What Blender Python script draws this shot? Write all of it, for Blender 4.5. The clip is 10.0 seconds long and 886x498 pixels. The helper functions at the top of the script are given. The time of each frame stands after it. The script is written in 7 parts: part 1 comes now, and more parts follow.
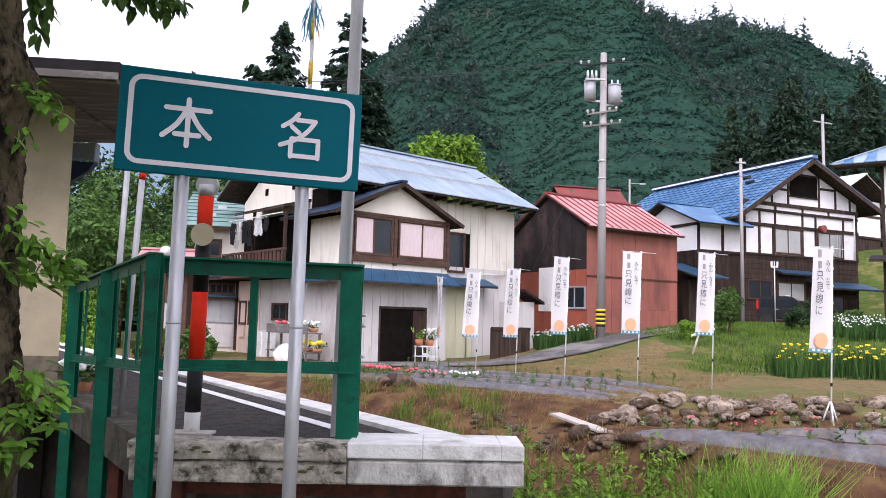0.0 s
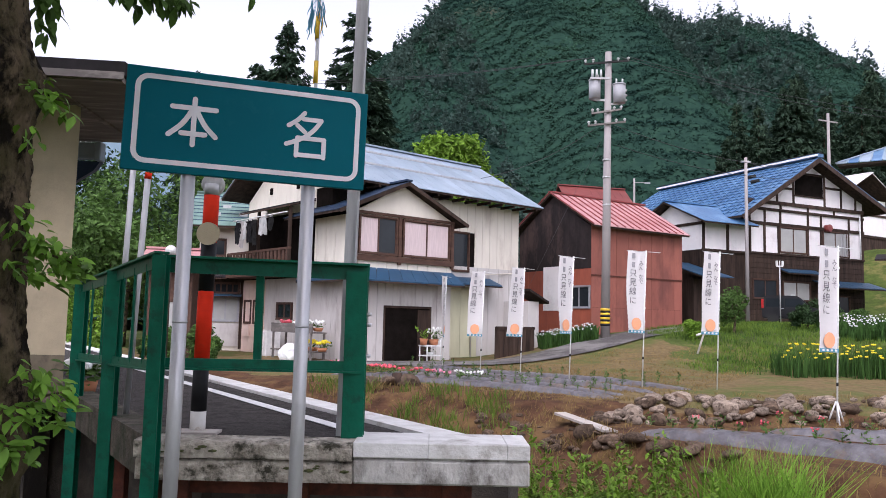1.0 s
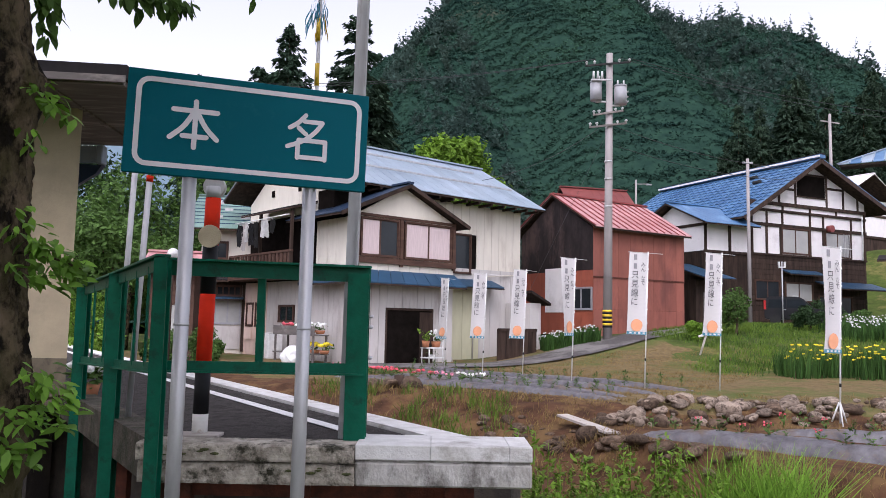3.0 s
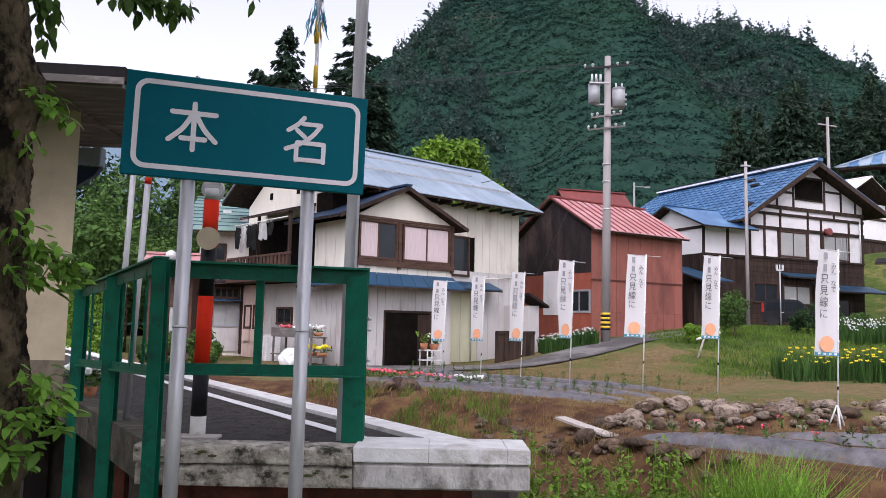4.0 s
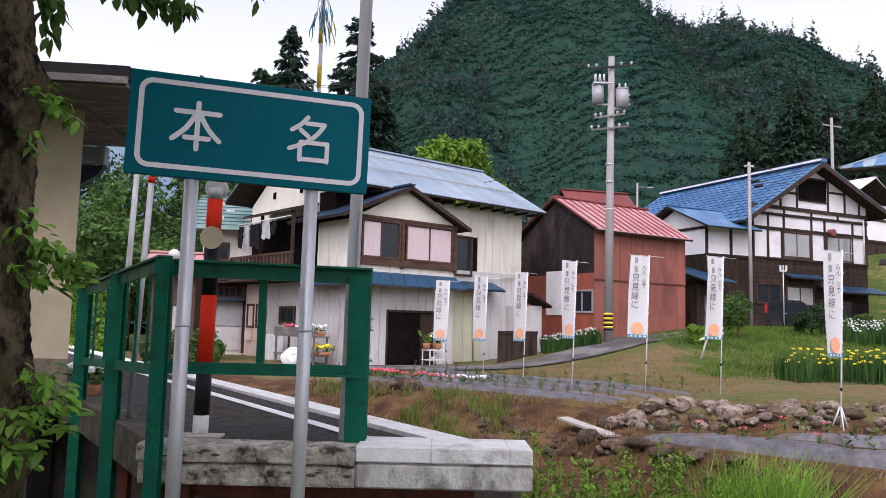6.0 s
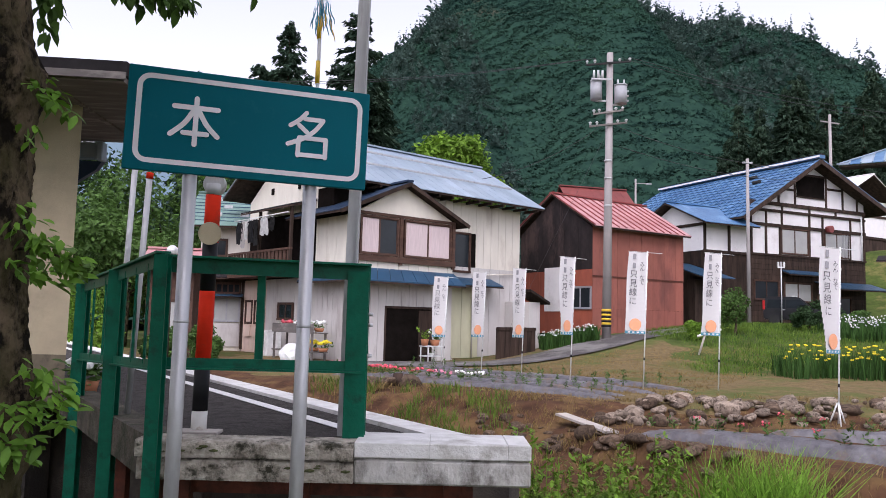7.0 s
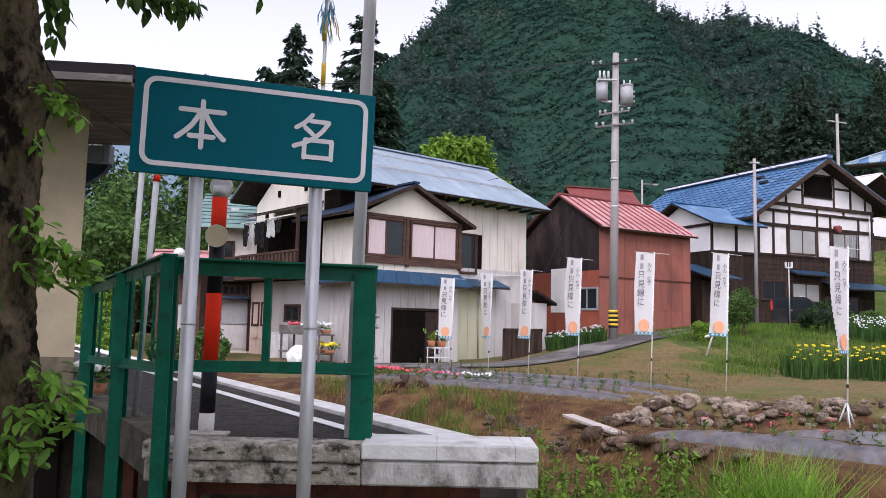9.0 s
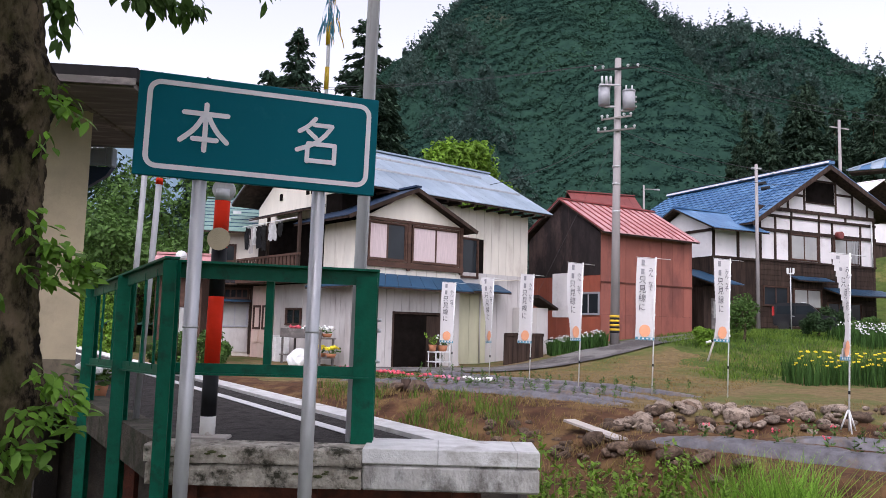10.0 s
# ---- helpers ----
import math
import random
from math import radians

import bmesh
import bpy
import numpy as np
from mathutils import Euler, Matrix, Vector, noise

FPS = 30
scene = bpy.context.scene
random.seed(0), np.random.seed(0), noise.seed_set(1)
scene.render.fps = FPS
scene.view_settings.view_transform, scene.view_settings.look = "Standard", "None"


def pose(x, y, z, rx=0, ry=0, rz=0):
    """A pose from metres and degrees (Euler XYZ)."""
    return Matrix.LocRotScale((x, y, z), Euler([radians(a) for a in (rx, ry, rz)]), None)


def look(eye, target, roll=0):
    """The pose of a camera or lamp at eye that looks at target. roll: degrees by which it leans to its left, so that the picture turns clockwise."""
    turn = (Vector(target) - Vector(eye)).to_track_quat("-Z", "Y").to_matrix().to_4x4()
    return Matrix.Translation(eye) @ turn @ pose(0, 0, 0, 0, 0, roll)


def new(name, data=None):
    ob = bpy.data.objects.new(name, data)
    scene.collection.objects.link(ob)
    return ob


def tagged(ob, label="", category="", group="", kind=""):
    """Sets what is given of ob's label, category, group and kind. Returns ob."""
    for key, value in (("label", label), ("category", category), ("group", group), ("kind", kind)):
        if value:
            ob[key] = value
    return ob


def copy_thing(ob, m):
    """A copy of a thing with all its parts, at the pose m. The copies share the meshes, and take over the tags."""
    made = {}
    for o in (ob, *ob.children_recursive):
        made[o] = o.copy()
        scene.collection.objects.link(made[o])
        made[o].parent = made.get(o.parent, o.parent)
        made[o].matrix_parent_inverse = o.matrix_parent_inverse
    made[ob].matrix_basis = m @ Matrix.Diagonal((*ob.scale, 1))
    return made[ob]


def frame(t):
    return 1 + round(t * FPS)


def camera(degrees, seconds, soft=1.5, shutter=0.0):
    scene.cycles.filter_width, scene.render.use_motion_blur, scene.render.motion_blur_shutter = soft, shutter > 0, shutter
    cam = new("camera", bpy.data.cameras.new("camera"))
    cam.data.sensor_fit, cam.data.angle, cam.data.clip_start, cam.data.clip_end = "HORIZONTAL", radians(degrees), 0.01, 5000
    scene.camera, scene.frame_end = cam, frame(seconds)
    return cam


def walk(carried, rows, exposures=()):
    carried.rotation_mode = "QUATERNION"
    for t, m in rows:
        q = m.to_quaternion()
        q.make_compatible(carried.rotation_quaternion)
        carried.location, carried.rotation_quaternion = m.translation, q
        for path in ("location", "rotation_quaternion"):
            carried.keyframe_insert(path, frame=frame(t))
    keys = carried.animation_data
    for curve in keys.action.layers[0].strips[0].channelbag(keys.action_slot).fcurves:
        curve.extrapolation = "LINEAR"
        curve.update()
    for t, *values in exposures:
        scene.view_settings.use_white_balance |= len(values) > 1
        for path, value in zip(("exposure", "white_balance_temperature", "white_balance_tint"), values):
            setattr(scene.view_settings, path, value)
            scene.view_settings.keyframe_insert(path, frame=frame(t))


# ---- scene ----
cam = camera(60.0, 10.0, soft=0.85)
PATH = [
    (0.0, (0.0074, -0.0145, 1.5999), (0.1010, 9.9425, 2.5214), 1.257),
    (0.5, (0.0070, -0.0167, 1.5960), (0.0872, 9.9417, 2.5041), 1.051),
    (1.0, (-0.0018, -0.0086, 1.5992), (0.0372, 9.9497, 2.5107), 1.283),
    (1.5, (-0.0025, -0.0113, 1.6001), (0.0094, 9.9481, 2.5007), 1.318),
    (2.0, (-0.0022, -0.0063, 1.5970), (-0.0170, 9.9521, 2.5083), 1.332),
    (2.5, (0.0004, -0.0063, 1.5974), (0.0011, 9.9507, 2.5234), 1.175),
    (4.0, (0.0002, -0.0113, 1.5976), (0.0363, 9.9414, 2.5680), 1.171),
    (4.5, (0.0004, -0.0136, 1.6002), (0.0357, 9.9376, 2.5865), 1.326),
    (5.0, (-0.0007, -0.0105, 1.5991), (0.0149, 9.9414, 2.5788), 1.239),
    (5.5, (-0.0011, -0.0094, 1.5995), (-0.0099, 9.9429, 2.5759), 1.361),
    (7.0, (-0.0037, -0.0074, 1.5964), (0.0197, 9.9502, 2.5155), 1.391),
    (7.5, (-0.0029, -0.0029, 1.5950), (-0.0176, 9.9565, 2.4946), 1.247),
    (8.0, (-0.0031, -0.0040, 1.5956), (-0.0284, 9.9544, 2.5063), 1.237),
    (8.5, (-0.0011, -0.0054, 1.5954), (-0.0296, 9.9518, 2.5191), 1.181),
    (9.0, (-0.0028, -0.0068, 1.5965), (-0.0626, 9.9492, 2.5320), 1.212),
    (9.5, (-0.0074, -0.0067, 1.5960), (-0.0898, 9.9474, 2.5498), 1.441),
    (10.0, (-0.0088, -0.0057, 1.5974), (-0.0873, 9.9449, 2.5864), 1.510),
]
walk(cam, [(t, look(eye, target, roll)) for t, eye, target, roll in PATH], exposures=[(0.0, 1.36, 6100, 22), (0.5, 1.22, 6100, 22), (1.0, 1.10, 6100, 22), (2.0, 1.01, 6100, 22), (10.0, 1.01, 6100, 22)])

# ---- light: bright overcast sky, weak and very soft sun from high behind ----
world = bpy.data.worlds.new("world")
scene.world = world
world.use_nodes = True
wn, wl = world.node_tree.nodes, world.node_tree.links
sky = wn.new("ShaderNodeTexSky")
sky.sky_type = "NISHITA"
sky.sun_disc = False
sky.sun_elevation = radians(52)
sky.sun_rotation = radians(200)
sky.dust_density = 3.0
sky.air_density = 1.0
veil = wn.new("ShaderNodeHueSaturation")
veil.inputs["Saturation"].default_value = 0.20
wl.new(sky.outputs[0], veil.inputs["Color"])
wl.new(veil.outputs[0], wn["Background"].inputs["Color"])
wn["Background"].inputs["Strength"].default_value = 0.15
sun = new("sun", bpy.data.lights.new("sun", "SUN"))
sun.data.energy, sun.data.angle, sun.data.color = 0.5, radians(25), (1.0, 0.97, 0.93)
sun.matrix_world = look((10, -28, 38), (0, 0, 0))


# ---- materials ----
def mat(name, color, rough=0.8, color2=None, scale=4.0, detail=6.0, metal=0.0, bump=0.0, bump_scale=60.0, spots=None, spot_scale=1.2,
        spot_amount=0.5, stretch=(1, 1, 1), spec=0.5, island=0.0, obj_var=0.0, translucent=0.0):
    """Two scales of colour variation (grain and blotches), fine relief, optional variation from piece to piece."""
    m = bpy.data.materials.new(name)
    m.use_nodes = True
    n, l = m.node_tree.nodes, m.node_tree.links
    b = n["Principled BSDF"]
    b.inputs["Roughness"].default_value = rough
    b.inputs["Metallic"].default_value = metal
    b.inputs["Specular IOR Level"].default_value = spec
    co = n.new("ShaderNodeTexCoord")
    mp = n.new("ShaderNodeMapping")
    mp.inputs["Scale"].default_value = stretch
    l.new(co.outputs["Object"], mp.inputs["Vector"])
    c2 = color2 or tuple(c * 0.72 for c in color)
    n1 = n.new("ShaderNodeTexNoise")
    n1.inputs["Scale"].default_value, n1.inputs["Detail"].default_value, n1.inputs["Roughness"].default_value = scale, detail, 0.62
    l.new(mp.outputs[0], n1.inputs["Vector"])
    ra = n.new("ShaderNodeValToRGB")
    ra.color_ramp.elements[0].position, ra.color_ramp.elements[1].position = 0.33, 0.67
    ra.color_ramp.elements[0].color, ra.color_ramp.elements[1].color = (*c2, 1), (*color, 1)
    l.new(n1.outputs["Fac"], ra.inputs["Fac"])
    out = ra.outputs["Color"]
    if spots:
        n2 = n.new("ShaderNodeTexNoise")
        n2.inputs["Scale"].default_value, n2.inputs["Detail"].default_value, n2.inputs["Roughness"].default_value = spot_scale, 8.0, 0.7
        l.new(mp.outputs[0], n2.inputs["Vector"])
        r2 = n.new("ShaderNodeValToRGB")
        r2.color_ramp.elements[0].position = 0.62 - 0.3 * spot_amount
        r2.color_ramp.elements[1].position = 0.74 - 0.3 * spot_amount
        l.new(n2.outputs["Fac"], r2.inputs["Fac"])
        mx = n.new("ShaderNodeMixRGB")
        l.new(r2.outputs["Color"], mx.inputs["Fac"])
        l.new(out, mx.inputs["Color1"])
        mx.inputs["Color2"].default_value = (*spots, 1)
        out = mx.outputs["Color"]
    if island or obj_var:
        g = n.new("ShaderNodeNewGeometry" if island else "ShaderNodeObjectInfo")
        mr = n.new("ShaderNodeMapRange")
        amt = island or obj_var
        mr.inputs["To Min"].default_value, mr.inputs["To Max"].default_value = 1 - amt, 1 + amt
        l.new(g.outputs["Random Per Island" if island else "Random"], mr.inputs["Value"])
        hv = n.new("ShaderNodeHueSaturation")
        l.new(mr.outputs[0], hv.inputs["Value"])
        l.new(out, hv.inputs["Color"])
        out = hv.outputs["Color"]
    l.new(out, b.inputs["Base Color"])
    if bump:
        n3 = n.new("ShaderNodeTexNoise")
        n3.inputs["Scale"].default_value, n3.inputs["Detail"].default_value = bump_scale, 6.0
        l.new(mp.outputs[0], n3.inputs["Vector"])
        bp = n.new("ShaderNodeBump")
        bp.inputs["Strength"].default_value, bp.inputs["Distance"].default_value = bump, 0.02
        l.new(n3.outputs["Fac"], bp.inputs["Height"])
        l.new(bp.outputs[0], b.inputs["Normal"])
    if translucent:
        tr = n.new("ShaderNodeBsdfTranslucent")
        l.new(out, tr.inputs["Color"])
        ms = n.new("ShaderNodeMixShader")
        ms.inputs["Fac"].default_value = translucent
        l.new(b.outputs[0], ms.inputs[1])
        l.new(tr.outputs[0], ms.inputs[2])
        l.new(ms.outputs[0], n["Material Output"].inputs["Surface"])
    return m


def glass_mat(name, tint=(0.02, 0.025, 0.03)):
    return mat(name, tint, rough=0.06, spec=0.35, scale=1.5)


M = dict(
    earth=mat("earth", (0.105, 0.053, 0.029), 0.95, (0.036, 0.018, 0.011), 3.0, spec=0.1, bump=0.6, bump_scale=14, spots=(0.13, 0.078, 0.034), spot_scale=1.6, spot_amount=0.5),
    lawn=mat("lawn", (0.185, 0.135, 0.066), 0.95, (0.11, 0.078, 0.038), 5.0, spec=0.1, bump=0.5, bump_scale=40, spots=(0.085, 0.10, 0.028), spot_scale=0.45, spot_amount=0.45),
    grass_ground=mat("grass_ground", (0.075, 0.105, 0.022), 0.95, (0.042, 0.06, 0.015), 2.0, spec=0.1, bump=0.6, bump_scale=25, spots=(0.16, 0.14, 0.05), spot_scale=0.4, spot_amount=0.3),
    asphalt=mat("asphalt", (0.085, 0.075, 0.070), 0.95, (0.04, 0.036, 0.034), 45, spec=0.2, bump=0.8, bump_scale=160, spots=(0.035, 0.03, 0.028), spot_scale=8, spot_amount=0.5),
    lane=mat("lane_asphalt", (0.08, 0.071, 0.068), 0.95, (0.052, 0.046, 0.045), 30, bump=0.4, bump_scale=90, spots=(0.17, 0.16, 0.15), spot_scale=0.5),
    concrete=mat("old_concrete", (0.52, 0.48, 0.41), 0.95, (0.17, 0.145, 0.115), 9, bump=0.9, bump_scale=40, spots=(0.03, 0.028, 0.016), spot_scale=6.5, spot_amount=0.38),
    # dirty, mossy beams; the shade on their pit side is in the base colour
    edge_concrete=mat("shaded_mossy_concrete", (0.11, 0.092, 0.068), 0.95, (0.036, 0.03, 0.022), 7, bump=0.9, bump_scale=40, spots=(0.028, 0.03, 0.014), spot_scale=5, spot_amount=0.48),
    moss=mat("moss", (0.09, 0.10, 0.03), 1.0, (0.04, 0.045, 0.02), 30, bump=0.8, bump_scale=90),
    white_concrete=mat("white_painted_concrete", (0.74, 0.73, 0.72), 0.85, (0.56, 0.55, 0.53), 7, bump=0.35, bump_scale=60, spots=(0.36, 0.34, 0.31), spot_scale=2.6, spot_amount=0.22),
    worn_concrete=mat("worn_white_concrete", (0.56, 0.55, 0.53), 0.9, (0.32, 0.30, 0.27), 6, bump=0.5, bump_scale=50, spots=(0.15, 0.14, 0.125), spot_scale=3.4, spot_amount=0.42, stretch=(1, 1, 0.6)),
    line=mat("white_road_paint", (0.78, 0.78, 0.76), 0.75, (0.62, 0.61, 0.6), 25, spots=(0.25, 0.25, 0.24), spot_scale=9, spot_amount=0.12),
    green_paint=mat("green_paint", (0.0, 0.118, 0.068), 0.45, (0.0, 0.088, 0.05), 9, bump=0.12, bump_scale=40, spots=(0.006, 0.06, 0.036), spot_scale=7, spot_amount=0.28, spec=0.18),
    rust=mat("rusty_steel", (0.13, 0.034, 0.018), 0.9, (0.05, 0.016, 0.011), 12, bump=0.3, bump_scale=60),
    sign_teal=mat("sign_teal", (0.0, 0.118, 0.155), 0.55, (0.0, 0.11, 0.146), 2, spots=(0.004, 0.124, 0.16), spot_scale=9, spot_amount=0.2, spec=0.08),
    sign_white=mat("sign_white", (0.82, 0.78, 0.83), 0.5, (0.76, 0.72, 0.77), 12),
    steel=mat("galvanised_steel", (0.56, 0.56, 0.58), 0.42, (0.44, 0.44, 0.46), 14, metal=0.55, bump=0.1, bump_scale=30, stretch=(1, 1, 0.2)),
    steel_dull=mat("weathered_zinc", (0.52, 0.52, 0.53), 0.55, (0.36, 0.36, 0.37), 10, metal=0.4, spots=(0.2, 0.18, 0.16), spot_scale=5, spot_amount=0.2, stretch=(1, 1, 0.15)),
    red_paint=mat("red_paint", (0.68, 0.034, 0.01), 0.55, (0.56, 0.026, 0.008), 8, spec=0.06, spots=(0.4, 0.04, 0.02), spot_scale=6, spot_amount=0.15),
    black_paint=mat("black_paint", (0.007, 0.007, 0.009), 0.5, (0.014, 0.014, 0.016), 8, spec=0.2),
    white_paint=mat("white_paint", (0.74, 0.73, 0.70), 0.55, (0.62, 0.6, 0.57), 8, spots=(0.35, 0.25, 0.16), spot_scale=6, spot_amount=0.2),
    yellow_paint=mat("yellow_paint", (0.75, 0.48, 0.02), 0.5, (0.6, 0.38, 0.02), 8),
    beige_dirty=mat("stained_beige_render", (0.25, 0.205, 0.145), 0.95, (0.12, 0.10, 0.072), 3, bump=0.25, bump_scale=120, spots=(0.07, 0.058, 0.043), spot_scale=2.2, spot_amount=0.4),
    beige_wall=mat("beige_render", (0.56, 0.47, 0.325), 0.95, (0.45, 0.375, 0.26), 3, bump=0.25, bump_scale=120, spots=(0.40, 0.33, 0.23), spot_scale=1.1, spot_amount=0.3),
    roof_dark=mat("dark_roof_sheet", (0.03, 0.026, 0.028), 0.85, color2=(0.018, 0.016, 0.017), scale=5, spec=0.15),
    soffit=mat("weathered_soffit", (0.17, 0.15, 0.14), 0.9, (0.10, 0.09, 0.085), 4, spots=(0.28, 0.25, 0.23), spot_scale=2, spot_amount=0.3, stretch=(0.4, 3, 1)),
    cream=mat("cream_siding", (0.74, 0.69, 0.60), 0.7, (0.66, 0.61, 0.53), 2.5, spots=(0.55, 0.49, 0.42), spot_scale=0.9, spot_amount=0.25, stretch=(1, 1, 0.3)),
    grey_siding=mat("grey_siding", (0.56, 0.53, 0.51), 0.7, (0.49, 0.46, 0.44), 2.5, spots=(0.40, 0.36, 0.34), spot_scale=0.9, spot_amount=0.25, stretch=(1, 1, 0.3)),
    pink_siding=mat("pinkish_siding", (0.70, 0.53, 0.45), 0.7, (0.62, 0.46, 0.39), 2.5, spots=(0.5, 0.38, 0.32), spot_scale=1.1, spot_amount=0.25, stretch=(1, 1, 0.3)),
    yellow_siding=mat("pale_green_siding", (0.60, 0.58, 0.40), 0.75, (0.52, 0.50, 0.34), 2.5, stretch=(1, 1, 0.3)),
    white_wall=mat("white_plaster", (0.84, 0.80, 0.80), 0.85, (0.76, 0.73, 0.73), 1.5, spots=(0.66, 0.62, 0.62), spot_scale=0.6, spot_amount=0.25),
    dark_wood=mat("dark_timber", (0.065, 0.042, 0.032), 0.85, (0.022, 0.015, 0.012), 5, bump=0.3, bump_scale=30, stretch=(1, 1, 0.15), obj_var=0.25, spec=0.15),
    brown_wood=mat("brown_timber", (0.10, 0.055, 0.04), 0.75, (0.055, 0.03, 0.022), 6, bump=0.2, bump_scale=30, stretch=(0.3, 1, 1), spec=0.2),
    tar_board=mat("black_tarred_boards", (0.035, 0.026, 0.026), 0.8, (0.018, 0.014, 0.014), 3, spots=(0.075, 0.05, 0.045), spot_scale=0.8, spot_amount=0.35, stretch=(1, 1, 0.4), spec=0.2),
    red_sheet=mat("rust_red_sheet", (0.30, 0.098, 0.068), 0.7, (0.23, 0.073, 0.052), 1.5, spots=(0.17, 0.055, 0.042), spot_scale=0.7, spot_amount=0.4, stretch=(1, 1, 0.35), obj_var=0.10),
    red_sheet_side=mat("faded_red_sheet", (0.34, 0.085, 0.045), 0.75, (0.24, 0.06, 0.035), 1.5, stretch=(1, 1, 0.35), obj_var=0.12),
    pink_roof=mat("faded_red_roof", (0.47, 0.235, 0.235), 0.4, (0.38, 0.17, 0.17), 1.2, spots=(0.55, 0.35, 0.35), spot_scale=0.7, spot_amount=0.4, stretch=(0.3, 1, 1)),
    roof_red_dark=mat("dark_red_roof", (0.20, 0.042, 0.035), 0.6, (0.14, 0.03, 0.026), 1.0),
    rib_red=mat("red_roof_rib", (0.26, 0.05, 0.045), 0.5),
    blue_roof=mat("blue_roof_sheet", (0.062, 0.165, 0.32), 0.38, (0.04, 0.115, 0.25), 0.8, spots=(0.13, 0.24, 0.39), spot_scale=0.8, spot_amount=0.35, obj_var=0.14),
    pale_roof=mat("pale_blue_roof_sheet", (0.27, 0.33, 0.39), 0.33, (0.19, 0.25, 0.315), 0.7, spots=(0.30, 0.36, 0.43), spot_scale=0.6, spot_amount=0.45, obj_var=0.12),
    awning_blue=mat("blue_awning_sheet", (0.014, 0.060, 0.118), 0.5, (0.010, 0.043, 0.09), 2, obj_var=0.1),
    green_roof=mat("grey_green_roof_sheet", (0.15, 0.24, 0.21), 0.5, (0.11, 0.185, 0.16), 1.0, obj_var=0.1),
    navy_roof=mat("navy_roof_sheet", (0.018, 0.035, 0.07), 0.55, (0.012, 0.025, 0.05), 2, obj_var=0.12, spec=0.25),
    glass=glass_mat("dark_window_glass"),
    frost=mat("frosted_glass", (0.42, 0.42, 0.40), 0.2, (0.34, 0.34, 0.33), 1.0),
    curtain=mat("pale_pink_curtain", (0.66, 0.54, 0.54), 0.9, (0.52, 0.42, 0.42), 6, stretch=(6, 6, 0.3)),
    # near-black colour that stands in for shade inside rooms and openings
    interior=mat("painted_inside_shade", (0.014, 0.011, 0.01), 0.95, (0.007, 0.006, 0.005), 3, spec=0.0),
    pole=mat("pole_concrete", (0.33, 0.30, 0.295), 0.9, (0.26, 0.24, 0.235), 3, stretch=(1, 1, 0.2), spots=(0.28, 0.26, 0.25), spot_scale=2, spot_amount=0.2),
    insulator=mat("porcelain", (0.55, 0.55, 0.56), 0.3),
    wire=mat("wire", (0.03, 0.03, 0.03), 0.5),
    grey_can=mat("grey_transformer_paint", (0.34, 0.34, 0.36), 0.55, (0.27, 0.27, 0.285), 4),
    stone=mat("field_stone", (0.33, 0.265, 0.21), 0.95, (0.16, 0.12, 0.092), 6, spec=0.15, bump=0.7, bump_scale=22, spots=(0.07, 0.052, 0.04), spot_scale=4, spot_amount=0.4, obj_var=0.35),
    bank_stone=mat("earthy_stone", (0.17, 0.12, 0.085), 0.95, (0.075, 0.052, 0.038), 6, spec=0.1, bump=0.7, bump_scale=22, spots=(0.05, 0.035, 0.025), spot_scale=4, spot_amount=0.45, obj_var=0.35),
    mulch=mat("mulch_film", (0.145, 0.138, 0.152), 0.45, (0.06, 0.055, 0.06), 6, bump=0.9, bump_scale=14, spots=(0.12, 0.085, 0.06), spot_scale=2.2, spot_amount=0.36),
    plank=mat("pale_plank", (0.46, 0.42, 0.38), 0.85, (0.34, 0.30, 0.27), 6, stretch=(0.2, 3, 1)),
    blade=mat("grass_blade", (0.135, 0.215, 0.03), 0.7, (0.07, 0.125, 0.02), 1.0, spec=0.15, island=0.35, translucent=0.25),
    blade_dry=mat("dry_grass_blade", (0.25, 0.18, 0.075), 0.9, (0.17, 0.12, 0.05), 1.0, spec=0.1, island=0.35, translucent=0.2),
    blade_dark=mat("dark_grass_blade", (0.052, 0.115, 0.024), 0.7, (0.03, 0.075, 0.017), 1.0, spec=0.15, island=0.35, translucent=0.25),
    blade_bright=mat("fresh_grass_blade", (0.20, 0.37, 0.045), 0.7, (0.13, 0.26, 0.03), 1.0, spec=0.15, island=0.35, translucent=0.3),
    # stained concrete with the shade under the platform put into its colour
    pier=mat("shaded_stained_concrete", (0.075, 0.062, 0.048), 0.95, (0.025, 0.021, 0.017), 4, bump=0.4, bump_scale=50, spots=(0.03, 0.026, 0.022), spot_scale=1.5, spot_amount=0.45),
    leaf=mat("cherry_leaf", (0.16, 0.32, 0.035), 0.5, (0.075, 0.16, 0.022), 3, spec=0.2, island=0.4, translucent=0.3),
    leaf_bright=mat("bright_leaf", (0.165, 0.285, 0.03), 0.6, (0.10, 0.19, 0.02), 0.8, spec=0.15, island=0.35, translucent=0.25),
    leaf_mid=mat("shrub_leaf", (0.085, 0.16, 0.035), 0.6, (0.05, 0.10, 0.022), 0.7, spec=0.15, island=0.4, translucent=0.2),
    leaf_dark=mat("dark_leaf", (0.04, 0.075, 0.028), 0.7, (0.022, 0.045, 0.018), 0.6, spec=0.1, island=0.4, translucent=0.1),
    cedar=mat("cedar_needles", (0.066, 0.108, 0.068), 0.9, (0.03, 0.052, 0.037), 0.5, spec=0.0, translucent=0.3, island=0.45),
    # the next three hill greens have some haze blue mixed into the colour
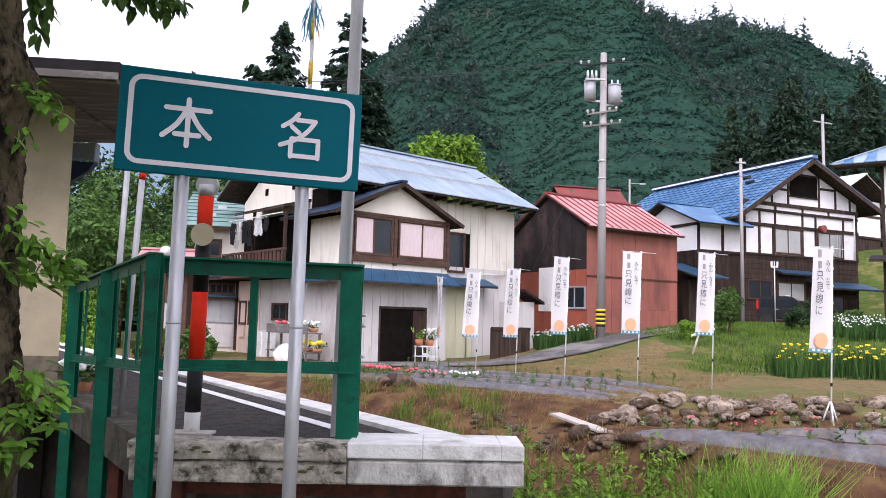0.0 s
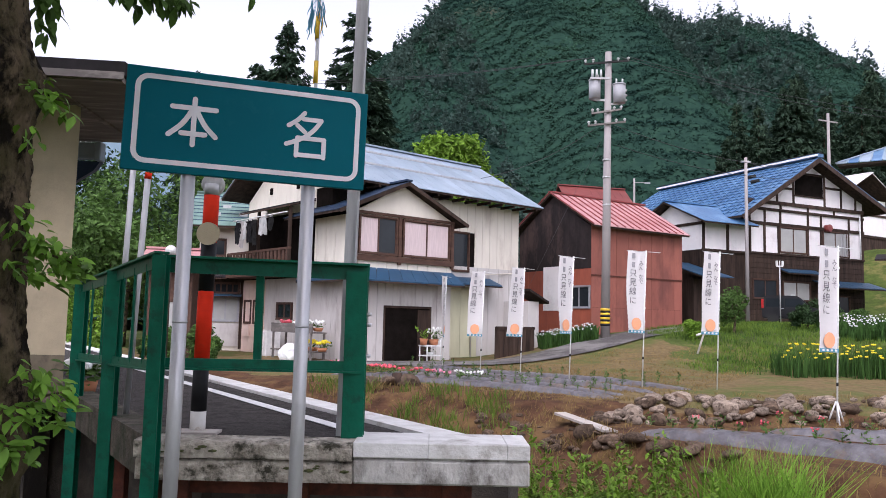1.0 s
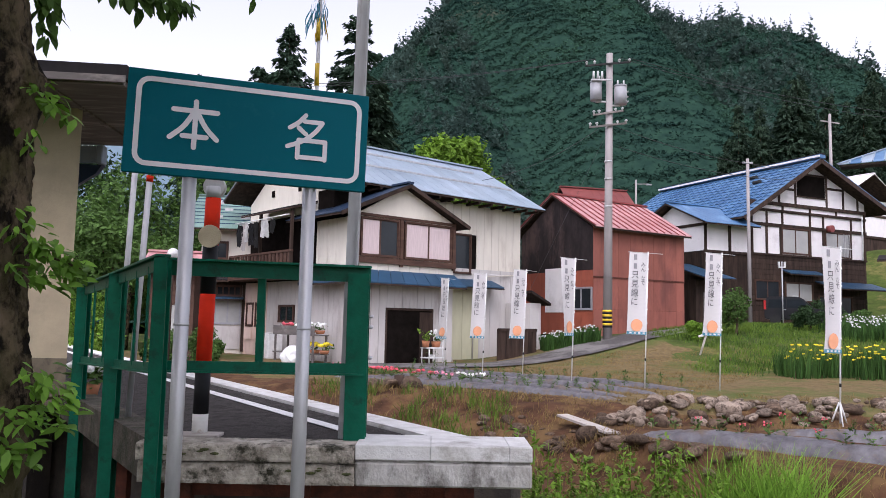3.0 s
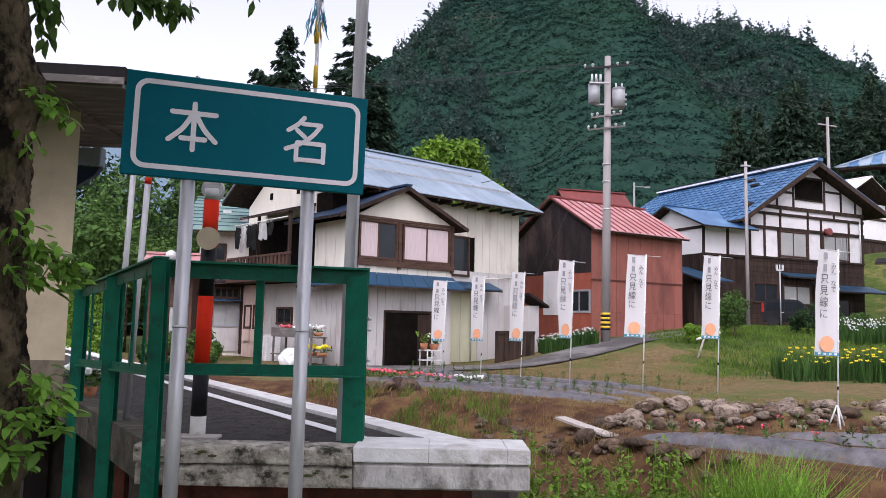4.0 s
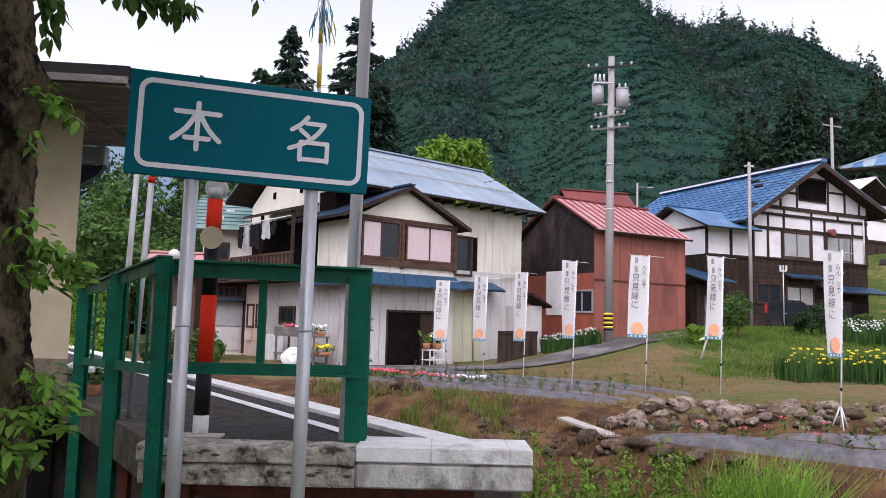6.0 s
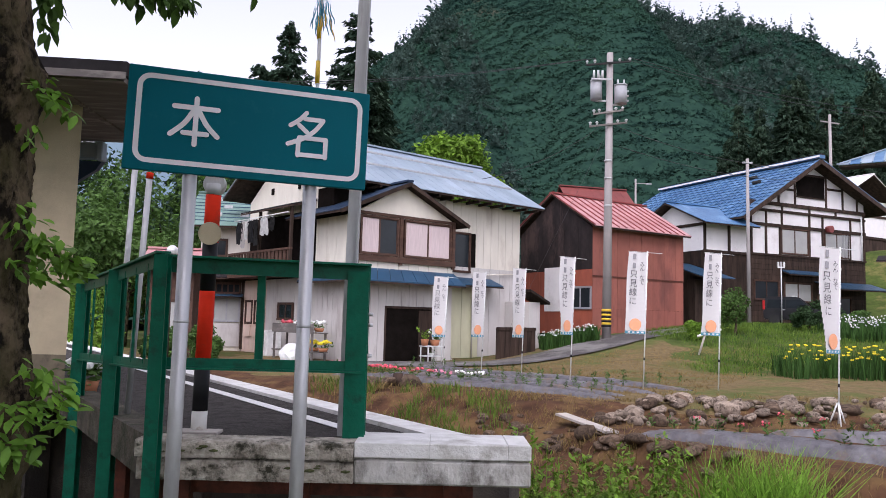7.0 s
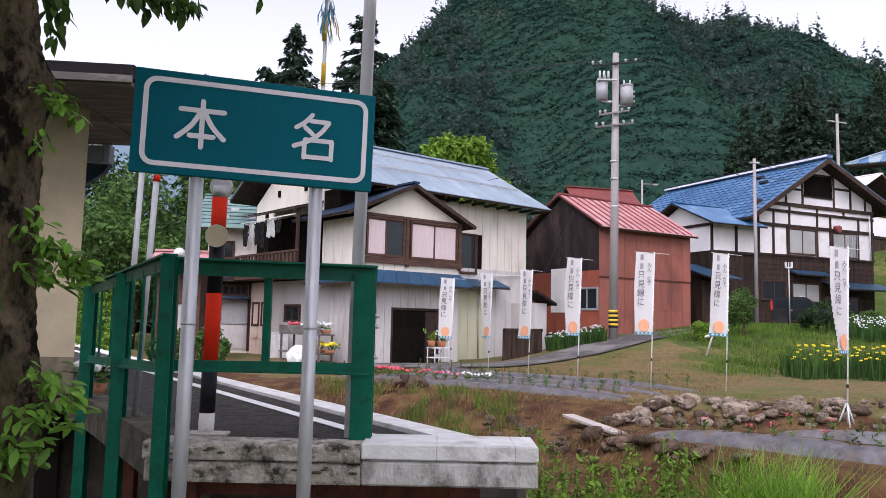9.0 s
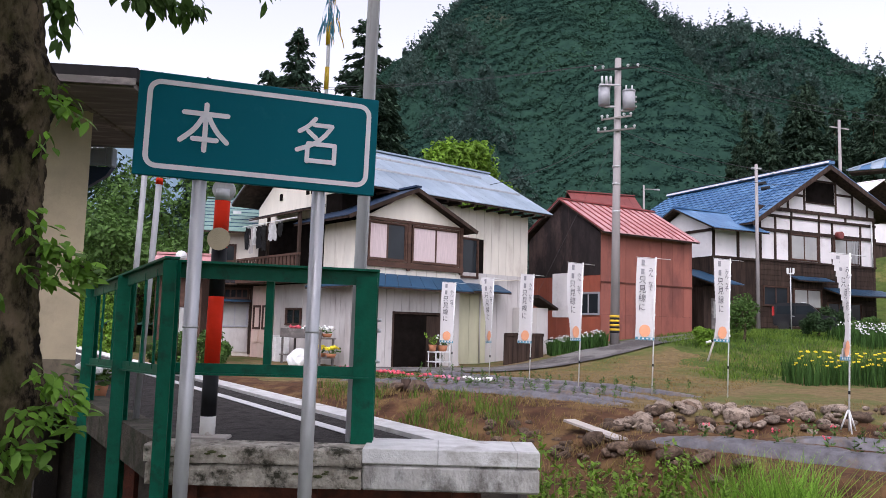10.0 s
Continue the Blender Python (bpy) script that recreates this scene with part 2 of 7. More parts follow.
    hill=mat("hill_undergrowth", (0.024, 0.055, 0.038), 0.95, (0.013, 0.031, 0.025), 0.5, bump=1.0, bump_scale=0.7, spec=0.0, spots=(0.10, 0.085, 0.06), spot_scale=0.02, spot_amount=0.02),
    hill_leaf=mat("hill_leaf", (0.033, 0.074, 0.048), 0.95, (0.015, 0.037, 0.031), 0.045, spec=0.0, island=0.28, translucent=0.2),
    hill_tree=mat("hill_tree_crown", (0.076, 0.118, 0.096), 0.95, (0.044, 0.075, 0.066), 0.05, spec=0.0, translucent=0.3, island=0.32),
    # haze is painted in: the blue belongs to the air between
    haze_blue_hill=mat("haze_blue_hill", (0.13, 0.19, 0.235), 0.95, (0.10, 0.155, 0.20), 0.01),
    bark=mat("cherry_bark", (0.135, 0.10, 0.066), 0.95, (0.04, 0.037, 0.015), 9, spec=0.1, bump=1.0, bump_scale=38, spots=(0.009, 0.007, 0.005), spot_scale=11, spot_amount=0.52, stretch=(1, 1, 0.6)),
    cloth=mat("banner_cloth", (0.80, 0.78, 0.78), 0.85, (0.74, 0.72, 0.72), 3, translucent=0.25),
    ink=mat("grey_ink", (0.12, 0.115, 0.125), 0.8),
    ink_pale=mat("pale_grey_ink", (0.36, 0.35, 0.37), 0.8),
    orange=mat("orange_print", (0.85, 0.42, 0.24), 0.8, (0.8, 0.36, 0.19), 9),
    teal_print=mat("blue_print", (0.10, 0.33, 0.45), 0.8),
    plastic_white=mat("white_plastic", (0.75, 0.75, 0.74), 0.4),
    car_paint=mat("black_car_paint", (0.006, 0.006, 0.008), 0.28, (0.012, 0.012, 0.014), 2, spec=0.3),
    tyre=mat("tyre_rubber", (0.02, 0.02, 0.02), 0.9),
    lamp_red=mat("red_lamp", (0.4, 0.02, 0.02), 0.2),
    flower_red=mat("red_petals", (0.55, 0.035, 0.05), 0.7, (0.6, 0.12, 0.16), 3, island=0.3),
    flower_white=mat("white_petals", (0.8, 0.8, 0.78), 0.7, island=0.1),
    flower_pink=mat("pink_petals", (0.7, 0.25, 0.35), 0.7, island=0.25),
    flower_yellow=mat("yellow_petals", (0.85, 0.68, 0.02), 0.7, island=0.15),
    blue_cloth=mat("blue_streamer", (0.20, 0.48, 0.62), 0.8, (0.12, 0.36, 0.50), 5, translucent=0.3),
    terracotta=mat("terracotta", (0.42, 0.17, 0.08), 0.85),
)


# ---- mesh helpers ----
def part(name, bm, material, parent=None, label=""):
    me = bpy.data.meshes.new(name)
    bm.to_mesh(me)
    bm.free()
    me.materials.append(material)
    ob = new(name, me)
    if parent:
        ob.parent = parent
    if label:
        ob["label"] = label
    return ob


def thing(name, m, label, category, group="", kind=""):
    ob = new(name)
    ob.empty_display_size = 0.2
    ob.matrix_world = m
    return tagged(ob, label, category, group, kind)


def box(x0, x1, y0, y1, z0, z1, bevel=0.0, bm=None):
    bm = bm or bmesh.new()
    r = bmesh.ops.create_cube(bm, size=1.0)
    vs = r["verts"]
    for v in vs:
        v.co = Vector(((x0 + x1) / 2 + v.co.x * (x1 - x0), (y0 + y1) / 2 + v.co.y * (y1 - y0), (z0 + z1) / 2 + v.co.z * (z1 - z0)))
    if bevel:
        es = {e for v in vs for e in v.link_edges}
        bmesh.ops.bevel(bm, geom=list(es), offset=bevel, segments=1, affect="EDGES")
    return bm


def tube(p0, p1, r0, r1=None, seg=12, bm=None):
    bm = bm or bmesh.new()
    p0, p1 = Vector(p0), Vector(p1)
    d = p1 - p0
    m = Matrix.Translation((p0 + p1) / 2) @ d.to_track_quat("Z", "Y").to_matrix().to_4x4()
    before = len(bm.faces)
    bmesh.ops.create_cone(bm, cap_ends=True, segments=seg, radius1=r0, radius2=r0 if r1 is None else r1, depth=d.length, matrix=m)
    bm.faces.ensure_lookup_table()
    for f in bm.faces[before:]:
        f.smooth = len(f.verts) == 4
    return bm


def beam(p0, p1, w, h, bm=None, bevel=0.0):
    """A squared bar from p0 to p1, w wide and h high."""
    bm = bm or bmesh.new()
    p0, p1 = Vector(p0), Vector(p1)
    d = p1 - p0
    ax = d.normalized()
    up = Vector((0, 0, 1)) if abs(ax.z) < 0.95 else Vector((0, 1, 0))
    sx = ax.cross(up).normalized()
    sz = sx.cross(ax).normalized()
    ring = []
    for p in (p0, p1):
        ring.append([bm.verts.new(p + sx * (a * w / 2) + sz * (b * h / 2)) for a, b in ((-1, -1), (1, -1), (1, 1), (-1, 1))])
    fs = [bm.faces.new(ring[0][::-1]), bm.faces.new(ring[1])]
    for i in range(4):
        fs.append(bm.faces.new((ring[0][i], ring[0][(i + 1) % 4], ring[1][(i + 1) % 4], ring[1][i])))
    bmesh.ops.recalc_face_normals(bm, faces=fs)
    return bm


def prism(pts, d, bm=None):
    """A flat outline pts pushed out by the vector d."""
    bm = bm or bmesh.new()
    d = Vector(d)
    a = [bm.verts.new(Vector(p)) for p in pts]
    b = [bm.verts.new(Vector(p) + d) for p in pts]
    fs = [bm.faces.new(a[::-1]), bm.faces.new(b)]
    for i in range(len(a)):
        j = (i + 1) % len(a)
        fs.append(bm.faces.new((a[i], a[j], b[j], b[i])))
    bmesh.ops.recalc_face_normals(bm, faces=fs)
    return bm


def sm(a, b, x):
    t = np.clip((x - a) / (b - a), 0.0, 1.0)
    return t * t * (3 - 2 * t)


def mesh_np(name, verts, faces, material, smooth=False):
    me = bpy.data.meshes.new(name)
    verts = np.asarray(verts, dtype=np.float32)
    faces = np.asarray(faces, dtype=np.int32)
    k = faces.shape[1]
    me.vertices.add(len(verts))
    me.vertices.foreach_set("co", verts.ravel())
    me.loops.add(faces.size)
    me.loops.foreach_set("vertex_index", faces.ravel())
    me.polygons.add(len(faces))
    me.polygons.foreach_set("loop_start", np.arange(0, faces.size, k, dtype=np.int32))
    me.polygons.foreach_set("use_smooth", np.full(len(faces), smooth))
    for m in material if isinstance(material, list) else [material]:
        me.materials.append(m)
    me.update(calc_edges=True)
    return me


# ---- ground ----
CREST = [(-40, 42), (-4.5, 18.2), (-1.6, 16.3), (1.05, 14.9), (2.05, 12.9), (2.8, 10.9), (4.9, 8.4), (9.0, 3.5), (14, -3)]


def crest_side(x, y):
    """Signed distance to the crest of the bank: positive towards the field."""
    best = np.full(np.shape(x), 1e9)
    sign = np.ones(np.shape(x))
    for (ax, ay), (bx, by) in zip(CREST, CREST[1:]):
        dx, dy = bx - ax, by - ay
        L2 = dx * dx + dy * dy
        t = np.clip(((x - ax) * dx + (y - ay) * dy) / L2, 0, 1)
        qx, qy = ax + t * dx, ay + t * dy
        d = np.hypot(x - qx, y - qy)
        c = (dx * (y - ay) - dy * (x - ax))
        near = d < best
        best = np.where(near, d, best)
        sign = np.where(near, np.where(c >= 0, 1.0, -1.0), sign)
    return best * sign


def ground_z(x, y):
    x, y = np.asarray(x, float), np.asarray(y, float)
    s = crest_side(x, y)
    top = -0.04 + 0.24 * sm(12.6, 13.7, y - 0.05 * x) - 0.08 * sm(14, 22, y) * (1 - sm(1, 5, x))
    top = top + sm(1.0, 8.5, x) * sm(22, 31, y) * 1.0 + sm(6.5, 15, x) * sm(22.5, 36, y) * 0.5 + sm(18, 34, x) * sm(44, 58, y) * 6.0
    low = -0.62 * sm(2.5, 5.0, y) - 0.6 * sm(-0.6, -2.2, x) * sm(2.8, 4.2, y) * sm(14, 9, y)
    wide = 0.75 + 1.9 * (1 - sm(0.5, 2.6, x))
    z = low + (top - low) * sm(-1.0, 0.05, s / wide)
    return z + 0.0


def fnoise(x, y, s, seed=0.0):
    return np.array([noise.noise(Vector((a * s + seed, b * s - seed, seed))) for a, b in zip(np.ravel(x), np.ravel(y))]).reshape(np.shape(x))


def build_ground():
    xs = np.concatenate([np.linspace(-1500, -60, 10)[:-1], np.linspace(-60, -12, 16)[:-1], np.linspace(-12, 14, 170)[:-1], np.linspace(14, 60, 40)[:-1], np.linspace(60, 1500, 10)])
    ys = np.concatenate([np.linspace(-600, -6, 8)[:-1], np.linspace(-6, 6, 24)[:-1], np.linspace(6, 30, 160)[:-1], np.linspace(30, 70, 40)[:-1], np.linspace(70, 2500, 12)])
    X, Y = np.meshgrid(xs, ys)
    Z = ground_z(X, Y)
    close = sm(60, 30, np.abs(X)) * sm(70, 40, Y) * sm(-5, 3, Y)
    s = crest_side(X, Y)
    rough = 0.03 + 0.06 * sm(-3, -0.2, s) * sm(0.6, 0.0, s)
    Z = Z + close * rough * (fnoise(X, Y, 1.1, 3.1) + 0.6 * fnoise(X, Y, 3.3, 7.7))
    nx, ny = len(xs), len(ys)
    i = np.arange(nx * ny).reshape(ny, nx)
    F = np.stack([i[:-1, :-1], i[:-1, 1:], i[1:, 1:], i[1:, :-1]], -1).reshape(-1, 4)
    me = mesh_np("ground", np.stack([X, Y, Z], -1).reshape(-1, 3), F, [M["earth"], M["lawn"], M["grass_ground"]], True)
    cx, cy = X.ravel()[F].mean(1), Y.ravel()[F].mean(1)
    jit = fnoise(cx, cy, 0.8, 11.0) * 0.9
    cs = crest_side(cx, cy)
    kind = np.zeros(len(F), np.int32)
    kind[(cs > 1.2 + jit) & (cy > 13.6 + jit * 0.5)] = 1
    kind[(cx > 8.2 + jit) & (cy > 23.2 + jit)] = 2
    kind[(np.abs(cx) > 15) | (cy > 32) | (cy < 5)] = 2
    me.polygons.foreach_set("material_index", kind)
    tagged(new("ground", me), "grassy and earthy ground of a valley floor with a garden terrace", "ground", kind="structure")


build_ground()


# ---- platform ----
PZ = 0.80
ALONG = Vector((-0.555, 0.832, 0))
ACROSS = Vector((0.832, 0.555, 0))


def rough_block(x0, x1, y0, y1, z0, z1, n, amp):
    """A weathered block: rounded section swept along x, with chipped and pitted faces."""
    sec = [(y1, z1)] + [(y1 + (y0 - y1) * k / 8, z1) for k in range(1, 8)] + [(y0 + 0.012, z1 - 0.003), (y0 + 0.003, z1 - 0.012)] + [(y0, z1 + (z0 - z1) * k / 7) for k in range(1, 7)] + [(y0 + 0.004, z0 + 0.003), (y1, z0)]
    bm = bmesh.new()
    rows = []
    for i in range(n + 1):
        x = x0 + (x1 - x0) * i / n
        row = []
        for y, z in sec:
            p = Vector((x, y, z))
            chip = max(0.0, noise.noise(p * 6.0) - 0.05) * 1.6 + 0.5 * abs(noise.noise(p * 17.0)) + 0.25 * noise.noise(p * 55.0)
            edge = 1.0 if (z > z1 - 0.03 and y < y0 + 0.05) else 0.35
            row.append(bm.verts.new((x, y + amp * chip * edge, z - amp * chip * edge * 0.8)))
        rows.append(row)
    for a, b in zip(rows, rows[1:]):
        for k in range(len(sec) - 1):
            bm.faces.new((a[k], a[k + 1], b[k + 1], b[k]))
    bm.faces.new(rows[0])
    bm.faces.new(rows[-1][::-1])
    bmesh.ops.recalc_face_normals(bm, faces=bm.faces[:])
    return bm


def build_platform():
    root = thing("platform", pose(0, 0, 0), "old station platform with asphalt top and stained concrete edge", "platform", kind="structure")
    L = 32.0
    a, b = Vector((-1.80, 4.90, 0)), Vector((0.25, 5.2, 0))
    c, d = b + ALONG * L, a + ALONG * L - ACROSS * 0.1
    part("fill", prism([(*p.xy, PZ - 0.24) for p in (Vector((-1.80, 5.05, 0)), Vector((0.0, 5.25, 0)), c, d)], (0, 0, 0.148)), M["concrete"], root)
    part("asphalt_top", prism([(*p.xy, PZ - 0.09) for p in (Vector((-1.84, 5.0, 0)), Vector((-0.05, 5.24, 0)), c - ACROSS * 0.142, d + ACROSS * 0.15)], (0, 0, 0.085)), M["asphalt"], root, "dark worn asphalt surface")
    # kerb stones along the track
    for i in range(10):
        p0 = b + ALONG * (i * 3.2 + 0.002) - ACROSS * 0.14
        p1 = b + ALONG * (i * 3.2 + 3.198) - ACROSS * 0.14
        o = (p0, p1, p1 + ACROSS * 0.24, p0 + ACROSS * 0.24)
        part("kerb_stone", prism([(*p.xy, PZ - 0.22) for p in o], (0, 0, 0.225)), M["white_concrete"], root)
    # painted line
    w0 = Vector((-0.43, 5.17, PZ + 0.001))
    for i in range(3):
        p0, p1 = w0 + ALONG * (i * 9.0), w0 + ALONG * (i * 9.0 + 8.99)
        part("painted_line", prism([p0, p1, p1 + ACROSS * 0.106, p0 + ACROSS * 0.106], (0, 0, 0.004)), M["line"], root)
    # left edge beam
    for i in range(12):
        p0, p1 = a + ALONG * (i * 2.0 + 0.1), a + ALONG * (i * 2.0 + 2.085)
        part("edge_beam", prism([(*p.xy, PZ - 0.26) for p in (p0, p1, p1 + ACROSS * 0.22, p0 + ACROSS * 0.22)], (0, 0, 0.275)), M["edge_concrete"], root)
    # end coping: crumbling part and painted part
    rnd = random.Random(4)
    bm = rough_block(-1.86, -0.515, 4.81, 5.06, PZ - 0.085, PZ + 0.022, 110, 0.022)
    part("crumbling_coping", bm, M["concrete"], root, "crumbling mossy concrete coping")
    bm = rough_block(-1.85, -0.515, 4.83, 5.06, PZ - 0.225, PZ - 0.09, 90, 0.012)
    part("end_wall", bm, M["concrete"], root)
    for x0, x1 in ((-0.512, -0.0475), (-0.0465, 0.4405), (0.4415, 0.585)):
        part("coping_block", box(x0, x1, 4.825, 5.27, PZ - 0.062, PZ + 0.03, 0.005), M["white_concrete"], root, "white painted coping")
    part("end_wall", box(-0.512, 0.585, 4.835, 5.1, PZ - 0.225, PZ - 0.078, 0.012), M["worn_concrete"], root)
    part("groove", box(-0.512, 0.575, 4.86, 5.1, PZ - 0.078, PZ - 0.062), M["worn_concrete"], root)
    for k in range(14):
        x = -0.95 + 0.42 * rnd.random() if k < 9 else -1.8 + 1.2 * rnd.random()
        part_r = 0.008 + 0.016 * rnd.random()
        bm = bmesh.new()
        bmesh.ops.create_icosphere(bm, subdivisions=1, radius=part_r, matrix=Matrix.Translation((x, 4.80 + 0.03 * rnd.random(), PZ - 0.01 - 0.05 * rnd.random() - (0.1 if rnd.random() < 0.25 else 0))) @ Matrix.Diagonal((1.6, 0.5, 0.5, 1)))
        part("moss_tuft", bm, M["moss"], root)
    # added wall: stops light from beyond reaching under the platform
    part("back_wall", prism([(-6.0, 9.5, -1.6), (-1.2, 7.2, -1.6), (0.6, 6.4, -1.6), (0.7, 6.6, -1.6), (-1.1, 7.4, -1.6), (-5.9, 9.7, -1.6)], (0, 0, PZ + 1.35)), M["pier"], root, "dark wall added under the platform to block light")
    part("cross_beam", box(-1.75, 0.25, 5.30, 5.42, PZ - 0.40, PZ - 0.245), M["rust"], root, "rust-brown steel beam")
    for x, y in ((-1.7, 5.3), (-0.9, 5.3), (0.1, 5.2), (-2.0, 5.6), (-2.6, 6.5)):
        part("support_post", box(x - 0.05, x + 0.05, y - 0.05, y + 0.05, -0.8, PZ - 0.24), M["rust"], root, "rust-brown steel support")


build_platform()


# ---- green railing ----
def hpost(x, y, z0, z1, w=0.12, d=0.12, t=0.014):
    a, b, c, e = x - w / 2, x + w / 2, y - d / 2, y + d / 2
    o = [(a, c), (b, c), (b, c + t), (x + t / 2, c + t), (x + t / 2, e - t), (b, e - t), (b, e), (a, e), (a, e - t), (x - t / 2, e - t), (x - t / 2, c + t), (a, c + t)]
    return prism([(p, q, z0) for p, q in o], (0, 0, z1 - z0))


def build_railing():
    root = thing("railing", pose(0, 0, 0), "dark green painted steel railing round the platform end", "railing")
    lx, ly = -1.72, 4.73
    part("corner_post", hpost(lx, ly, -0.6, 1.955, 0.082, 0.09), M["green_paint"], root)
    part("post", hpost(-0.545, 5.1, PZ + 0.0, 1.9, 0.14, 0.10), M["green_paint"], root)
    part("baluster", box(-1.195, -1.145, 5.0, 5.03, 1.30, 1.9), M["green_paint"], root)
    bm = beam((lx, 4.83, 1.905), (-0.47, 5.12, 1.895), 0.016, 0.10)
    beam((lx, 4.80, 1.955), (-0.47, 5.09, 1.945), 0.10, 0.014, bm=bm)
    part("top_rail", bm, M["green_paint"], root)
    bm = beam((lx, 4.87, 1.285), (-0.50, 5.09, 1.275), 0.014, 0.07)
    beam((lx, 4.85, 1.255), (-0.50, 5.07, 1.24), 0.06, 0.012, bm=bm)
    part("mid_rail", bm, M["green_paint"], root)
    a = Vector((lx, ly, 0))
    far = Vector((-3.34, 7.2, 0))
    for f, n in ((0.47, "post"), (1.0, "post")):
        p = a.lerp(far, f)
        part(n, hpost(p.x, p.y, -0.6, 1.955 - 0.09 * f, 0.10, 0.10), M["green_paint"], root)
    bm = beam((lx, ly, 1.93), (far.x, far.y, 1.82), 0.014, 0.09)
    beam((lx, ly, 1.972), (far.x, far.y, 1.862), 0.09, 0.014, bm=bm)
    part("top_rail", bm, M["green_paint"], root)
    bm = beam((lx, ly, 1.28), (far.x, far.y, 1.18), 0.014, 0.06)
    beam((lx, ly, 1.25), (far.x, far.y, 1.15), 0.06, 0.012, bm=bm)
    part("mid_rail", bm, M["green_paint"], root)
    for f in (0.12, 0.24, 0.36, 0.62, 0.80):
        p = a.lerp(far, f)
        part("baluster", box(p.x - 0.008, p.x + 0.008, p.y - 0.008, p.y + 0.008, 1.28 - 0.1 * f, 1.93 - 0.1 * f), M["green_paint"], root)
    for z in (1.62, 1.55, 1.35):
        part("bolt", tube((-0.47, 5.06, z), (-0.44, 5.06, z), 0.012, seg=6), M["steel"], root, "steel bolt")


build_railing()


# ---- station name sign ----
SIGN_TL, SIGN_TR = Vector((-1.632, 3.85, 2.876)), Vector((-0.425, 4.22, 2.852))


def stroke_mesh(lines, w, d, bm=None):
    """Round-ended strokes: each a list of (x, z) points, drawn proud of the plate."""
    bm = bm or bmesh.new()
    for pts in lines:
        P = [Vector((x, z)) for x, z in pts]
        fine = [P[0]]
        if len(P) > 2 and pts[0] != pts[-1]:
            for i in range(len(P) - 1):
                p0, p1, p2, p3 = P[max(i - 1, 0)], P[i], P[i + 1], P[min(i + 2, len(P) - 1)]
                for k in range(1, 7):
                    t = k / 6
                    fine.append(0.5 * (2 * p1 + (p2 - p0) * t + (2 * p0 - 5 * p1 + 4 * p2 - p3) * t * t + (3 * p1 - p0 - 3 * p2 + p3) * t ** 3))
        else:
            fine = P
        outline, back = [], []
        n = len(fine)
        closed = pts[0] == pts[-1] and n > 2
        for i, p in enumerate(fine):
            a = fine[i - 1] if i else (fine[-2] if closed else p)
            b = fine[i + 1] if i + 1 < n else (fine[1] if closed else p)
            t1, t2 = (p - a), (b - p)
            t1 = t1.normalized() if t1.length > 1e-6 else t2.normalized()
            t2 = t2.normalized() if t2.length > 1e-6 else t1
            t = (t1 + t2).normalized()
            nrm = Vector((-t.y, t.x)) * (w / 2 / max(0.5, t.dot(t1)))
            outline.append(p + nrm)
            back.append(p - nrm)
        if not closed:
            cap = []
            t = (fine[-1] - fine[-2]).normalized()
            nn = Vector((-t.y, t.x))
            cap = [fine[-1] + (nn * math.cos(q) + t * math.sin(q)) * w / 2 for q in (math.pi * k / 6 for k in range(1, 6))]
            t0 = (fine[0] - fine[1]).normalized()
            n0 = Vector((-t0.y, t0.x))
            cap0 = [fine[0] + (n0 * math.cos(q) + t0 * math.sin(q)) * w / 2 for q in (math.pi * k / 6 for k in range(1, 6))]
        d += 0.0005
        tv = [(bm.verts.new((a.x, -d, a.y)), bm.verts.new((b.x, -d, b.y))) for a, b in zip(outline, back)]
        lo = [(bm.verts.new((a.x, 0, a.y)), bm.verts.new((b.x, 0, b.y))) for a, b in zip(outline, back)]
        for i in range(n - 1):
            bm.faces.new((tv[i][0], tv[i][1], tv[i + 1][1], tv[i + 1][0]))
            bm.faces.new((tv[i][0], tv[i + 1][0], lo[i + 1][0], lo[i][0]))
            bm.faces.new((tv[i + 1][1], tv[i][1], lo[i][1], lo[i + 1][1]))
        if not closed:
            bm.faces.new([tv[-1][0]] + [bm.verts.new((q.x, -d, q.y)) for q in cap] + [tv[-1][1]])
            bm.faces.new([tv[0][1]] + [bm.verts.new((q.x, -d, q.y)) for q in cap0] + [tv[0][0]])
    bmesh.ops.recalc_face_normals(bm, faces=bm.faces[:])
    return bm


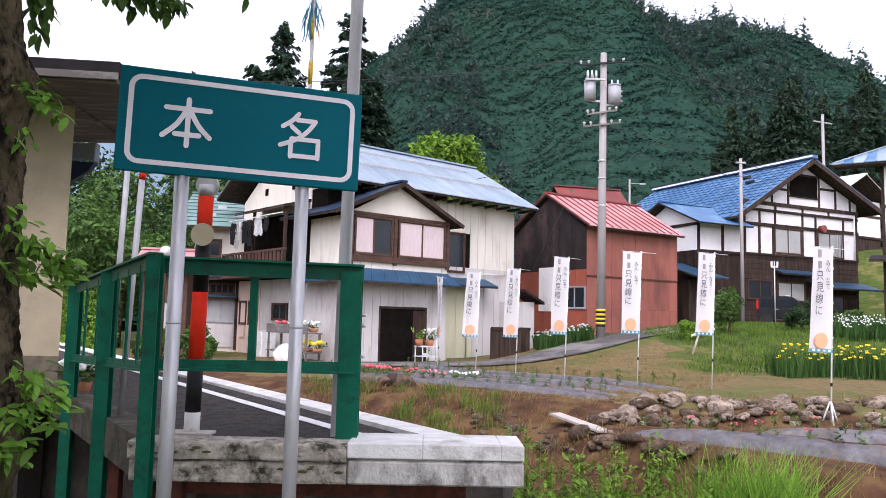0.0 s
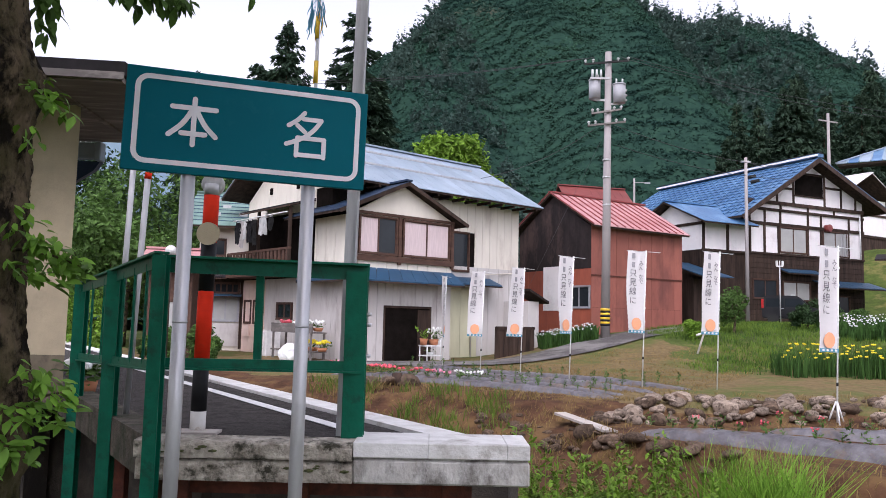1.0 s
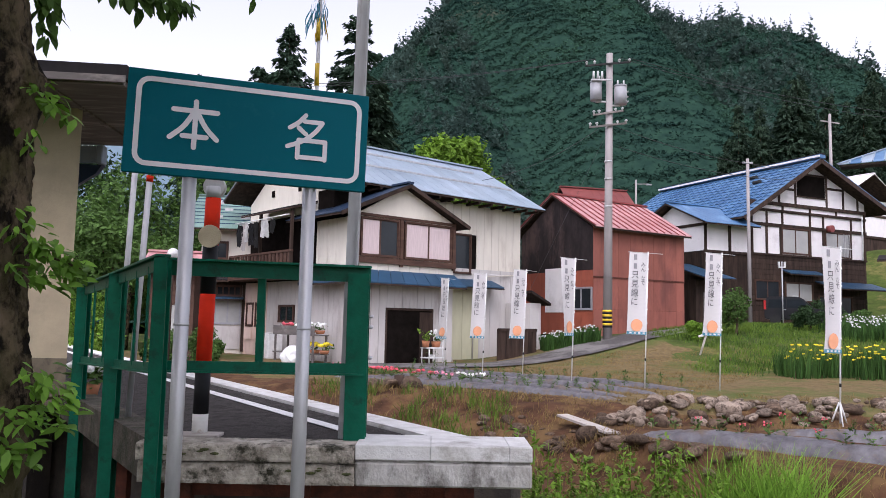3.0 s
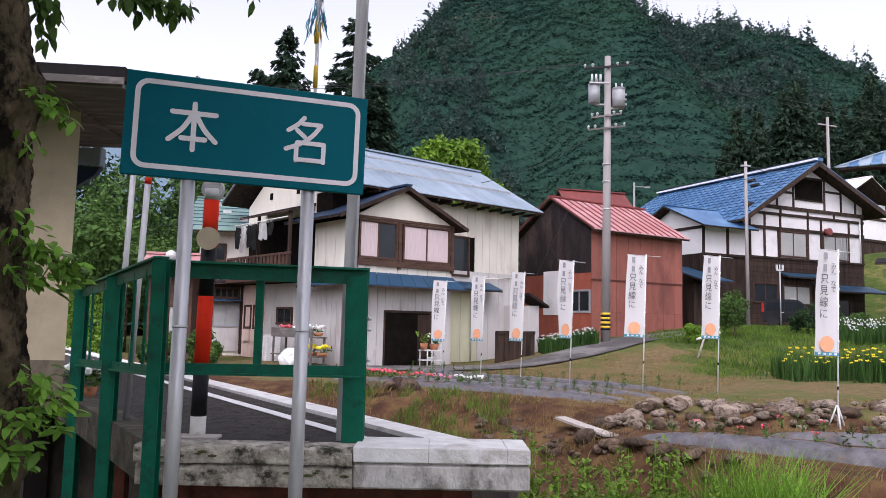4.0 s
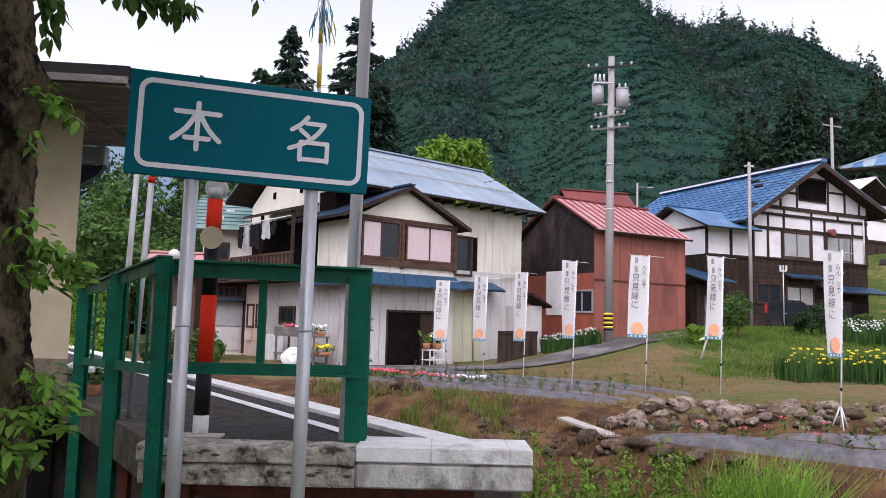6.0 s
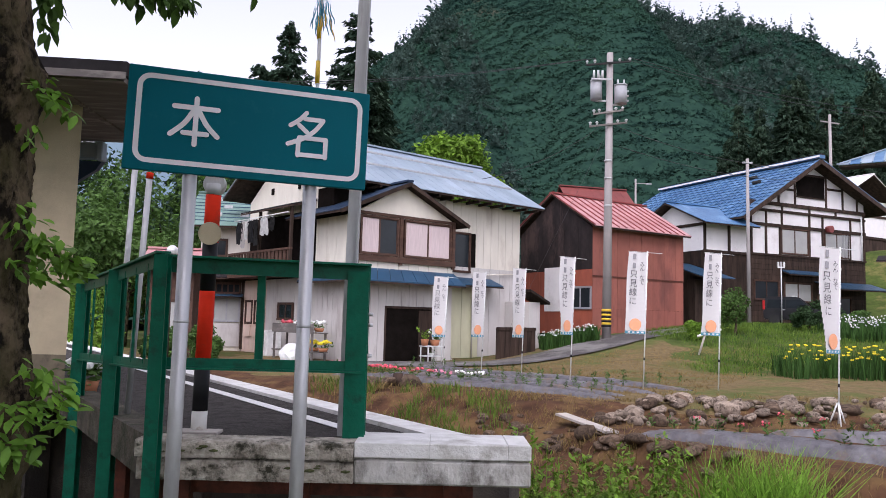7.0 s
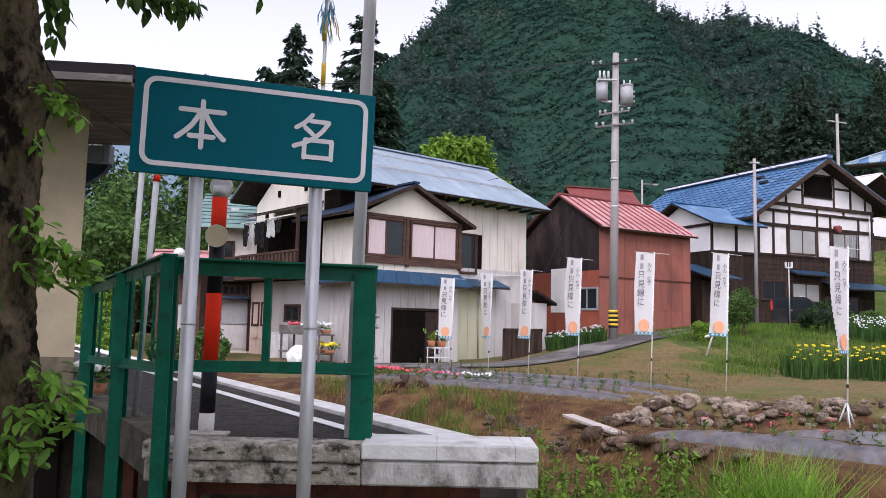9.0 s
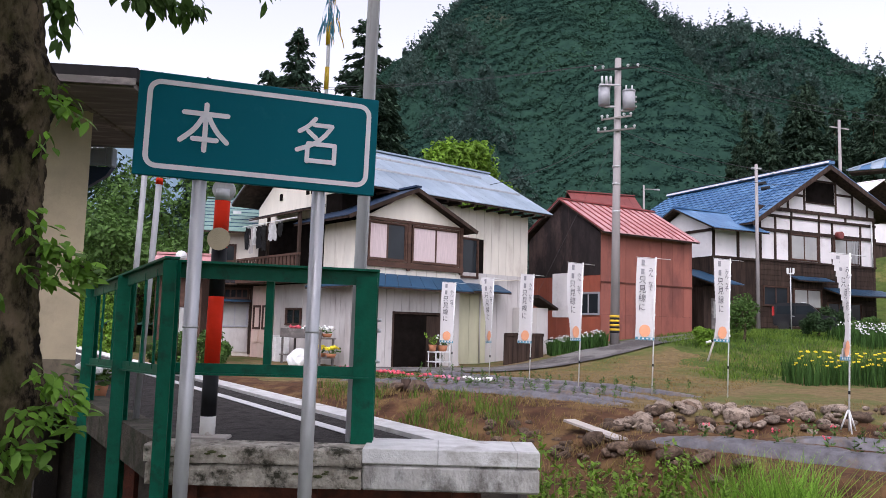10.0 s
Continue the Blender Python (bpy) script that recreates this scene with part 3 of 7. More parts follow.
def build_sign():
    W, H = (SIGN_TR - SIGN_TL).length, 0.548
    root = thing("station_sign", Matrix.Identity(4), "teal station name sign with white characters on two steel posts", "sign")
    ex = (SIGN_TR - SIGN_TL).normalized()
    up = (Vector((0.0, 0.0, 1.0)) + Vector((0.02, 0, 0)))
    ey = up.cross(ex).normalized()
    ez = ex.cross(ey).normalized()
    base = SIGN_TL - ez * H
    m = Matrix(((ex.x, ey.x, ez.x, base.x), (ex.y, ey.y, ez.y, base.y), (ex.z, ey.z, ez.z, base.z), (0, 0, 0, 1)))
    root.matrix_world = m
    part("plate", box(0, W, 0, 0.03, 0, H, 0.004), M["sign_teal"], root, "teal enamelled plate")
    x0, x1, z0, z1, r = 0.058, W - 0.052, 0.053, H - 0.050, 0.055
    ring = []
    for cx, cz, a0 in ((x1 - r, z1 - r, 0), (x0 + r, z1 - r, 90), (x0 + r, z0 + r, 180), (x1 - r, z0 + r, 270)):
        for k in range(7):
            q = radians(a0 + 15 * k)
            ring.append((cx + r * math.cos(q), cz + r * math.sin(q)))
    ring.append(ring[0])
    part("border", stroke_mesh([ring], 0.026, 0.003), M["sign_white"], root, "white rounded border line")
    c, s = 0.338, 0.277
    part("character", stroke_mesh([
        [(c - 0.105, s + 0.075), (c + 0.115, s + 0.075)],
        [(c + 0.005, s + 0.125), (c + 0.005, s - 0.120)],
        [(c - 0.003, s + 0.070), (c - 0.050, s - 0.010), (c - 0.118, s - 0.075)],
        [(c + 0.013, s + 0.070), (c + 0.060, s - 0.010), (c + 0.118, s - 0.070)],
        [(c - 0.055, s - 0.062), (c + 0.065, s - 0.062)]], 0.026, 0.003), M["sign_white"], root, "white painted character")
    c, s = 0.928, 0.274
    part("character", stroke_mesh([
        [(c - 0.012, s + 0.122), (c - 0.048, s + 0.080), (c - 0.095, s + 0.046)],
        [(c - 0.018, s + 0.088), (c + 0.080, s + 0.088)],
        [(c + 0.080, s + 0.086), (c + 0.040, s + 0.030), (c - 0.020, s - 0.020), (c - 0.104, s - 0.058)],
        [(c - 0.048, s + 0.050), (c - 0.006, s + 0.016)],
        [(c - 0.045, s - 0.018), (c + 0.100, s - 0.018)],
        [(c + 0.100, s - 0.018), (c + 0.100, s - 0.118)],
        [(c - 0.048, s - 0.030), (c - 0.048, s - 0.118)],
        [(c - 0.048, s - 0.112), (c + 0.100, s - 0.112)]], 0.024, 0.003), M["sign_white"], root, "white painted character")
    inv = m.inverted()
    for top, foot in (((-1.335, 3.99, 2.78), (-1.345, 3.97, -0.7)), ((-0.735, 4.18, 2.76), (-0.745, 4.15, -0.7))):
        part("post", tube(inv @ Vector(top), inv @ Vector(foot), 0.037, seg=20), M["steel"], root, "round galvanised steel post")
        t, f = Vector(top), Vector(foot)
        q = t.lerp(f, 0.35)
        part("joint_ring", tube(inv @ q, inv @ (q - Vector((0, 0, 0.012))), 0.039, seg=20), M["steel_dull"], root)


build_sign()


# ---- poles on the platform ----
def build_platform_poles():
    # stop marker
    root = thing("stop_marker", pose(-1.615, 5.28, PZ), "red, black and white banded stop marker post with a round plate", "post")
    bands = [(0.0, 0.145, "white_paint"), (0.145, 0.43, "black_paint"), (0.43, 0.955, "red_paint"), (0.955, 1.29, "black_paint"), (1.29, 1.62, "red_paint"), (1.62, 1.70, "steel_dull")]
    for a, b, k in bands:
        part("band", tube((0.012 * a, 0, a), (0.012 * b, 0, b - 0.0005), 0.052, seg=20), M[k], root)
    part("cap", tube((0.02, -0.01, 1.70), (0.02, 0.05, 1.70), 0.075, seg=20), M["steel_dull"], root, "round grey lamp cap")
    part("plate", tube((0.03, -0.085, 1.345), (0.03, -0.07, 1.345), 0.078, seg=24), M["beige_wall"], root, "round pale beige back plate")
    part("bracket", beam((0.03, -0.07, 1.345), (0.02, 0, 1.345), 0.03, 0.03), M["steel_dull"], root)
    part("base_board", box(-0.14, 0.16, -0.14, 0.03, 0.0, 0.022, 0.004), M["plank"], root, "wooden base board")
    # channel pole behind the railing
    root = thing("steel_pole", pose(-0.632, 5.26, PZ), "tall grey steel channel pole fixed behind the railing post", "pole")
    bm = beam((0, 0, 0), (0.055, 0.0, 3.9), 0.085, 0.03)
    beam((0.036, -0.03, 0), (0.091, -0.03, 3.9), 0.012, 0.06, bm=bm)
    part("channel", bm, M["steel_dull"], root)
    # slim pipes
    for (bx, by), (tx, tz), cap in (((-2.70, 6.50), (-2.645, 2.95), None), ((-2.41, 6.05), (-2.345, 2.66), "red_paint")):
        root = thing("pipe_post", pose(bx, by, PZ), "slim grey steel pipe standing on the platform edge", "pole")
        part("pipe", tube((0, 0, 0), (tx - bx, 0, tz - PZ), 0.024, seg=12), M["steel_dull"], root)
        if cap:
            part("cap", tube((tx - bx, 0, tz - PZ), (tx - bx + 0.004, 0, tz - PZ + 0.05), 0.027, seg=12), M[cap], root, "red band at the top")


build_platform_poles()


# ---- station building ----
def build_station():
    root = thing("station_building", pose(-3.85, 8.0, PZ, 0, 0, 0), "small beige rendered station building with a flat overhanging roof", "building")
    part("wall_base", prism([(-5.2, 0.0, -0.16), (0.0, 0.0, -0.16), (-0.9, 1.25, -0.16), (-5.2, 1.25, -0.16)], (0, 0, 0.5)), M["beige_dirty"], root, "grimy foot of the wall")
    part("wall", prism([(-5.2, 0.0, 0.342), (0.0, 0.0, 0.342), (-0.9, 1.25, 0.342), (-5.2, 1.25, 0.342)], (0, 0, 2.758)), M["beige_wall"], root, "beige rendered wall")
    part("pier", box(-5.2, -0.34, 0.02, 0.5, -2.2, -0.162), M["pier"], root, "stained concrete pier under the wall, with its shade in the colour")
    part("deck", prism([(0.0, 0.02, -0.2), (1.0, -0.6, -0.2), (-1.3, 3.6, -0.2), (-5.0, 4.6, -0.2), (-5.0, 1.27, -0.2), (-0.92, 1.27, -0.2)], (0, 0, 0.19)), M["concrete"], root, "concrete deck between wall and platform")
    # added wall behind the pier that closes the void and keeps it dark
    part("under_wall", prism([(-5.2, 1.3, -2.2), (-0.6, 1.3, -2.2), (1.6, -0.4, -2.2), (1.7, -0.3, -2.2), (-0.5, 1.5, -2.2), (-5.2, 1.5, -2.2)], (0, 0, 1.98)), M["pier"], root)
    bm = prism([(-5.6, -1.25, 3.09), (0.76, -0.80, 3.0), (0.76, 1.55, 2.92), (-5.6, 1.55, 2.98)], (0, 0, 0.05))
    part("soffit", bm, M["soffit"], root, "weathered boarded soffit")
    bm = prism([(-5.65, -1.30, 3.145), (0.80, -0.85, 3.055), (0.80, 1.6, 2.98), (-5.65, 1.6, 3.04)], (0, 0, 0.13))
    part("roof", bm, M["roof_dark"], root, "dark roof slab")
    part("fascia", beam((-5.65, -1.31, 3.13), (0.80, -0.86, 3.04), 0.02, 0.07), M["soffit"], root)
    for k in range(7):
        x = -4.8 + 0.8 * k
        part("rafter", beam((x, -0.95, 3.03), (x, 1.4, 2.93), 0.05, 0.06), M["soffit"], root)
    part("awning", prism([(-1.3, 1.5, 2.70), (-0.44, 1.5, 2.67), (-0.51, 1.5, 2.56), (-1.3, 1.5, 2.05)], (0, 0.12, 0.02)), M["navy_roof"], root, "small dark slate-blue awning")
    part("fascia_box", box(-1.3, -0.50, 1.47, 1.60, 2.705, 2.91, 0.01), M["pale_roof"], root, "pale blue-grey fascia box over the awning")
    part("lip", box(-0.50, -0.42, 1.45, 1.6, 2.68, 2.92, 0.01), M["pale_roof"], root)


build_station()


# ---- houses ----
def frame_of(x, y, z, deg):
    """A house's own axes: u along its front (deg from straight ahead, to the right), v into its depth."""
    return pose(x, y, z, 0, 0, 90 - deg)


def siding(name, parent, material, u0, u1, z0, z1, v, step, axis="u", gap=0.016, thick=0.03, cuts=()):
    """Upright sheets side by side along u (or along v), outer face at v; cuts: openings (a0, a1, b0, b1)."""
    a = u0
    while a < u1 - 0.01:
        b = min(a + step, u1)
        spans = [(z0, z1)]
        for (c0, c1, d0, d1) in cuts:
            if c0 < b - 0.02 and c1 > a + 0.02:
                nxt = []
                for s0, s1 in spans:
                    if d0 > s0:
                        nxt.append((s0, min(d0, s1)))
                    if d1 < s1:
                        nxt.append((max(d1, s0), s1))
                spans = [q for q in nxt if q[1] - q[0] > 0.02]
        for s0, s1 in spans:
            if axis == "u":
                bm = box(a, b - gap, v, v + thick, s0, s1)
            else:
                bm = box(v, v + thick, a, b - gap, s0, s1)
            part(name, bm, material, parent)
        a = b


def gable_roof(root, u0, u1, v0, v1, z_eave, z_ridge, material, seams=0.45, thick=0.07, axis="u", name="roof", rib=None):
    """Two slopes with standing seams; ridge along axis. Sheets are parts."""
    def P(a, b, z):
        return Vector((a, b, z)) if axis == "u" else Vector((b, a, z))
    (a0, a1, b0, b1) = (u0, u1, v0, v1) if axis == "u" else (v0, v1, u0, u1)
    mid = (b0 + b1) / 2
    roof = part(name, prism([P(a0 + 0.03, b0 + 0.03, z_eave - 0.03), P(a0 + 0.03, mid, z_ridge - 0.03), P(a0 + 0.03, b1 - 0.03, z_eave - 0.03),
                             P(a0 + 0.03, b1 - 0.03, z_eave - 0.10), P(a0 + 0.03, mid, z_ridge - 0.12), P(a0 + 0.03, b0 + 0.03, z_eave - 0.10)],
                            P(a1 - a0 - 0.06, 0, 0)), M["dark_wood"], root)
    n = max(1, int(round((a1 - a0) / seams)))
    w = (a1 - a0) / n
    for side in (b0, b1):
        for i in range(n):
            bm = prism([P(a0 + i * w, side, z_eave), P(a0 + (i + 1) * w - 0.01, side, z_eave), P(a0 + (i + 1) * w - 0.01, mid, z_ridge), P(a0 + i * w, mid, z_ridge)], (0, 0, -0.028))
            part("roof_sheet", bm, material, roof)
            if rib:
                part("roof_rib", beam(P(a0 + i * w, side, z_eave + 0.02), P(a0 + i * w, mid, z_ridge + 0.02), 0.05, 0.05), rib, roof)
    part("ridge_cap", beam(P(a0, mid, z_ridge + 0.03), P(a1, mid, z_ridge + 0.03), 0.26, 0.07), rib or material, roof)
    return roof


def window(root, u0, u1, z0, z1, v, axis="u", panes=2, glass="glass", fr="brown_wood", deep=0.06, curtain=()):
    """A window set on the wall's outer face v (which looks towards -v)."""
    def bx(a0, a1, d0, d1, b0, b1):
        return box(a0, a1, d0, d1, b0, b1) if axis == "u" else box(d0, d1, a0, a1, b0, b1)
    # backing panel, the room's shade put into its colour
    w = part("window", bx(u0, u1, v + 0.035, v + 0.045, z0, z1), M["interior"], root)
    t = 0.06
    part("window_frame", bx(u0 - t, u1 + t, v - 0.04, v + 0.05, z1, z1 + t), M[fr], w)
    part("window_frame", bx(u0 - t, u1 + t, v - 0.05, v + 0.05, z0 - t, z0), M[fr], w)
    part("window_frame", bx(u0 - t, u0, v - 0.04, v + 0.05, z0, z1), M[fr], w)
    part("window_frame", bx(u1, u1 + t, v - 0.04, v + 0.05, z0, z1), M[fr], w)
    step = (u1 - u0) / panes
    for i in range(panes):
        a, b = u0 + i * step, u0 + (i + 1) * step
        part("pane", bx(a + 0.03, b - 0.03, v + 0.012, v + 0.02, z0 + 0.03, z1 - 0.03), M["curtain" if i in curtain else glass], w)
        for c0, c1 in ((a, a + 0.03), (b - 0.03, b)):
            part("sash", bx(c0, c1, v - 0.008, v + 0.03, z0, z1), M[fr], w)
        part("sash", bx(a + 0.03, b - 0.03, v - 0.008, v + 0.03, z0, z0 + 0.03), M[fr], w)
        part("sash", bx(a + 0.03, b - 0.03, v - 0.008, v + 0.03, z1 - 0.03, z1), M[fr], w)
    return w


def skirt_roof(root, pts_hi, pts_lo, material, n):
    """A pent roof of n sheets between an upper line and a lower line."""
    h0, h1, l0, l1 = (Vector(p) for p in (*pts_hi, *pts_lo))
    roof = part("pent_roof", prism([h0 - Vector((0, 0, .05)), h1 - Vector((0, 0, .05)), l1 - Vector((0, 0, .05)), l0 - Vector((0, 0, .05))], (0, 0, -0.05)), M["dark_wood"], root)
    for i in range(n):
        a, b = i / n, (i + 1) / n - 0.004
        part("roof_sheet", prism([h0.lerp(h1, a), h0.lerp(h1, b), l0.lerp(l1, b), l0.lerp(l1, a)], (0, 0, -0.04)), material, roof)
    return roof


def build_house_cream():
    """The two-storey cream house: u along the gabled front, v into the depth."""
    root = thing("cream_house", frame_of(-2.85, 25.5, 0.0, 50), "two-storey cream-clad house with pale blue metal roofs and brown windows", "house")
    g = 0.0
    # cores
    part("wall", box(0.04, 4.26, 0.04, 2.6, g, 5.15), M["interior"], root)
    part("wall", box(0.04, 9.3, 1.55, 7.9, g, 6.3), M["interior"], root)
    # front block, ground floor with the garage opening
    siding("siding_sheet", root, M["grey_siding"], 0.0, 4.3, g + 0.05, 3.0, 0.0, 0.33, cuts=[(1.32, 3.3, g, 1.95)])
    # no recess here: the garage's inner shade is painted on a panel
    part("opening", box(1.32, 3.3, -0.002, 0.035, g + 0.02, 1.95), M["interior"], root, "flat panel with the garage doorway's shade painted on")
    part("door_leaf", box(2.75, 3.3, -0.02, 0.0, g + 0.02, 1.9), M["dark_wood"], root, "weathered sliding door leaf")
    for a, b, c, d in ((1.26, 1.32, g, 2.0), (3.3, 3.36, g, 2.0)):
        part("door_frame", box(a, b, -0.03, 0.03, c, d), M["dark_wood"], root)
    part("door_frame", box(1.26, 3.36, -0.03, 0.03, 1.95, 2.03), M["dark_wood"], root)
    # upper floor front
    siding("siding_sheet", root, M["cream"], 0.0, 4.3, 3.0, 5.2, -0.0, 0.45, cuts=[(0.12, 4.18, 3.74, 5.08)])
    window(root, 0.2, 1.70, 3.80, 5.02, -0.01, panes=2, curtain=(0,))
    window(root, 2.05, 4.12, 3.80, 5.02, -0.01, panes=2, curtain=(0, 1))
    part("beam", box(-0.05, 4.35, -0.09, 0.0, 3.52, 3.72), M["brown_wood"], root)
    part("beam", box(-0.05, 4.35, -0.06, 0.0, 5.10, 5.20), M["brown_wood"], root)
    for u in (0.0, 1.83, 4.25):
        part("corner_board", box(u - 0.05, u + 0.08, -0.075, 0.0, 3.45 if u else 3.0, 5.1), M["brown_wood"], root)
    part("gable", prism([(0.05, 0.0, 5.2), (4.25, 0.0, 5.2), (1.98, 0.0, 6.24)], (0, 0.08, 0)), M["cream"], root)
    gable_roof(root, -0.86, 4.82, -0.34, 3.4, 5.12, 6.38, M["navy_roof"], axis="v", seams=0.5)
    for s in (-1, 1):
        part("bargeboard", beam((1.98 + s * 2.82, -0.33, 5.05), (1.98, -0.33, 6.29), 0.05, 0.13), M["dark_wood"], root)
    # left side
    siding("siding_sheet", root, M["grey_siding"], 0.02, 6.2, g + 0.05, 3.0, 0.0, 0.33, axis="v", cuts=[(4.05, 5.2, 1.45, 2.1)])
    siding("siding_sheet", root, M["pink_siding"], 6.2, 8.4, g + 0.05, 3.0, -0.02, 0.33, axis="v")
    siding("siding_sheet", root, M["cream"], 0.02, 2.6, 3.35, 5.1, 0.0, 0.6, axis="v")
    window(root, 4.1, 5.15, 1.5, 2.05, 0.0, axis="v", panes=2)
    for v0 in (6.55, 7.35):
        window(root, v0, v0 + 0.5, 1.3, 2.15, -0.02, axis="v", panes=1)
        part("shutter_box", box(-0.1, -0.03, v0 - 0.02, v0 + 0.52, 0.75, 1.2), M["pink_siding"], root)
    # balcony on the left side with open loggia, its shade a flat painted panel
    part("loggia", box(-0.02, 0.03, 2.65, 7.7, 3.35, 5.45), M["interior"], root, "flat panel with the open balcony's shade painted on")
    part("balcony_floor", box(-1.0, 0.0, 2.65, 7.7, 3.05, 3.2), M["brown_wood"], root)
    for i in range(18):
        v = 2.75 + i * 0.285
        part("baluster", box(-0.97, -0.93, v, v + 0.18, 3.2, 3.95), M["brown_wood"], root)
    part("handrail", box(-1.0, -0.9, 2.65, 7.7, 3.95, 4.03), M["brown_wood"], root)
    for v in (2.7, 5.1, 7.6):
        part("balcony_post", box(-0.98, -0.88, v, v + 0.1, 3.0, 5.5 if v < 6 else 4.0), M["dark_wood"], root)
    skirt_roof(root, ((0.0, 2.6, 5.86), (0.0, 6.4, 5.86)), ((-1.15, 2.6, 5.54), (-1.15, 6.4, 5.54)), M["roof_dark"], 8)
    part("gable", prism([(0.0, 1.55, 6.2), (0.0, 7.95, 6.2), (0.0, 4.75, 8.25)], (0.08, 0, 0)), M["cream"], root)
    siding("siding_sheet", root, M["cream"], 2.6, 7.95, 5.45, 6.2, 0.0, 0.6, axis="v")
    for v in (3.1, 3.45, 5.9, 3.8):
        part("vent", box(-0.05, 0.0, v, v + 0.17, 6.35, 6.6), M["interior"], root, "small dark vent")
    # right part of the front
    siding("siding_sheet", root, M["cream"], 4.3, 9.35, 3.72, 6.3, 1.5, 0.42, cuts=[(5.55, 6.5, 3.5, 5.1)])
    window(root, 5.6, 6.45, 3.55, 5.05, 1.49, panes=1)
    siding("siding_sheet", root, M["yellow_siding"], 4.3, 7.0, g + 0.05, 2.9, 1.5, 0.9)
    siding("siding_sheet", root, M["grey_siding"], 4.3, 7.0, 2.9, 3.72, 1.5, 0.6)
    siding("siding_sheet", root, M["grey_siding"], 7.0, 9.35, g + 0.05, 3.72, 1.5, 0.6)
    siding("siding_sheet", root, M["cream"], 1.5, 7.95, g, 6.3, 9.32, 0.9, axis="v")
    skirt_roof(root, ((4.4, 1.5, 3.3), (7.7, 1.5, 3.3)), ((4.4, 0.75, 3.0), (7.7, 0.75, 3.0)), M["awning_blue"], 6)
    part("pipe", tube((6.6, 1.42, 0.1), (6.6, 1.42, 3.4), 0.03, seg=8), M["grey_siding"], root)
    part("pipe", tube((6.6, 1.42, 3.4), (9.2, 1.42, 3.6), 0.02, seg=8), M["cream"], root)
    gable_roof(root, -0.85, 10.0, 0.65, 8.85, 6.42, 8.72, M["pale_roof"], seams=0.46)
    for k, f in ((0, 0.35), (1, 0.7)):
        part("snow_guard", beam((0.0, 0.65 + 4.1 * f, 6.50 + 2.3 * f + 0.05), (9.4 - k, 0.65 + 4.1 * f, 6.50 + 2.3 * f + 0.05), 0.06, 0.07), M["steel_dull"], root)
    for i in range(16):
        u = -0.6 + i * 0.68
        part("rafter_end", box(u, u + 0.08, 0.72, 1.5, 6.24, 6.34), M["dark_wood"], root)
    # skirt roof over the ground floor of the front block
    skirt_roof(root, ((-0.05, 0.0, 3.3), (4.35, 0.0, 3.3)), ((-0.7, -0.7, 2.85), (4.35, -0.7, 2.85)), M["awning_blue"], 9)
    skirt_roof(root, ((0.0, 2.6, 3.3), (0.0, -0.02, 3.3)), ((-0.7, 2.6, 2.85), (-0.7, -0.7, 2.85)), M["awning_blue"], 6)
    # lean-to at the right
    part("lean_to", box(8.5, 9.15, 0.1, 1.48, g, 2.4), M["grey_siding"], root, "small grey lean-to shed")
    skirt_roof(root, ((8.35, -0.15, 2.9), (8.35, 0.75, 2.9)), ((9.5, -0.15, 2.42), (9.5, 0.75, 2.42)), M["roof_dark"], 4)
    for i in range(9):
        part("fence_board", box(5.88 + i * 0.236, 6.10 + i * 0.236, -0.75, -0.71, g - 0.02, 1.36), M["dark_wood"], root)
    part("fence_rail", box(5.88, 8.0, -0.78, -0.75, 1.26, 1.38), M["dark_wood"], root)


build_house_cream()


def build_barn():
    root = thing("red_barn", frame_of(6.54, 33.0, 1.1, 57), "rust-red sheet-clad barn with a faded red ribbed roof", "barn")
    L, D = 5.9, 4.9
    part("wall", box(0.03, L - 0.03, 0.03, D - 0.03, -0.6, 4.7), M["interior"], root)
    for z0, z1 in ((0.0, 1.15), (1.155, 2.55), (2.555, 4.78)):
        siding("wall_sheet", root, M["red_sheet"], 0.0, L, z0, z1, 0.0 if z0 < 2 else -0.012, 0.76)
    part("seam", box(0, L, -0.035, 0.0, 2.52, 2.58), M["rust"], root)
    part("plinth", box(-0.05, L + 0.05, -0.06, 0.03, -0.6, 0.0), M["concrete"], root)
    siding("wall_sheet", root, M["red_sheet_side"], 0.0, D, 0.0, 2.84, 0.0, 0.7, axis="v", cuts=[(0.05, 1.45, 1.1, 2.1)])
    window(root, 0.12, 1.38, 1.16, 2.05, 0.0, axis="v", panes=2, fr="grey_can")
    part("panel", box(-0.03, 0.0, 1.8, 3.1, 1.0, 3.0), M["white_wall"], root, "white sheet panel")
    siding("wall_sheet", root, M["tar_board"], 0.0, D, 2.85, 4.7, -0.01, 0.9, axis="v")
    part("gable", prism([(-0.01, 0.0, 4.66), (-0.01, D, 4.66), (-0.01, D / 2, 6.25)], (0.05, 0, 0)), M["tar_board"], root)
    gable_roof(root, -0.25, L + 0.1, -0.42, D + 0.42, 4.7, 6.42, M["pink_roof"], seams=0.48, rib=M["rib_red"])


build_barn()


def slope_sheets(root, roof, eave, ridge, run, n, material):
    """Long sheets side by side from an eave line to a ridge line, both running along v; rolls cover the joints."""
    (ue, ze), (ur, zr), (v0, v1) = eave, ridge, run
    w = (v1 - v0) / n
    for i in range(n):
        a, b = v0 + i * w, v0 + (i + 1) * w - 0.01
        part("roof_sheet", prism([(ue, a, ze), (ue, b, ze), (ur, b, zr), (ur, a, zr)], (0, 0, -0.03)), material, roof)
        part("roof_rib", beam((ue, a, ze + 0.02), (ur, a, zr + 0.02), 0.06, 0.05), material, roof)


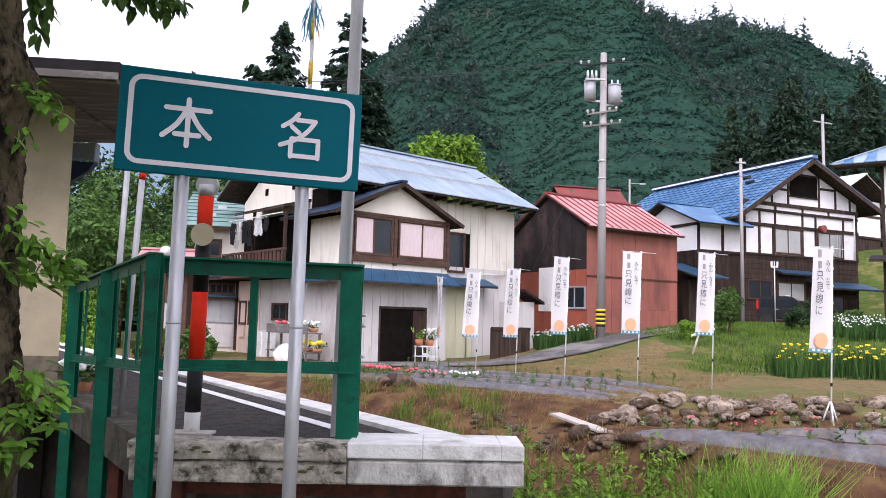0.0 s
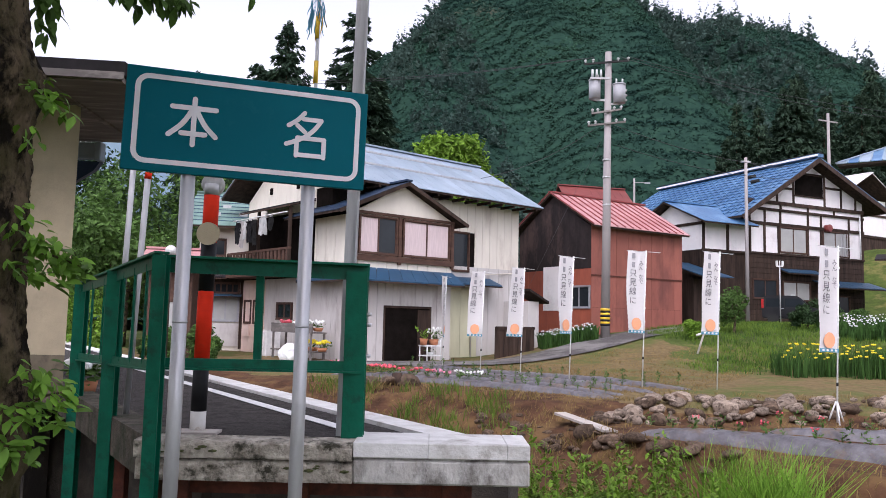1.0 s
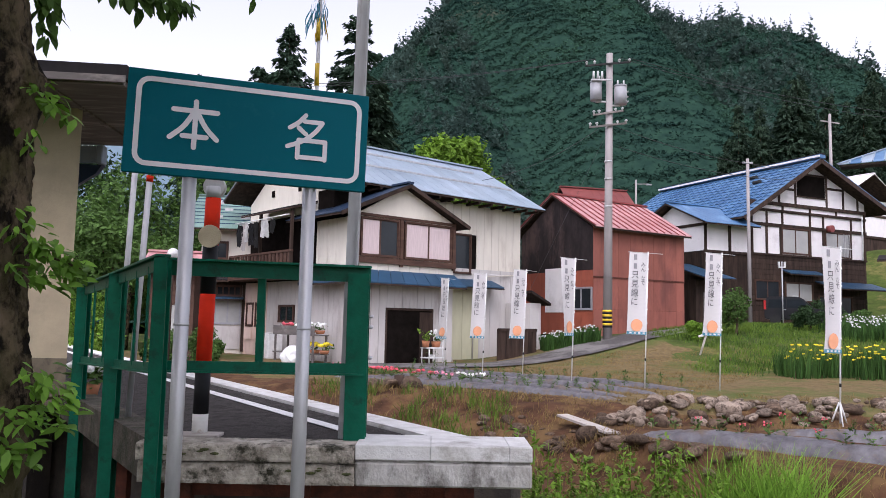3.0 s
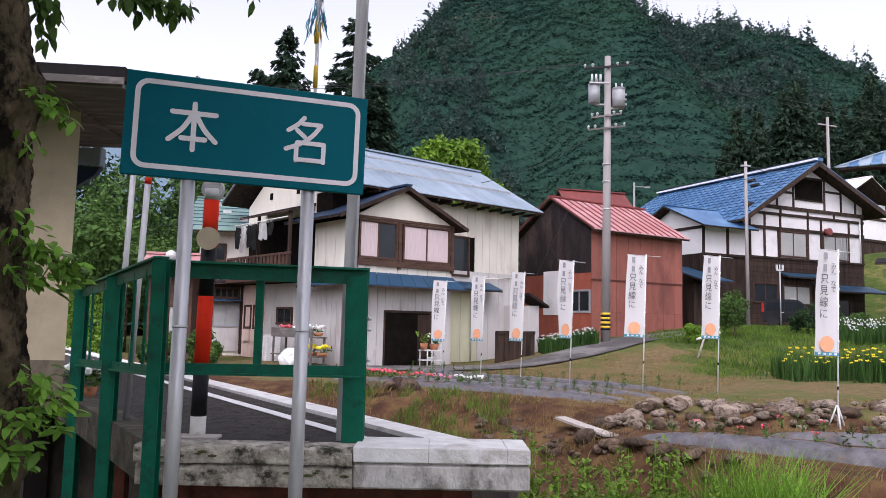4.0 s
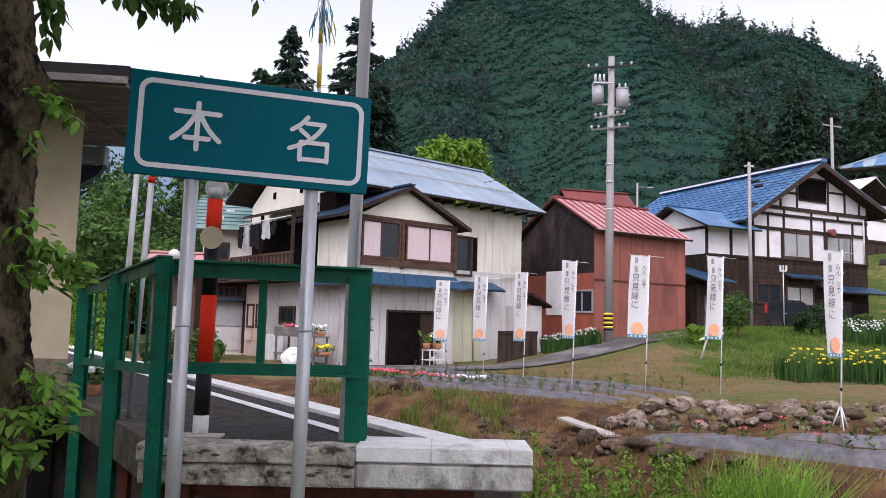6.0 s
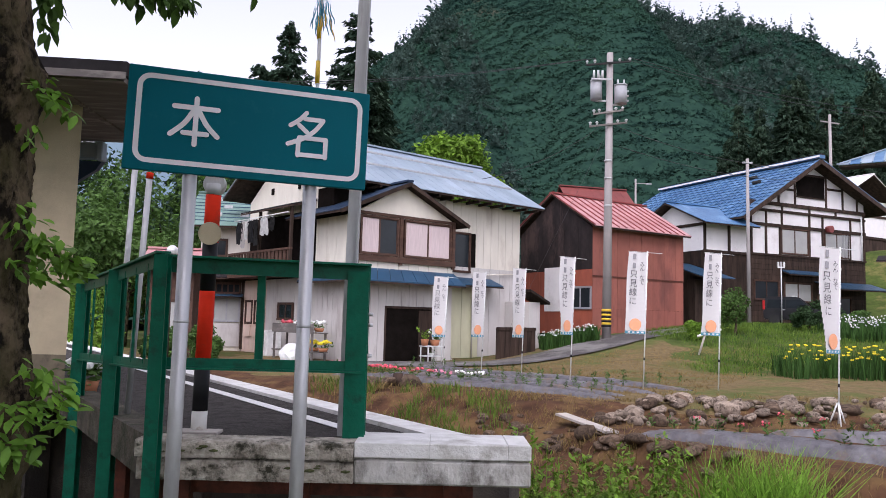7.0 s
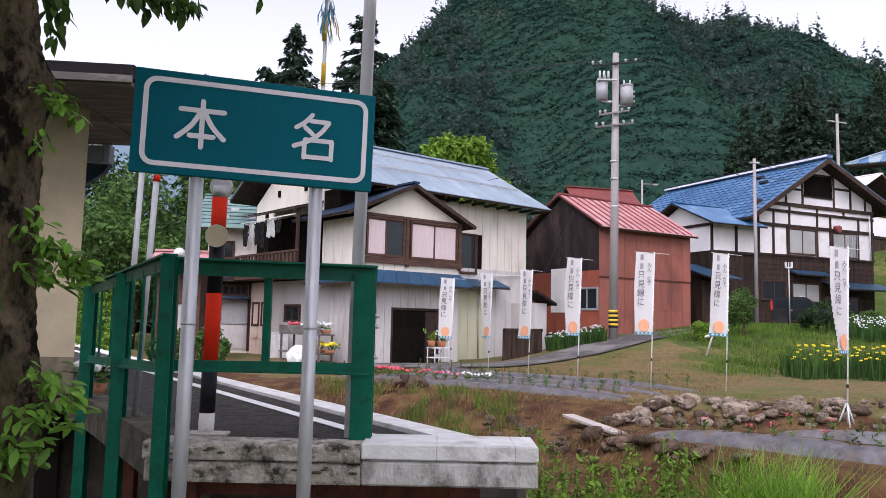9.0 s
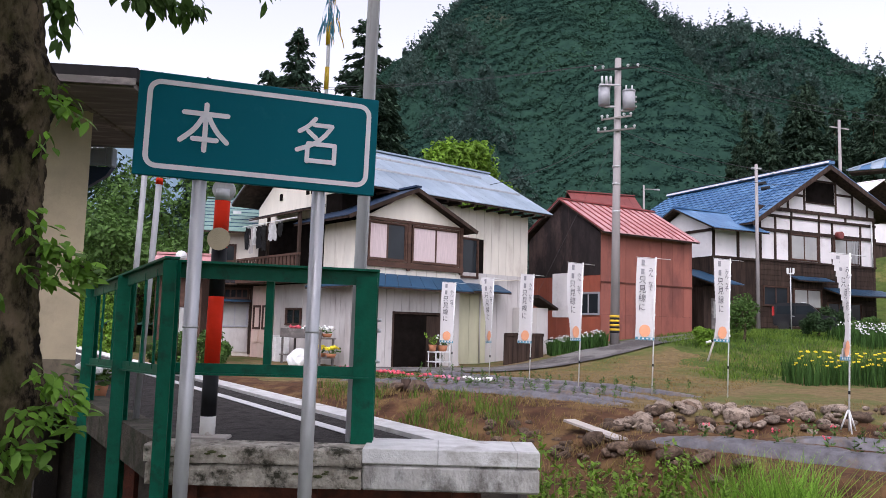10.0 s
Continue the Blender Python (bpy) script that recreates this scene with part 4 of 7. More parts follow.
def build_white_house():
    root = thing("white_house", frame_of(16.2, 40.0, 2.0, 65), "white plaster and dark timber farmhouse with a bright blue metal roof", "house")
    W, D = 8.95, 11.6
    ridge_u, ridge_z, left, right = 4.5, 8.86, (-1.25, 5.28), (10.25, 6.34)
    part("wall", box(0.05, W - 0.05, 0.05, D, -1.0, 5.9), M["interior"], root)
    part("wall", box(0.0, W, 0.0, 0.06, 3.45, 6.14), M["white_wall"], root)
    part("gable", prism([(0.0, 0.0, 6.14), (W, 0.0, 6.14), (W, 0.0, 6.74), (ridge_u, 0.0, 8.62), (0.25, 0.0, 6.14)], (0, 0.06, 0)), M["white_wall"], root)
    for i in range(16):
        z = -0.9 + i * 0.275
        part("weatherboard", box(0.0, W, -0.02 - 0.006 * (i % 2), 0.04, z, z + 0.262), M["dark_wood"], root)
    # timbers: tall panels, a row of low panels, a narrow strip, the gable
    for u in (0.0, 1.06, 2.10, 4.34, 5.40, 7.62, 8.82):
        part("timber_post", box(u, u + 0.13, -0.06, 0.0, 3.5, 4.98), M["dark_wood"], root)
    for u in (0.0, 1.10, 2.26, 4.38, 5.42, 7.70, 8.82):
        part("timber_post", box(u, u + 0.11, -0.06, 0.0, 5.15, 5.78), M["dark_wood"], root)
    for u in (0.0, 2.3, 4.4, 6.5, 8.82):
        part("timber_post", box(u, u + 0.11, -0.06, 0.0, 5.92, 6.14), M["dark_wood"], root)
    for z, h in ((3.42, 0.10), (4.98, 0.17), (5.78, 0.14), (6.14, 0.19)):
        part("timber_beam", box(-0.05, W + 0.05, -0.075, 0.0, z, z + h), M["dark_wood"], root)

    def under(u):
        return (left[1] + (u - left[0]) / (ridge_u - left[0]) * (ridge_z - left[1]) if u < ridge_u else right[1] + (right[0] - u) / (right[0] - ridge_u) * (ridge_z - right[1])) - 0.16
    for u in (0.95, 2.05, 3.3, 5.75, 7.1, 8.3):
        part("timber_post", box(u, u + 0.12, -0.05, 0.0, 6.3, under(u + 0.06)), M["dark_wood"], root)
    part("timber_beam", box(5.85, 7.12, -0.045, 0.0, 7.35, 7.47), M["dark_wood"], root)
    part("timber_beam", box(2.1, 3.35, -0.045, 0.0, 7.05, 7.17), M["dark_wood"], root)
    part("timber_beam", box(3.3, 5.85, -0.055, 0.0, 7.98, 8.1), M["dark_wood"], root)
    # flat panel, attic shade put into its colour
    part("attic_opening", box(3.5, 5.66, -0.05, 0.0, 6.82, 7.98), M["interior"], root, "attic opening as a flat panel of painted shade")
    part("attic_sill", box(3.42, 5.72, -0.07, 0.0, 6.76, 6.82), M["dark_wood"], root)
    window(root, 2.30, 4.28, 3.62, 4.92, -0.03, panes=2, glass="frost")
    window(root, 5.66, 7.56, 3.62, 4.92, -0.03, panes=2, glass="frost")
    for k in range(5):
        part("window_bar", box(6.95 + 0.13 * k, 6.98 + 0.13 * k, -0.14, -0.11, 3.6, 4.9), M["steel_dull"], root)
    part("round_lamp", tube((5.82, -0.35, 5.12), (5.82, -0.06, 5.12), 0.20, seg=12), M["rib_red"], root, "dark red round fitting")
    window(root, 0.25, 1.95, 1.1, 2.05, -0.05, panes=2, glass="glass")
    window(root, 2.45, 4.45, 1.05, 2.0, -0.05, panes=2, glass="frost")
    window(root, 5.0, 7.6, 0.3, 1.35, -0.05, panes=3, glass="glass")
    skirt_roof(root, ((2.2, -0.02, 2.72), (4.9, -0.02, 2.72)), ((2.2, -0.6, 2.5), (4.9, -0.6, 2.5)), M["awning_blue"], 5)
    skirt_roof(root, ((4.7, -0.02, 2.2), (9.4, -0.02, 2.2)), ((4.7, -1.2, 1.8), (9.4, -1.2, 1.8)), M["awning_blue"], 8)
    part("pipe", tube((8.6, -0.1, 3.5), (8.6, -0.1, 6.0), 0.04, seg=8), M["plastic_white"], root, "white downpipe")
    siding("wall_panel", root, M["white_wall"], 0.0, D, 3.5, 5.3, -0.02, 1.8, axis="v")
    siding("weatherboard", root, M["dark_wood"], 0.0, D, -0.6, 3.5, -0.02, 1.8, axis="v")
    # roof: two slopes of blue sheets with courses, eave boards and a pale ridge
    run = (-0.78, D + 0.4)
    roof = part("roof", prism([(left[0] + 0.03, run[0] + 0.03, left[1] - 0.04), (ridge_u, run[0] + 0.03, ridge_z - 0.04), (right[0] - 0.03, run[0] + 0.03, right[1] - 0.04),
                               (right[0] - 0.03, run[0] + 0.03, right[1] - 0.13), (ridge_u, run[0] + 0.03, ridge_z - 0.14), (left[0] + 0.03, run[0] + 0.03, left[1] - 0.13)], (0, run[1] - run[0] - 0.06, 0)), M["dark_wood"], root)
    slope_sheets(root, roof, left, (ridge_u, ridge_z), run, 26, M["blue_roof"])
    slope_sheets(root, roof, right, (ridge_u, ridge_z), run, 26, M["blue_roof"])
    for (ue, ze) in (left, right):
        part("bargeboard", beam((ue, -0.80, ze - 0.14), (ridge_u, -0.80, ridge_z - 0.14), 0.05, 0.24), M["dark_wood"], root)
    for k in range(1, 15):
        f = k / 15
        u, z = left[0] + (ridge_u - left[0]) * f, left[1] + (ridge_z - left[1]) * f
        part("roof_course", beam((u, run[0], z + 0.015), (u, run[1], z + 0.015), 0.05, 0.035), M["awning_blue"], roof)
    part("ridge_cap", beam((ridge_u, run[0] - 0.1, ridge_z + 0.10), (ridge_u, run[1], ridge_z + 0.10), 0.46, 0.18), M["blue_roof"], root)
    part("ridge_trim", beam((ridge_u - 0.26, run[0] - 0.12, ridge_z + 0.10), (ridge_u - 0.26, run[1], ridge_z + 0.10), 0.04, 0.10), M["white_wall"], root, "pale ridge trim")
    part("ridge_trim", beam((ridge_u, run[0] - 0.12, ridge_z + 0.23), (ridge_u, run[1], ridge_z + 0.23), 0.30, 0.07), M["roof_dark"], root)
    for a, v in ((0.66, 1.6), (0.80, 2.6)):
        part("roof_vent", tube((left[0] + 5.75 * a, v, left[1] + 3.58 * a + 0.12), (left[0] + 5.75 * a, v + 0.5, left[1] + 3.58 * a + 0.12), 0.10, seg=10), M["tyre"], root)
    # lower wing with its own roof
    part("wing", box(-3.2, -0.05, 0.02, 4.4, 3.45, 4.85), M["white_wall"], root, "white plaster side wing")
    part("wing_gable", prism([(-3.2, 0.02, 4.85), (-3.2, 4.4, 4.85), (-3.2, 2.2, 5.95)], (0.06, 0, 0)), M["white_wall"], root)
    part("wing_base", box(-3.18, -0.05, 0.04, 4.38, -0.8, 3.45), M["dark_wood"], root)
    for u in (-3.2, -1.55, -0.2):
        part("timber_post", box(u - 0.01, u + 0.13, -0.05, 0.02, 3.4, 4.85), M["dark_wood"], root)
    part("timber_beam", box(-3.25, -0.05, -0.06, 0.02, 3.36, 3.48), M["dark_wood"], root)
    part("timber_beam", box(-3.27, -3.2, -0.06, 4.4, 4.72, 4.86), M["dark_wood"], root)
    part("vent", box(-3.25, -3.2, 2.6, 3.6, 4.1, 4.72), M["interior"], root, "dark gable vent")
    gable_roof(root, -3.8, -0.06, -0.8, 5.2, 4.78, 6.12, M["blue_roof"], axis="u", seams=0.42)


build_white_house()


def build_far_houses():
    root = thing("neighbour_house", frame_of(20.99, 35.62, 3.0, 124.3), "white and timber house with a hipped blue metal roof", "house")
    part("wall", box(0.0, 9, 0.0, 4.6, -2, 6.4), M["white_wall"], root)
    for u in (0.0, 1.5, 3.0):
        part("timber_post", box(u, u + 0.14, -0.05, 0.0, -1, 6.4), M["dark_wood"], root)
    for z in (0.3, 2.3, 4.3):
        part("timber_beam", box(-0.05, 9, -0.06, 0.0, z, z + 0.15), M["dark_wood"], root)
    part("weatherboard", box(-0.01, 9, -0.02, 0.0, -2.0, 0.3), M["dark_wood"], root)
    window(root, 0.5, 2.4, 2.6, 3.9, -0.02, panes=2, glass="frost")
    n, run, rise, u0, v0 = 24, 2.75, 1.33, -2.0, -0.9
    roof = part("roof", prism([(u0 + 0.04, v0 + 0.04, 6.36), (10, v0 + 0.04, 6.36), (10, v0 + 0.9, 6.36), (u0 + 0.04, v0 + 0.9, 6.36)], (0, 0, -0.06)), M["dark_wood"], root)
    for i in range(n):
        a, b = u0 + i * 0.48, u0 + i * 0.48 + 0.46
        ra, rb = min(a - u0 + 0.02, run), min(b - u0, run)
        for s, v in ((1, v0), (-1, v0 + 2 * run))[:2 if a > 0 else 1]:
            part("roof_sheet", prism([(a, v, 6.42), (b, v, 6.42), (b, v + s * rb, 6.42 + rise * rb / run), (a, v + s * ra, 6.42 + rise * ra / run)], (0, 0, -0.03)), M["blue_roof" if i % 2 else "pale_roof"], roof)
            part("roof_rib", beam((a, v, 6.44), (a, v + s * ra, 6.44 + rise * ra / run), 0.06, 0.05), M["pale_roof"], roof)
    part("ridge_cap", beam((u0, v0, 6.46), (u0 + run, v0 + run, 6.46 + rise), 0.2, 0.06), M["pale_roof"], roof)
    skirt_roof(root, ((-0.5, 0.0, 2.1), (9, 0.0, 2.1)), ((-0.5, -1.1, 1.8), (9, -1.1, 1.8)), M["roof_dark"], 8)

    root = thing("hill_house", frame_of(30.0, 57.0, 7.4, 60), "small pale house with a white roof up the slope", "house")
    part("wall", box(0, 6, 0, 6, 1.4, 4.2), M["white_wall"], root)
    part("wall_base", box(0.02, 5.98, 0.02, 5.98, -3, 1.4), M["dark_wood"], root, "dark boarded lower wall")
    for z in (1.2, 2.9):
        part("timber_beam", box(-0.05, 6, -0.06, 0.0, z, z + 0.18), M["dark_wood"], root)
    window(root, 1.0, 2.6, 1.7, 2.8, -0.02)
    gable_roof(root, -0.8, 6.8, -0.8, 6.8, 4.1, 6.1, M["white_wall"], axis="v", seams=0.6)

    root = thing("dark_red_roof_house", frame_of(8.0, 44.0, 0.8, 75), "house with a dark red metal roof behind the barn", "house")
    part("wall", box(0, 5.5, 0, 5, 0, 6.6), M["tar_board"], root)
    gable_roof(root, -0.3, 4.2, -0.5, 5.2, 6.55, 9.1, M["roof_red_dark"], seams=0.5)

    root = thing("green_roof_house", frame_of(-9.9, 31.5, 0.0, 82), "house with a grey-green metal roof behind the platform", "house")
    part("wall", box(0, 6.4, 0, 6, 0, 5.35), M["cream"], root)
    part("porch_wall", box(-1.3, -0.005, 0.3, 5, 0, 2.9), M["soffit"], root, "weathered grey porch wall")
    part("beam", box(-0.05, 6.4, -0.06, 0, 3.68, 3.86), M["brown_wood"], root)
    part("beam", box(-1.35, 6.4, -0.10, 0, 2.92, 3.08), M["dark_wood"], root)
    for u in (0.0, 1.72, 2.9, 4.6):
        part("corner_post", box(u, u + 0.12, -0.07, 0, 0.2, 2.92), M["dark_wood"], root)
    window(root, 0.42, 1.02, 4.02, 4.66, -0.02, panes=1)
    window(root, 2.2, 4.2, 4.0, 4.9, -0.02, curtain=(0,))
    window(root, 0.70, 1.64, 2.50, 2.86, -0.02, panes=4)
    window(root, 0.66, 1.64, 1.36, 2.28, -0.02, panes=2, glass="frost", fr="grey_can")
    window(root, 2.1, 2.8, 1.3, 2.3, -0.02, panes=2, glass="frost")
    window(root, -0.62, -0.12, 1.35, 2.15, 0.28, panes=2, glass="frost", fr="brown_wood")
    part("sill_panel", box(0.6, 1.7, -0.05, 0.0, 0.3, 1.25), M["grey_siding"], root, "grey boarding under the window")
    skirt_roof(root, ((0.5, 0, 2.46), (1.8, 0, 2.46)), ((0.5, -0.35, 2.38), (1.8, -0.35, 2.38)), M["awning_blue"], 3)
    skirt_roof(root, ((-1.4, 0, 3.4), (6.6, 0, 3.4)), ((-1.4, -0.6, 3.12), (6.6, -0.6, 3.12)), M["roof_dark"], 10)
    gable_roof(root, -0.7, 7.1, -0.8, 6.8, 5.2, 7.05, M["green_roof"], seams=0.5)
    for k in range(1, 9):
        part("roof_course", beam((-0.7, -0.8 + 0.42 * k, 5.215 + 0.2045 * k), (7.1, -0.8 + 0.42 * k, 5.215 + 0.2045 * k), 0.035, 0.03), M["awning_blue"], root)
    for r in range(3):
        for i in range(6):
            part("snow_stop", box(0.4 + i * 1.1 + 0.3 * (r % 2), 0.75 + i * 1.1 + 0.3 * (r % 2), 0.2 + r * 0.9, 0.26 + r * 0.9, 5.70 + r * 0.44, 5.84 + r * 0.44), M["steel_dull"], root)

    root = thing("low_shed", frame_of(-9.75, 25.5, 0.0, 80), "low shed with a faded pink metal roof", "shed")
    part("wall", box(0, 1.5, 0, 3, 0, 3.0), M["brown_wood"], root)
    gable_roof(root, -0.3, 1.8, -0.4, 3.4, 3.1, 3.85, M["pink_roof"], seams=0.5)
    window(root, 0.3, 1.2, 0.9, 2.0, -0.02, glass="frost")


build_far_houses()


# ---- hill and far woods ----
def hill_profile(x):
    """Height of the ridge above the valley at a distance of about 190 m."""
    pts = [(-400, 30), (-150, 22), (-70, 22), (-40, 38), (-25, 54), (-17, 60), (-10, 66), (-5, 74), (2, 82), (20, 90), (40, 88), (51, 81), (57, 78.5), (62, 76.5), (71, 78.5), (78, 75), (83, 72), (89, 67), (94, 62.5), (98, 59), (103, 55.5), (109, 53.5), (114, 52), (160, 56), (260, 66), (420, 60)]
    return np.interp(x, [p[0] for p in pts], [p[1] for p in pts])


def hill_z(x, y):
    r = hill_profile(x)
    f = sm(70, 200, y) ** 0.9
    return 1.0 + r * f * (1 - 0.35 * sm(205, 420, y))


def clump_mesh(centres, sizes, seed, up=0.8, n=(5, 3), lean=(0, 0, 0)):
    """Many small uneven tufts: each a ragged fan of leaf-like pieces, turned towards lean."""
    rng = np.random.default_rng(seed)
    C = np.repeat(np.asarray(centres, float), n[0], 0)
    S = np.repeat(np.asarray(sizes, float), n[0])
    k = len(C)
    d = rng.normal(size=(k, 3))
    d[:, 2] = np.abs(d[:, 2]) * up + 0.15
    d /= np.linalg.norm(d, axis=1)[:, None]
    face = rng.normal(size=(k, 3)) * (1.0 if not any(lean) else 0.5) + np.array(lean)
    side = np.cross(d, face)
    side /= np.linalg.norm(side, axis=1)[:, None] + 1e-9
    if any(lean):
        d = np.cross(face, side)
        d /= np.linalg.norm(d, axis=1)[:, None]
    p = C + d * S[:, None] * rng.uniform(0.1, 0.7, (k, 1))
    a = p - side * S[:, None] * 0.45
    b = p + side * S[:, None] * 0.45
    c = p + d * S[:, None] * rng.uniform(0.5, 1.0, (k, 1)) + np.cross(d, side) * S[:, None] * 0.4
    e = p - d * S[:, None] * 0.3 + np.cross(d, side) * S[:, None] * 0.15
    V = np.stack([a, e, b, c], 1).reshape(-1, 3)
    F = np.arange(len(V)).reshape(-1, 4)
    return V, F


def build_hill():
    xs, ys = np.linspace(-260, 330, 190), np.concatenate([np.linspace(62, 215, 110), np.linspace(222, 420, 14)])
    X, Y = np.meshgrid(xs, ys)
    Z = hill_z(X, Y)
    gully = fnoise(X + 0.25 * Y, Y * 0.25, 0.05, 2.0) * 9 + fnoise(X, Y, 0.12, 5.0) * 3.0
    Z = Z + gully * sm(75, 130, Y) * (1 - 0.75 * sm(165, 200, Y))
    i = np.arange(X.size).reshape(X.shape)
    F = np.stack([i[:-1, :-1], i[:-1, 1:], i[1:, 1:], i[1:, :-1]], -1).reshape(-1, 4)
    hill = tagged(new("hillside", mesh_np("hillside", np.stack([X, Y, Z], -1).reshape(-1, 3), F, M["hill"], True)), "steep wooded green hillside behind the village", "hill", kind="structure")
    return X, Y, Z


HX, HY, HZ = build_hill()


def hill_at(x, y):
    xs, ys = HX[0], HY[:, 0]
    ix = np.clip(np.searchsorted(xs, x) - 1, 0, len(xs) - 2)
    iy = np.clip(np.searchsorted(ys, y) - 1, 0, len(ys) - 2)
    fx, fy = (x - xs[ix]) / (xs[ix + 1] - xs[ix]), (y - ys[iy]) / (ys[iy + 1] - ys[iy])
    fx, fy = np.clip(fx, 0, 1), np.clip(fy, 0, 1)
    return (HZ[iy, ix] * (1 - fx) + HZ[iy, ix + 1] * fx) * (1 - fy) + (HZ[iy + 1, ix] * (1 - fx) + HZ[iy + 1, ix + 1] * fx) * fy


def build_woods():
    rng = np.random.default_rng(5)
    # undergrowth of the slope
    n = 270000
    x, y = rng.uniform(-45, 150, n), 66 + (208 - 66) * rng.random(n) ** 0.8
    keep = (x > -0.17 * y - 12) & (x < 0.66 * y + 8)
    x, y = x[keep], y[keep]
    z = hill_at(x, y)
    size = rng.uniform(0.28, 0.85, len(x)) * (0.5 + y / 220)
    rows = np.maximum(0.0, np.sin((y + 4.0 * fnoise(x, y, 0.05, 6.0) + 1.3 * fnoise(x, y, 0.25, 2.0)) * 2 * np.pi / 2.6)) * (0.35 + 0.65 * (fnoise(x, y, 0.07, 8.0) > -0.1))
    V, F = clump_mesh(np.stack([x, y, z - 0.2 + 0.55 * rows], -1), size * 0.66, 6, n=(3, 3), lean=(0.0, -0.62, 0.75))
    tagged(new("hill_undergrowth", mesh_np("hill_undergrowth", V, F, M["hill_leaf"])), "dense green undergrowth covering the hillside", "undergrowth", kind="stuff")
    # taller trees: dark ribs, ridge line and patches
    n = 9000
    x, y = rng.uniform(-60, 175, n), rng.uniform(80, 212, n)
    patch = fnoise(x + 0.3 * y, y * 0.4, 0.035, 9.0)
    ridge = sm(176, 198, y)
    keep = (rng.random(n) < np.clip(ridge * 0.9 + (patch > 0.16) * 0.75 + sm(60, 110, x) * 0.35, 0, 1))
    x, y, ridge = x[keep], y[keep], ridge[keep]
    z = hill_at(x, y)
    tall = rng.random(len(x)) < 0.22
    h = rng.uniform(2.0, 5.2, len(x)) * (1 + 0.6 * ridge) * np.where(tall, 1.35, 0.9)
    slim = np.where(tall, 0.62, 1.0)
    cs, ss = [], []
    for k in range(12):
        f = k / 11
        r = (0.34 * (1 - f) + 0.05) * h * 0.75 * slim
        a = rng.uniform(0, 2 * np.pi, len(x))
        cs.append(np.stack([x + np.cos(a) * r * 0.7, y + np.sin(a) * r * 0.7, z + h * (0.12 + 0.82 * f)], -1))
        ss.append(np.maximum(r, 0.25) * rng.uniform(0.55, 1.1, len(x)))
    V, F = clump_mesh(np.concatenate(cs), np.concatenate(ss), 7, up=0.5, n=(4, 3))
    tagged(new("hill_trees", mesh_np("hill_trees", V, F, M["hill_tree"])), "dark mixed woodland along the ridge and ribs of the hill", "woods", kind="stuff")
    # far mountain, the blue of the haze painted into its colour
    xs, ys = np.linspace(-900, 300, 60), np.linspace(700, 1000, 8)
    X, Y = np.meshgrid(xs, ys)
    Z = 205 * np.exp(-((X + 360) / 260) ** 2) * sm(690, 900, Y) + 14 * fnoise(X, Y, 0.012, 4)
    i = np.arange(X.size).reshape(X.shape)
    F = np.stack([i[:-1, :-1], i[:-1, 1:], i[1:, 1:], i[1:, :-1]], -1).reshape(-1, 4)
    tagged(new("distant_mountain", mesh_np("distant_mountain", np.stack([X, Y, Z], -1).reshape(-1, 3), F, M["haze_blue_hill"], True)), "distant mountain at the valley's end, bluish haze put into its colour", "mountain", kind="structure")


build_woods()


def make_cedar(h, r, seed):
    """A conifer: tapered trunk and whorls of drooping ragged sprays."""
    rng = np.random.default_rng(seed)
    root = thing("cedar_tree", pose(0, 0, 0), "tall dark green cedar with a ragged pointed crown", "tree", "cedars round the village")
    part("trunk", tube((0, 0, -1.0), (0, 0, h * 0.97), h * 0.014, 0.03, 8), M["bark"], root)
    # boughs of uneven length in loose whorls, each hung with short sprays that thicken towards its tip
    boughs = int(h * 13)
    bf = 0.10 + 0.90 * rng.random(boughs) ** 0.85
    ba = rng.uniform(0, 2 * np.pi, boughs)
    whorl = 0.62 + 0.38 * np.abs(np.sin(bf * h * 1.15 + seed))
    bl = r * (1.03 - bf) ** 0.62 * whorl * rng.uniform(0.62, 1.15, boughs) * np.where(rng.random(boughs) < 0.14, 0.45, 1.0) + 0.12
    per = 54
    q = rng.random((boughs, per)) ** 0.6
    rr = (bl[:, None] * q).ravel()
    a = (ba[:, None] + rng.normal(size=(boughs, per)) * 0.16 * (1.2 - q)).ravel()
    droop = (0.10 * bl[:, None] * q - 0.26 * bl[:, None] * q * q).ravel()
    f = np.repeat(bf, per)
    k = len(rr)
    C = np.stack([np.cos(a) * rr, np.sin(a) * rr, f * h + droop + rng.normal(size=k) * 0.10], -1)
    out = np.stack([np.cos(a), np.sin(a), rng.uniform(-0.9, 0.25, k)], -1)
    out /= np.linalg.norm(out, axis=1)[:, None]
    side = np.stack([-np.sin(a), np.cos(a), rng.uniform(-0.8, 0.8, k)], -1)
    s = (0.16 + 0.30 * rng.random(k)) * (0.45 + 0.55 * (1 - f) ** 0.6) * r / 4.2
    p = [C - side * s[:, None] * 0.42, C - out * s[:, None] * 0.6, C + side * s[:, None] * 0.42, C + out * s[:, None] * 1.0 + np.array([0, 0, 1]) * s[:, None] * rng.uniform(-0.6, 0.3, (k, 1))]
    V = np.stack(p, 1).reshape(-1, 3)
    me = mesh_np("crown", V, np.arange(len(V)).reshape(-1, 4), M["cedar"])
    crown = new("crown", me)
    crown.parent = root
    return root


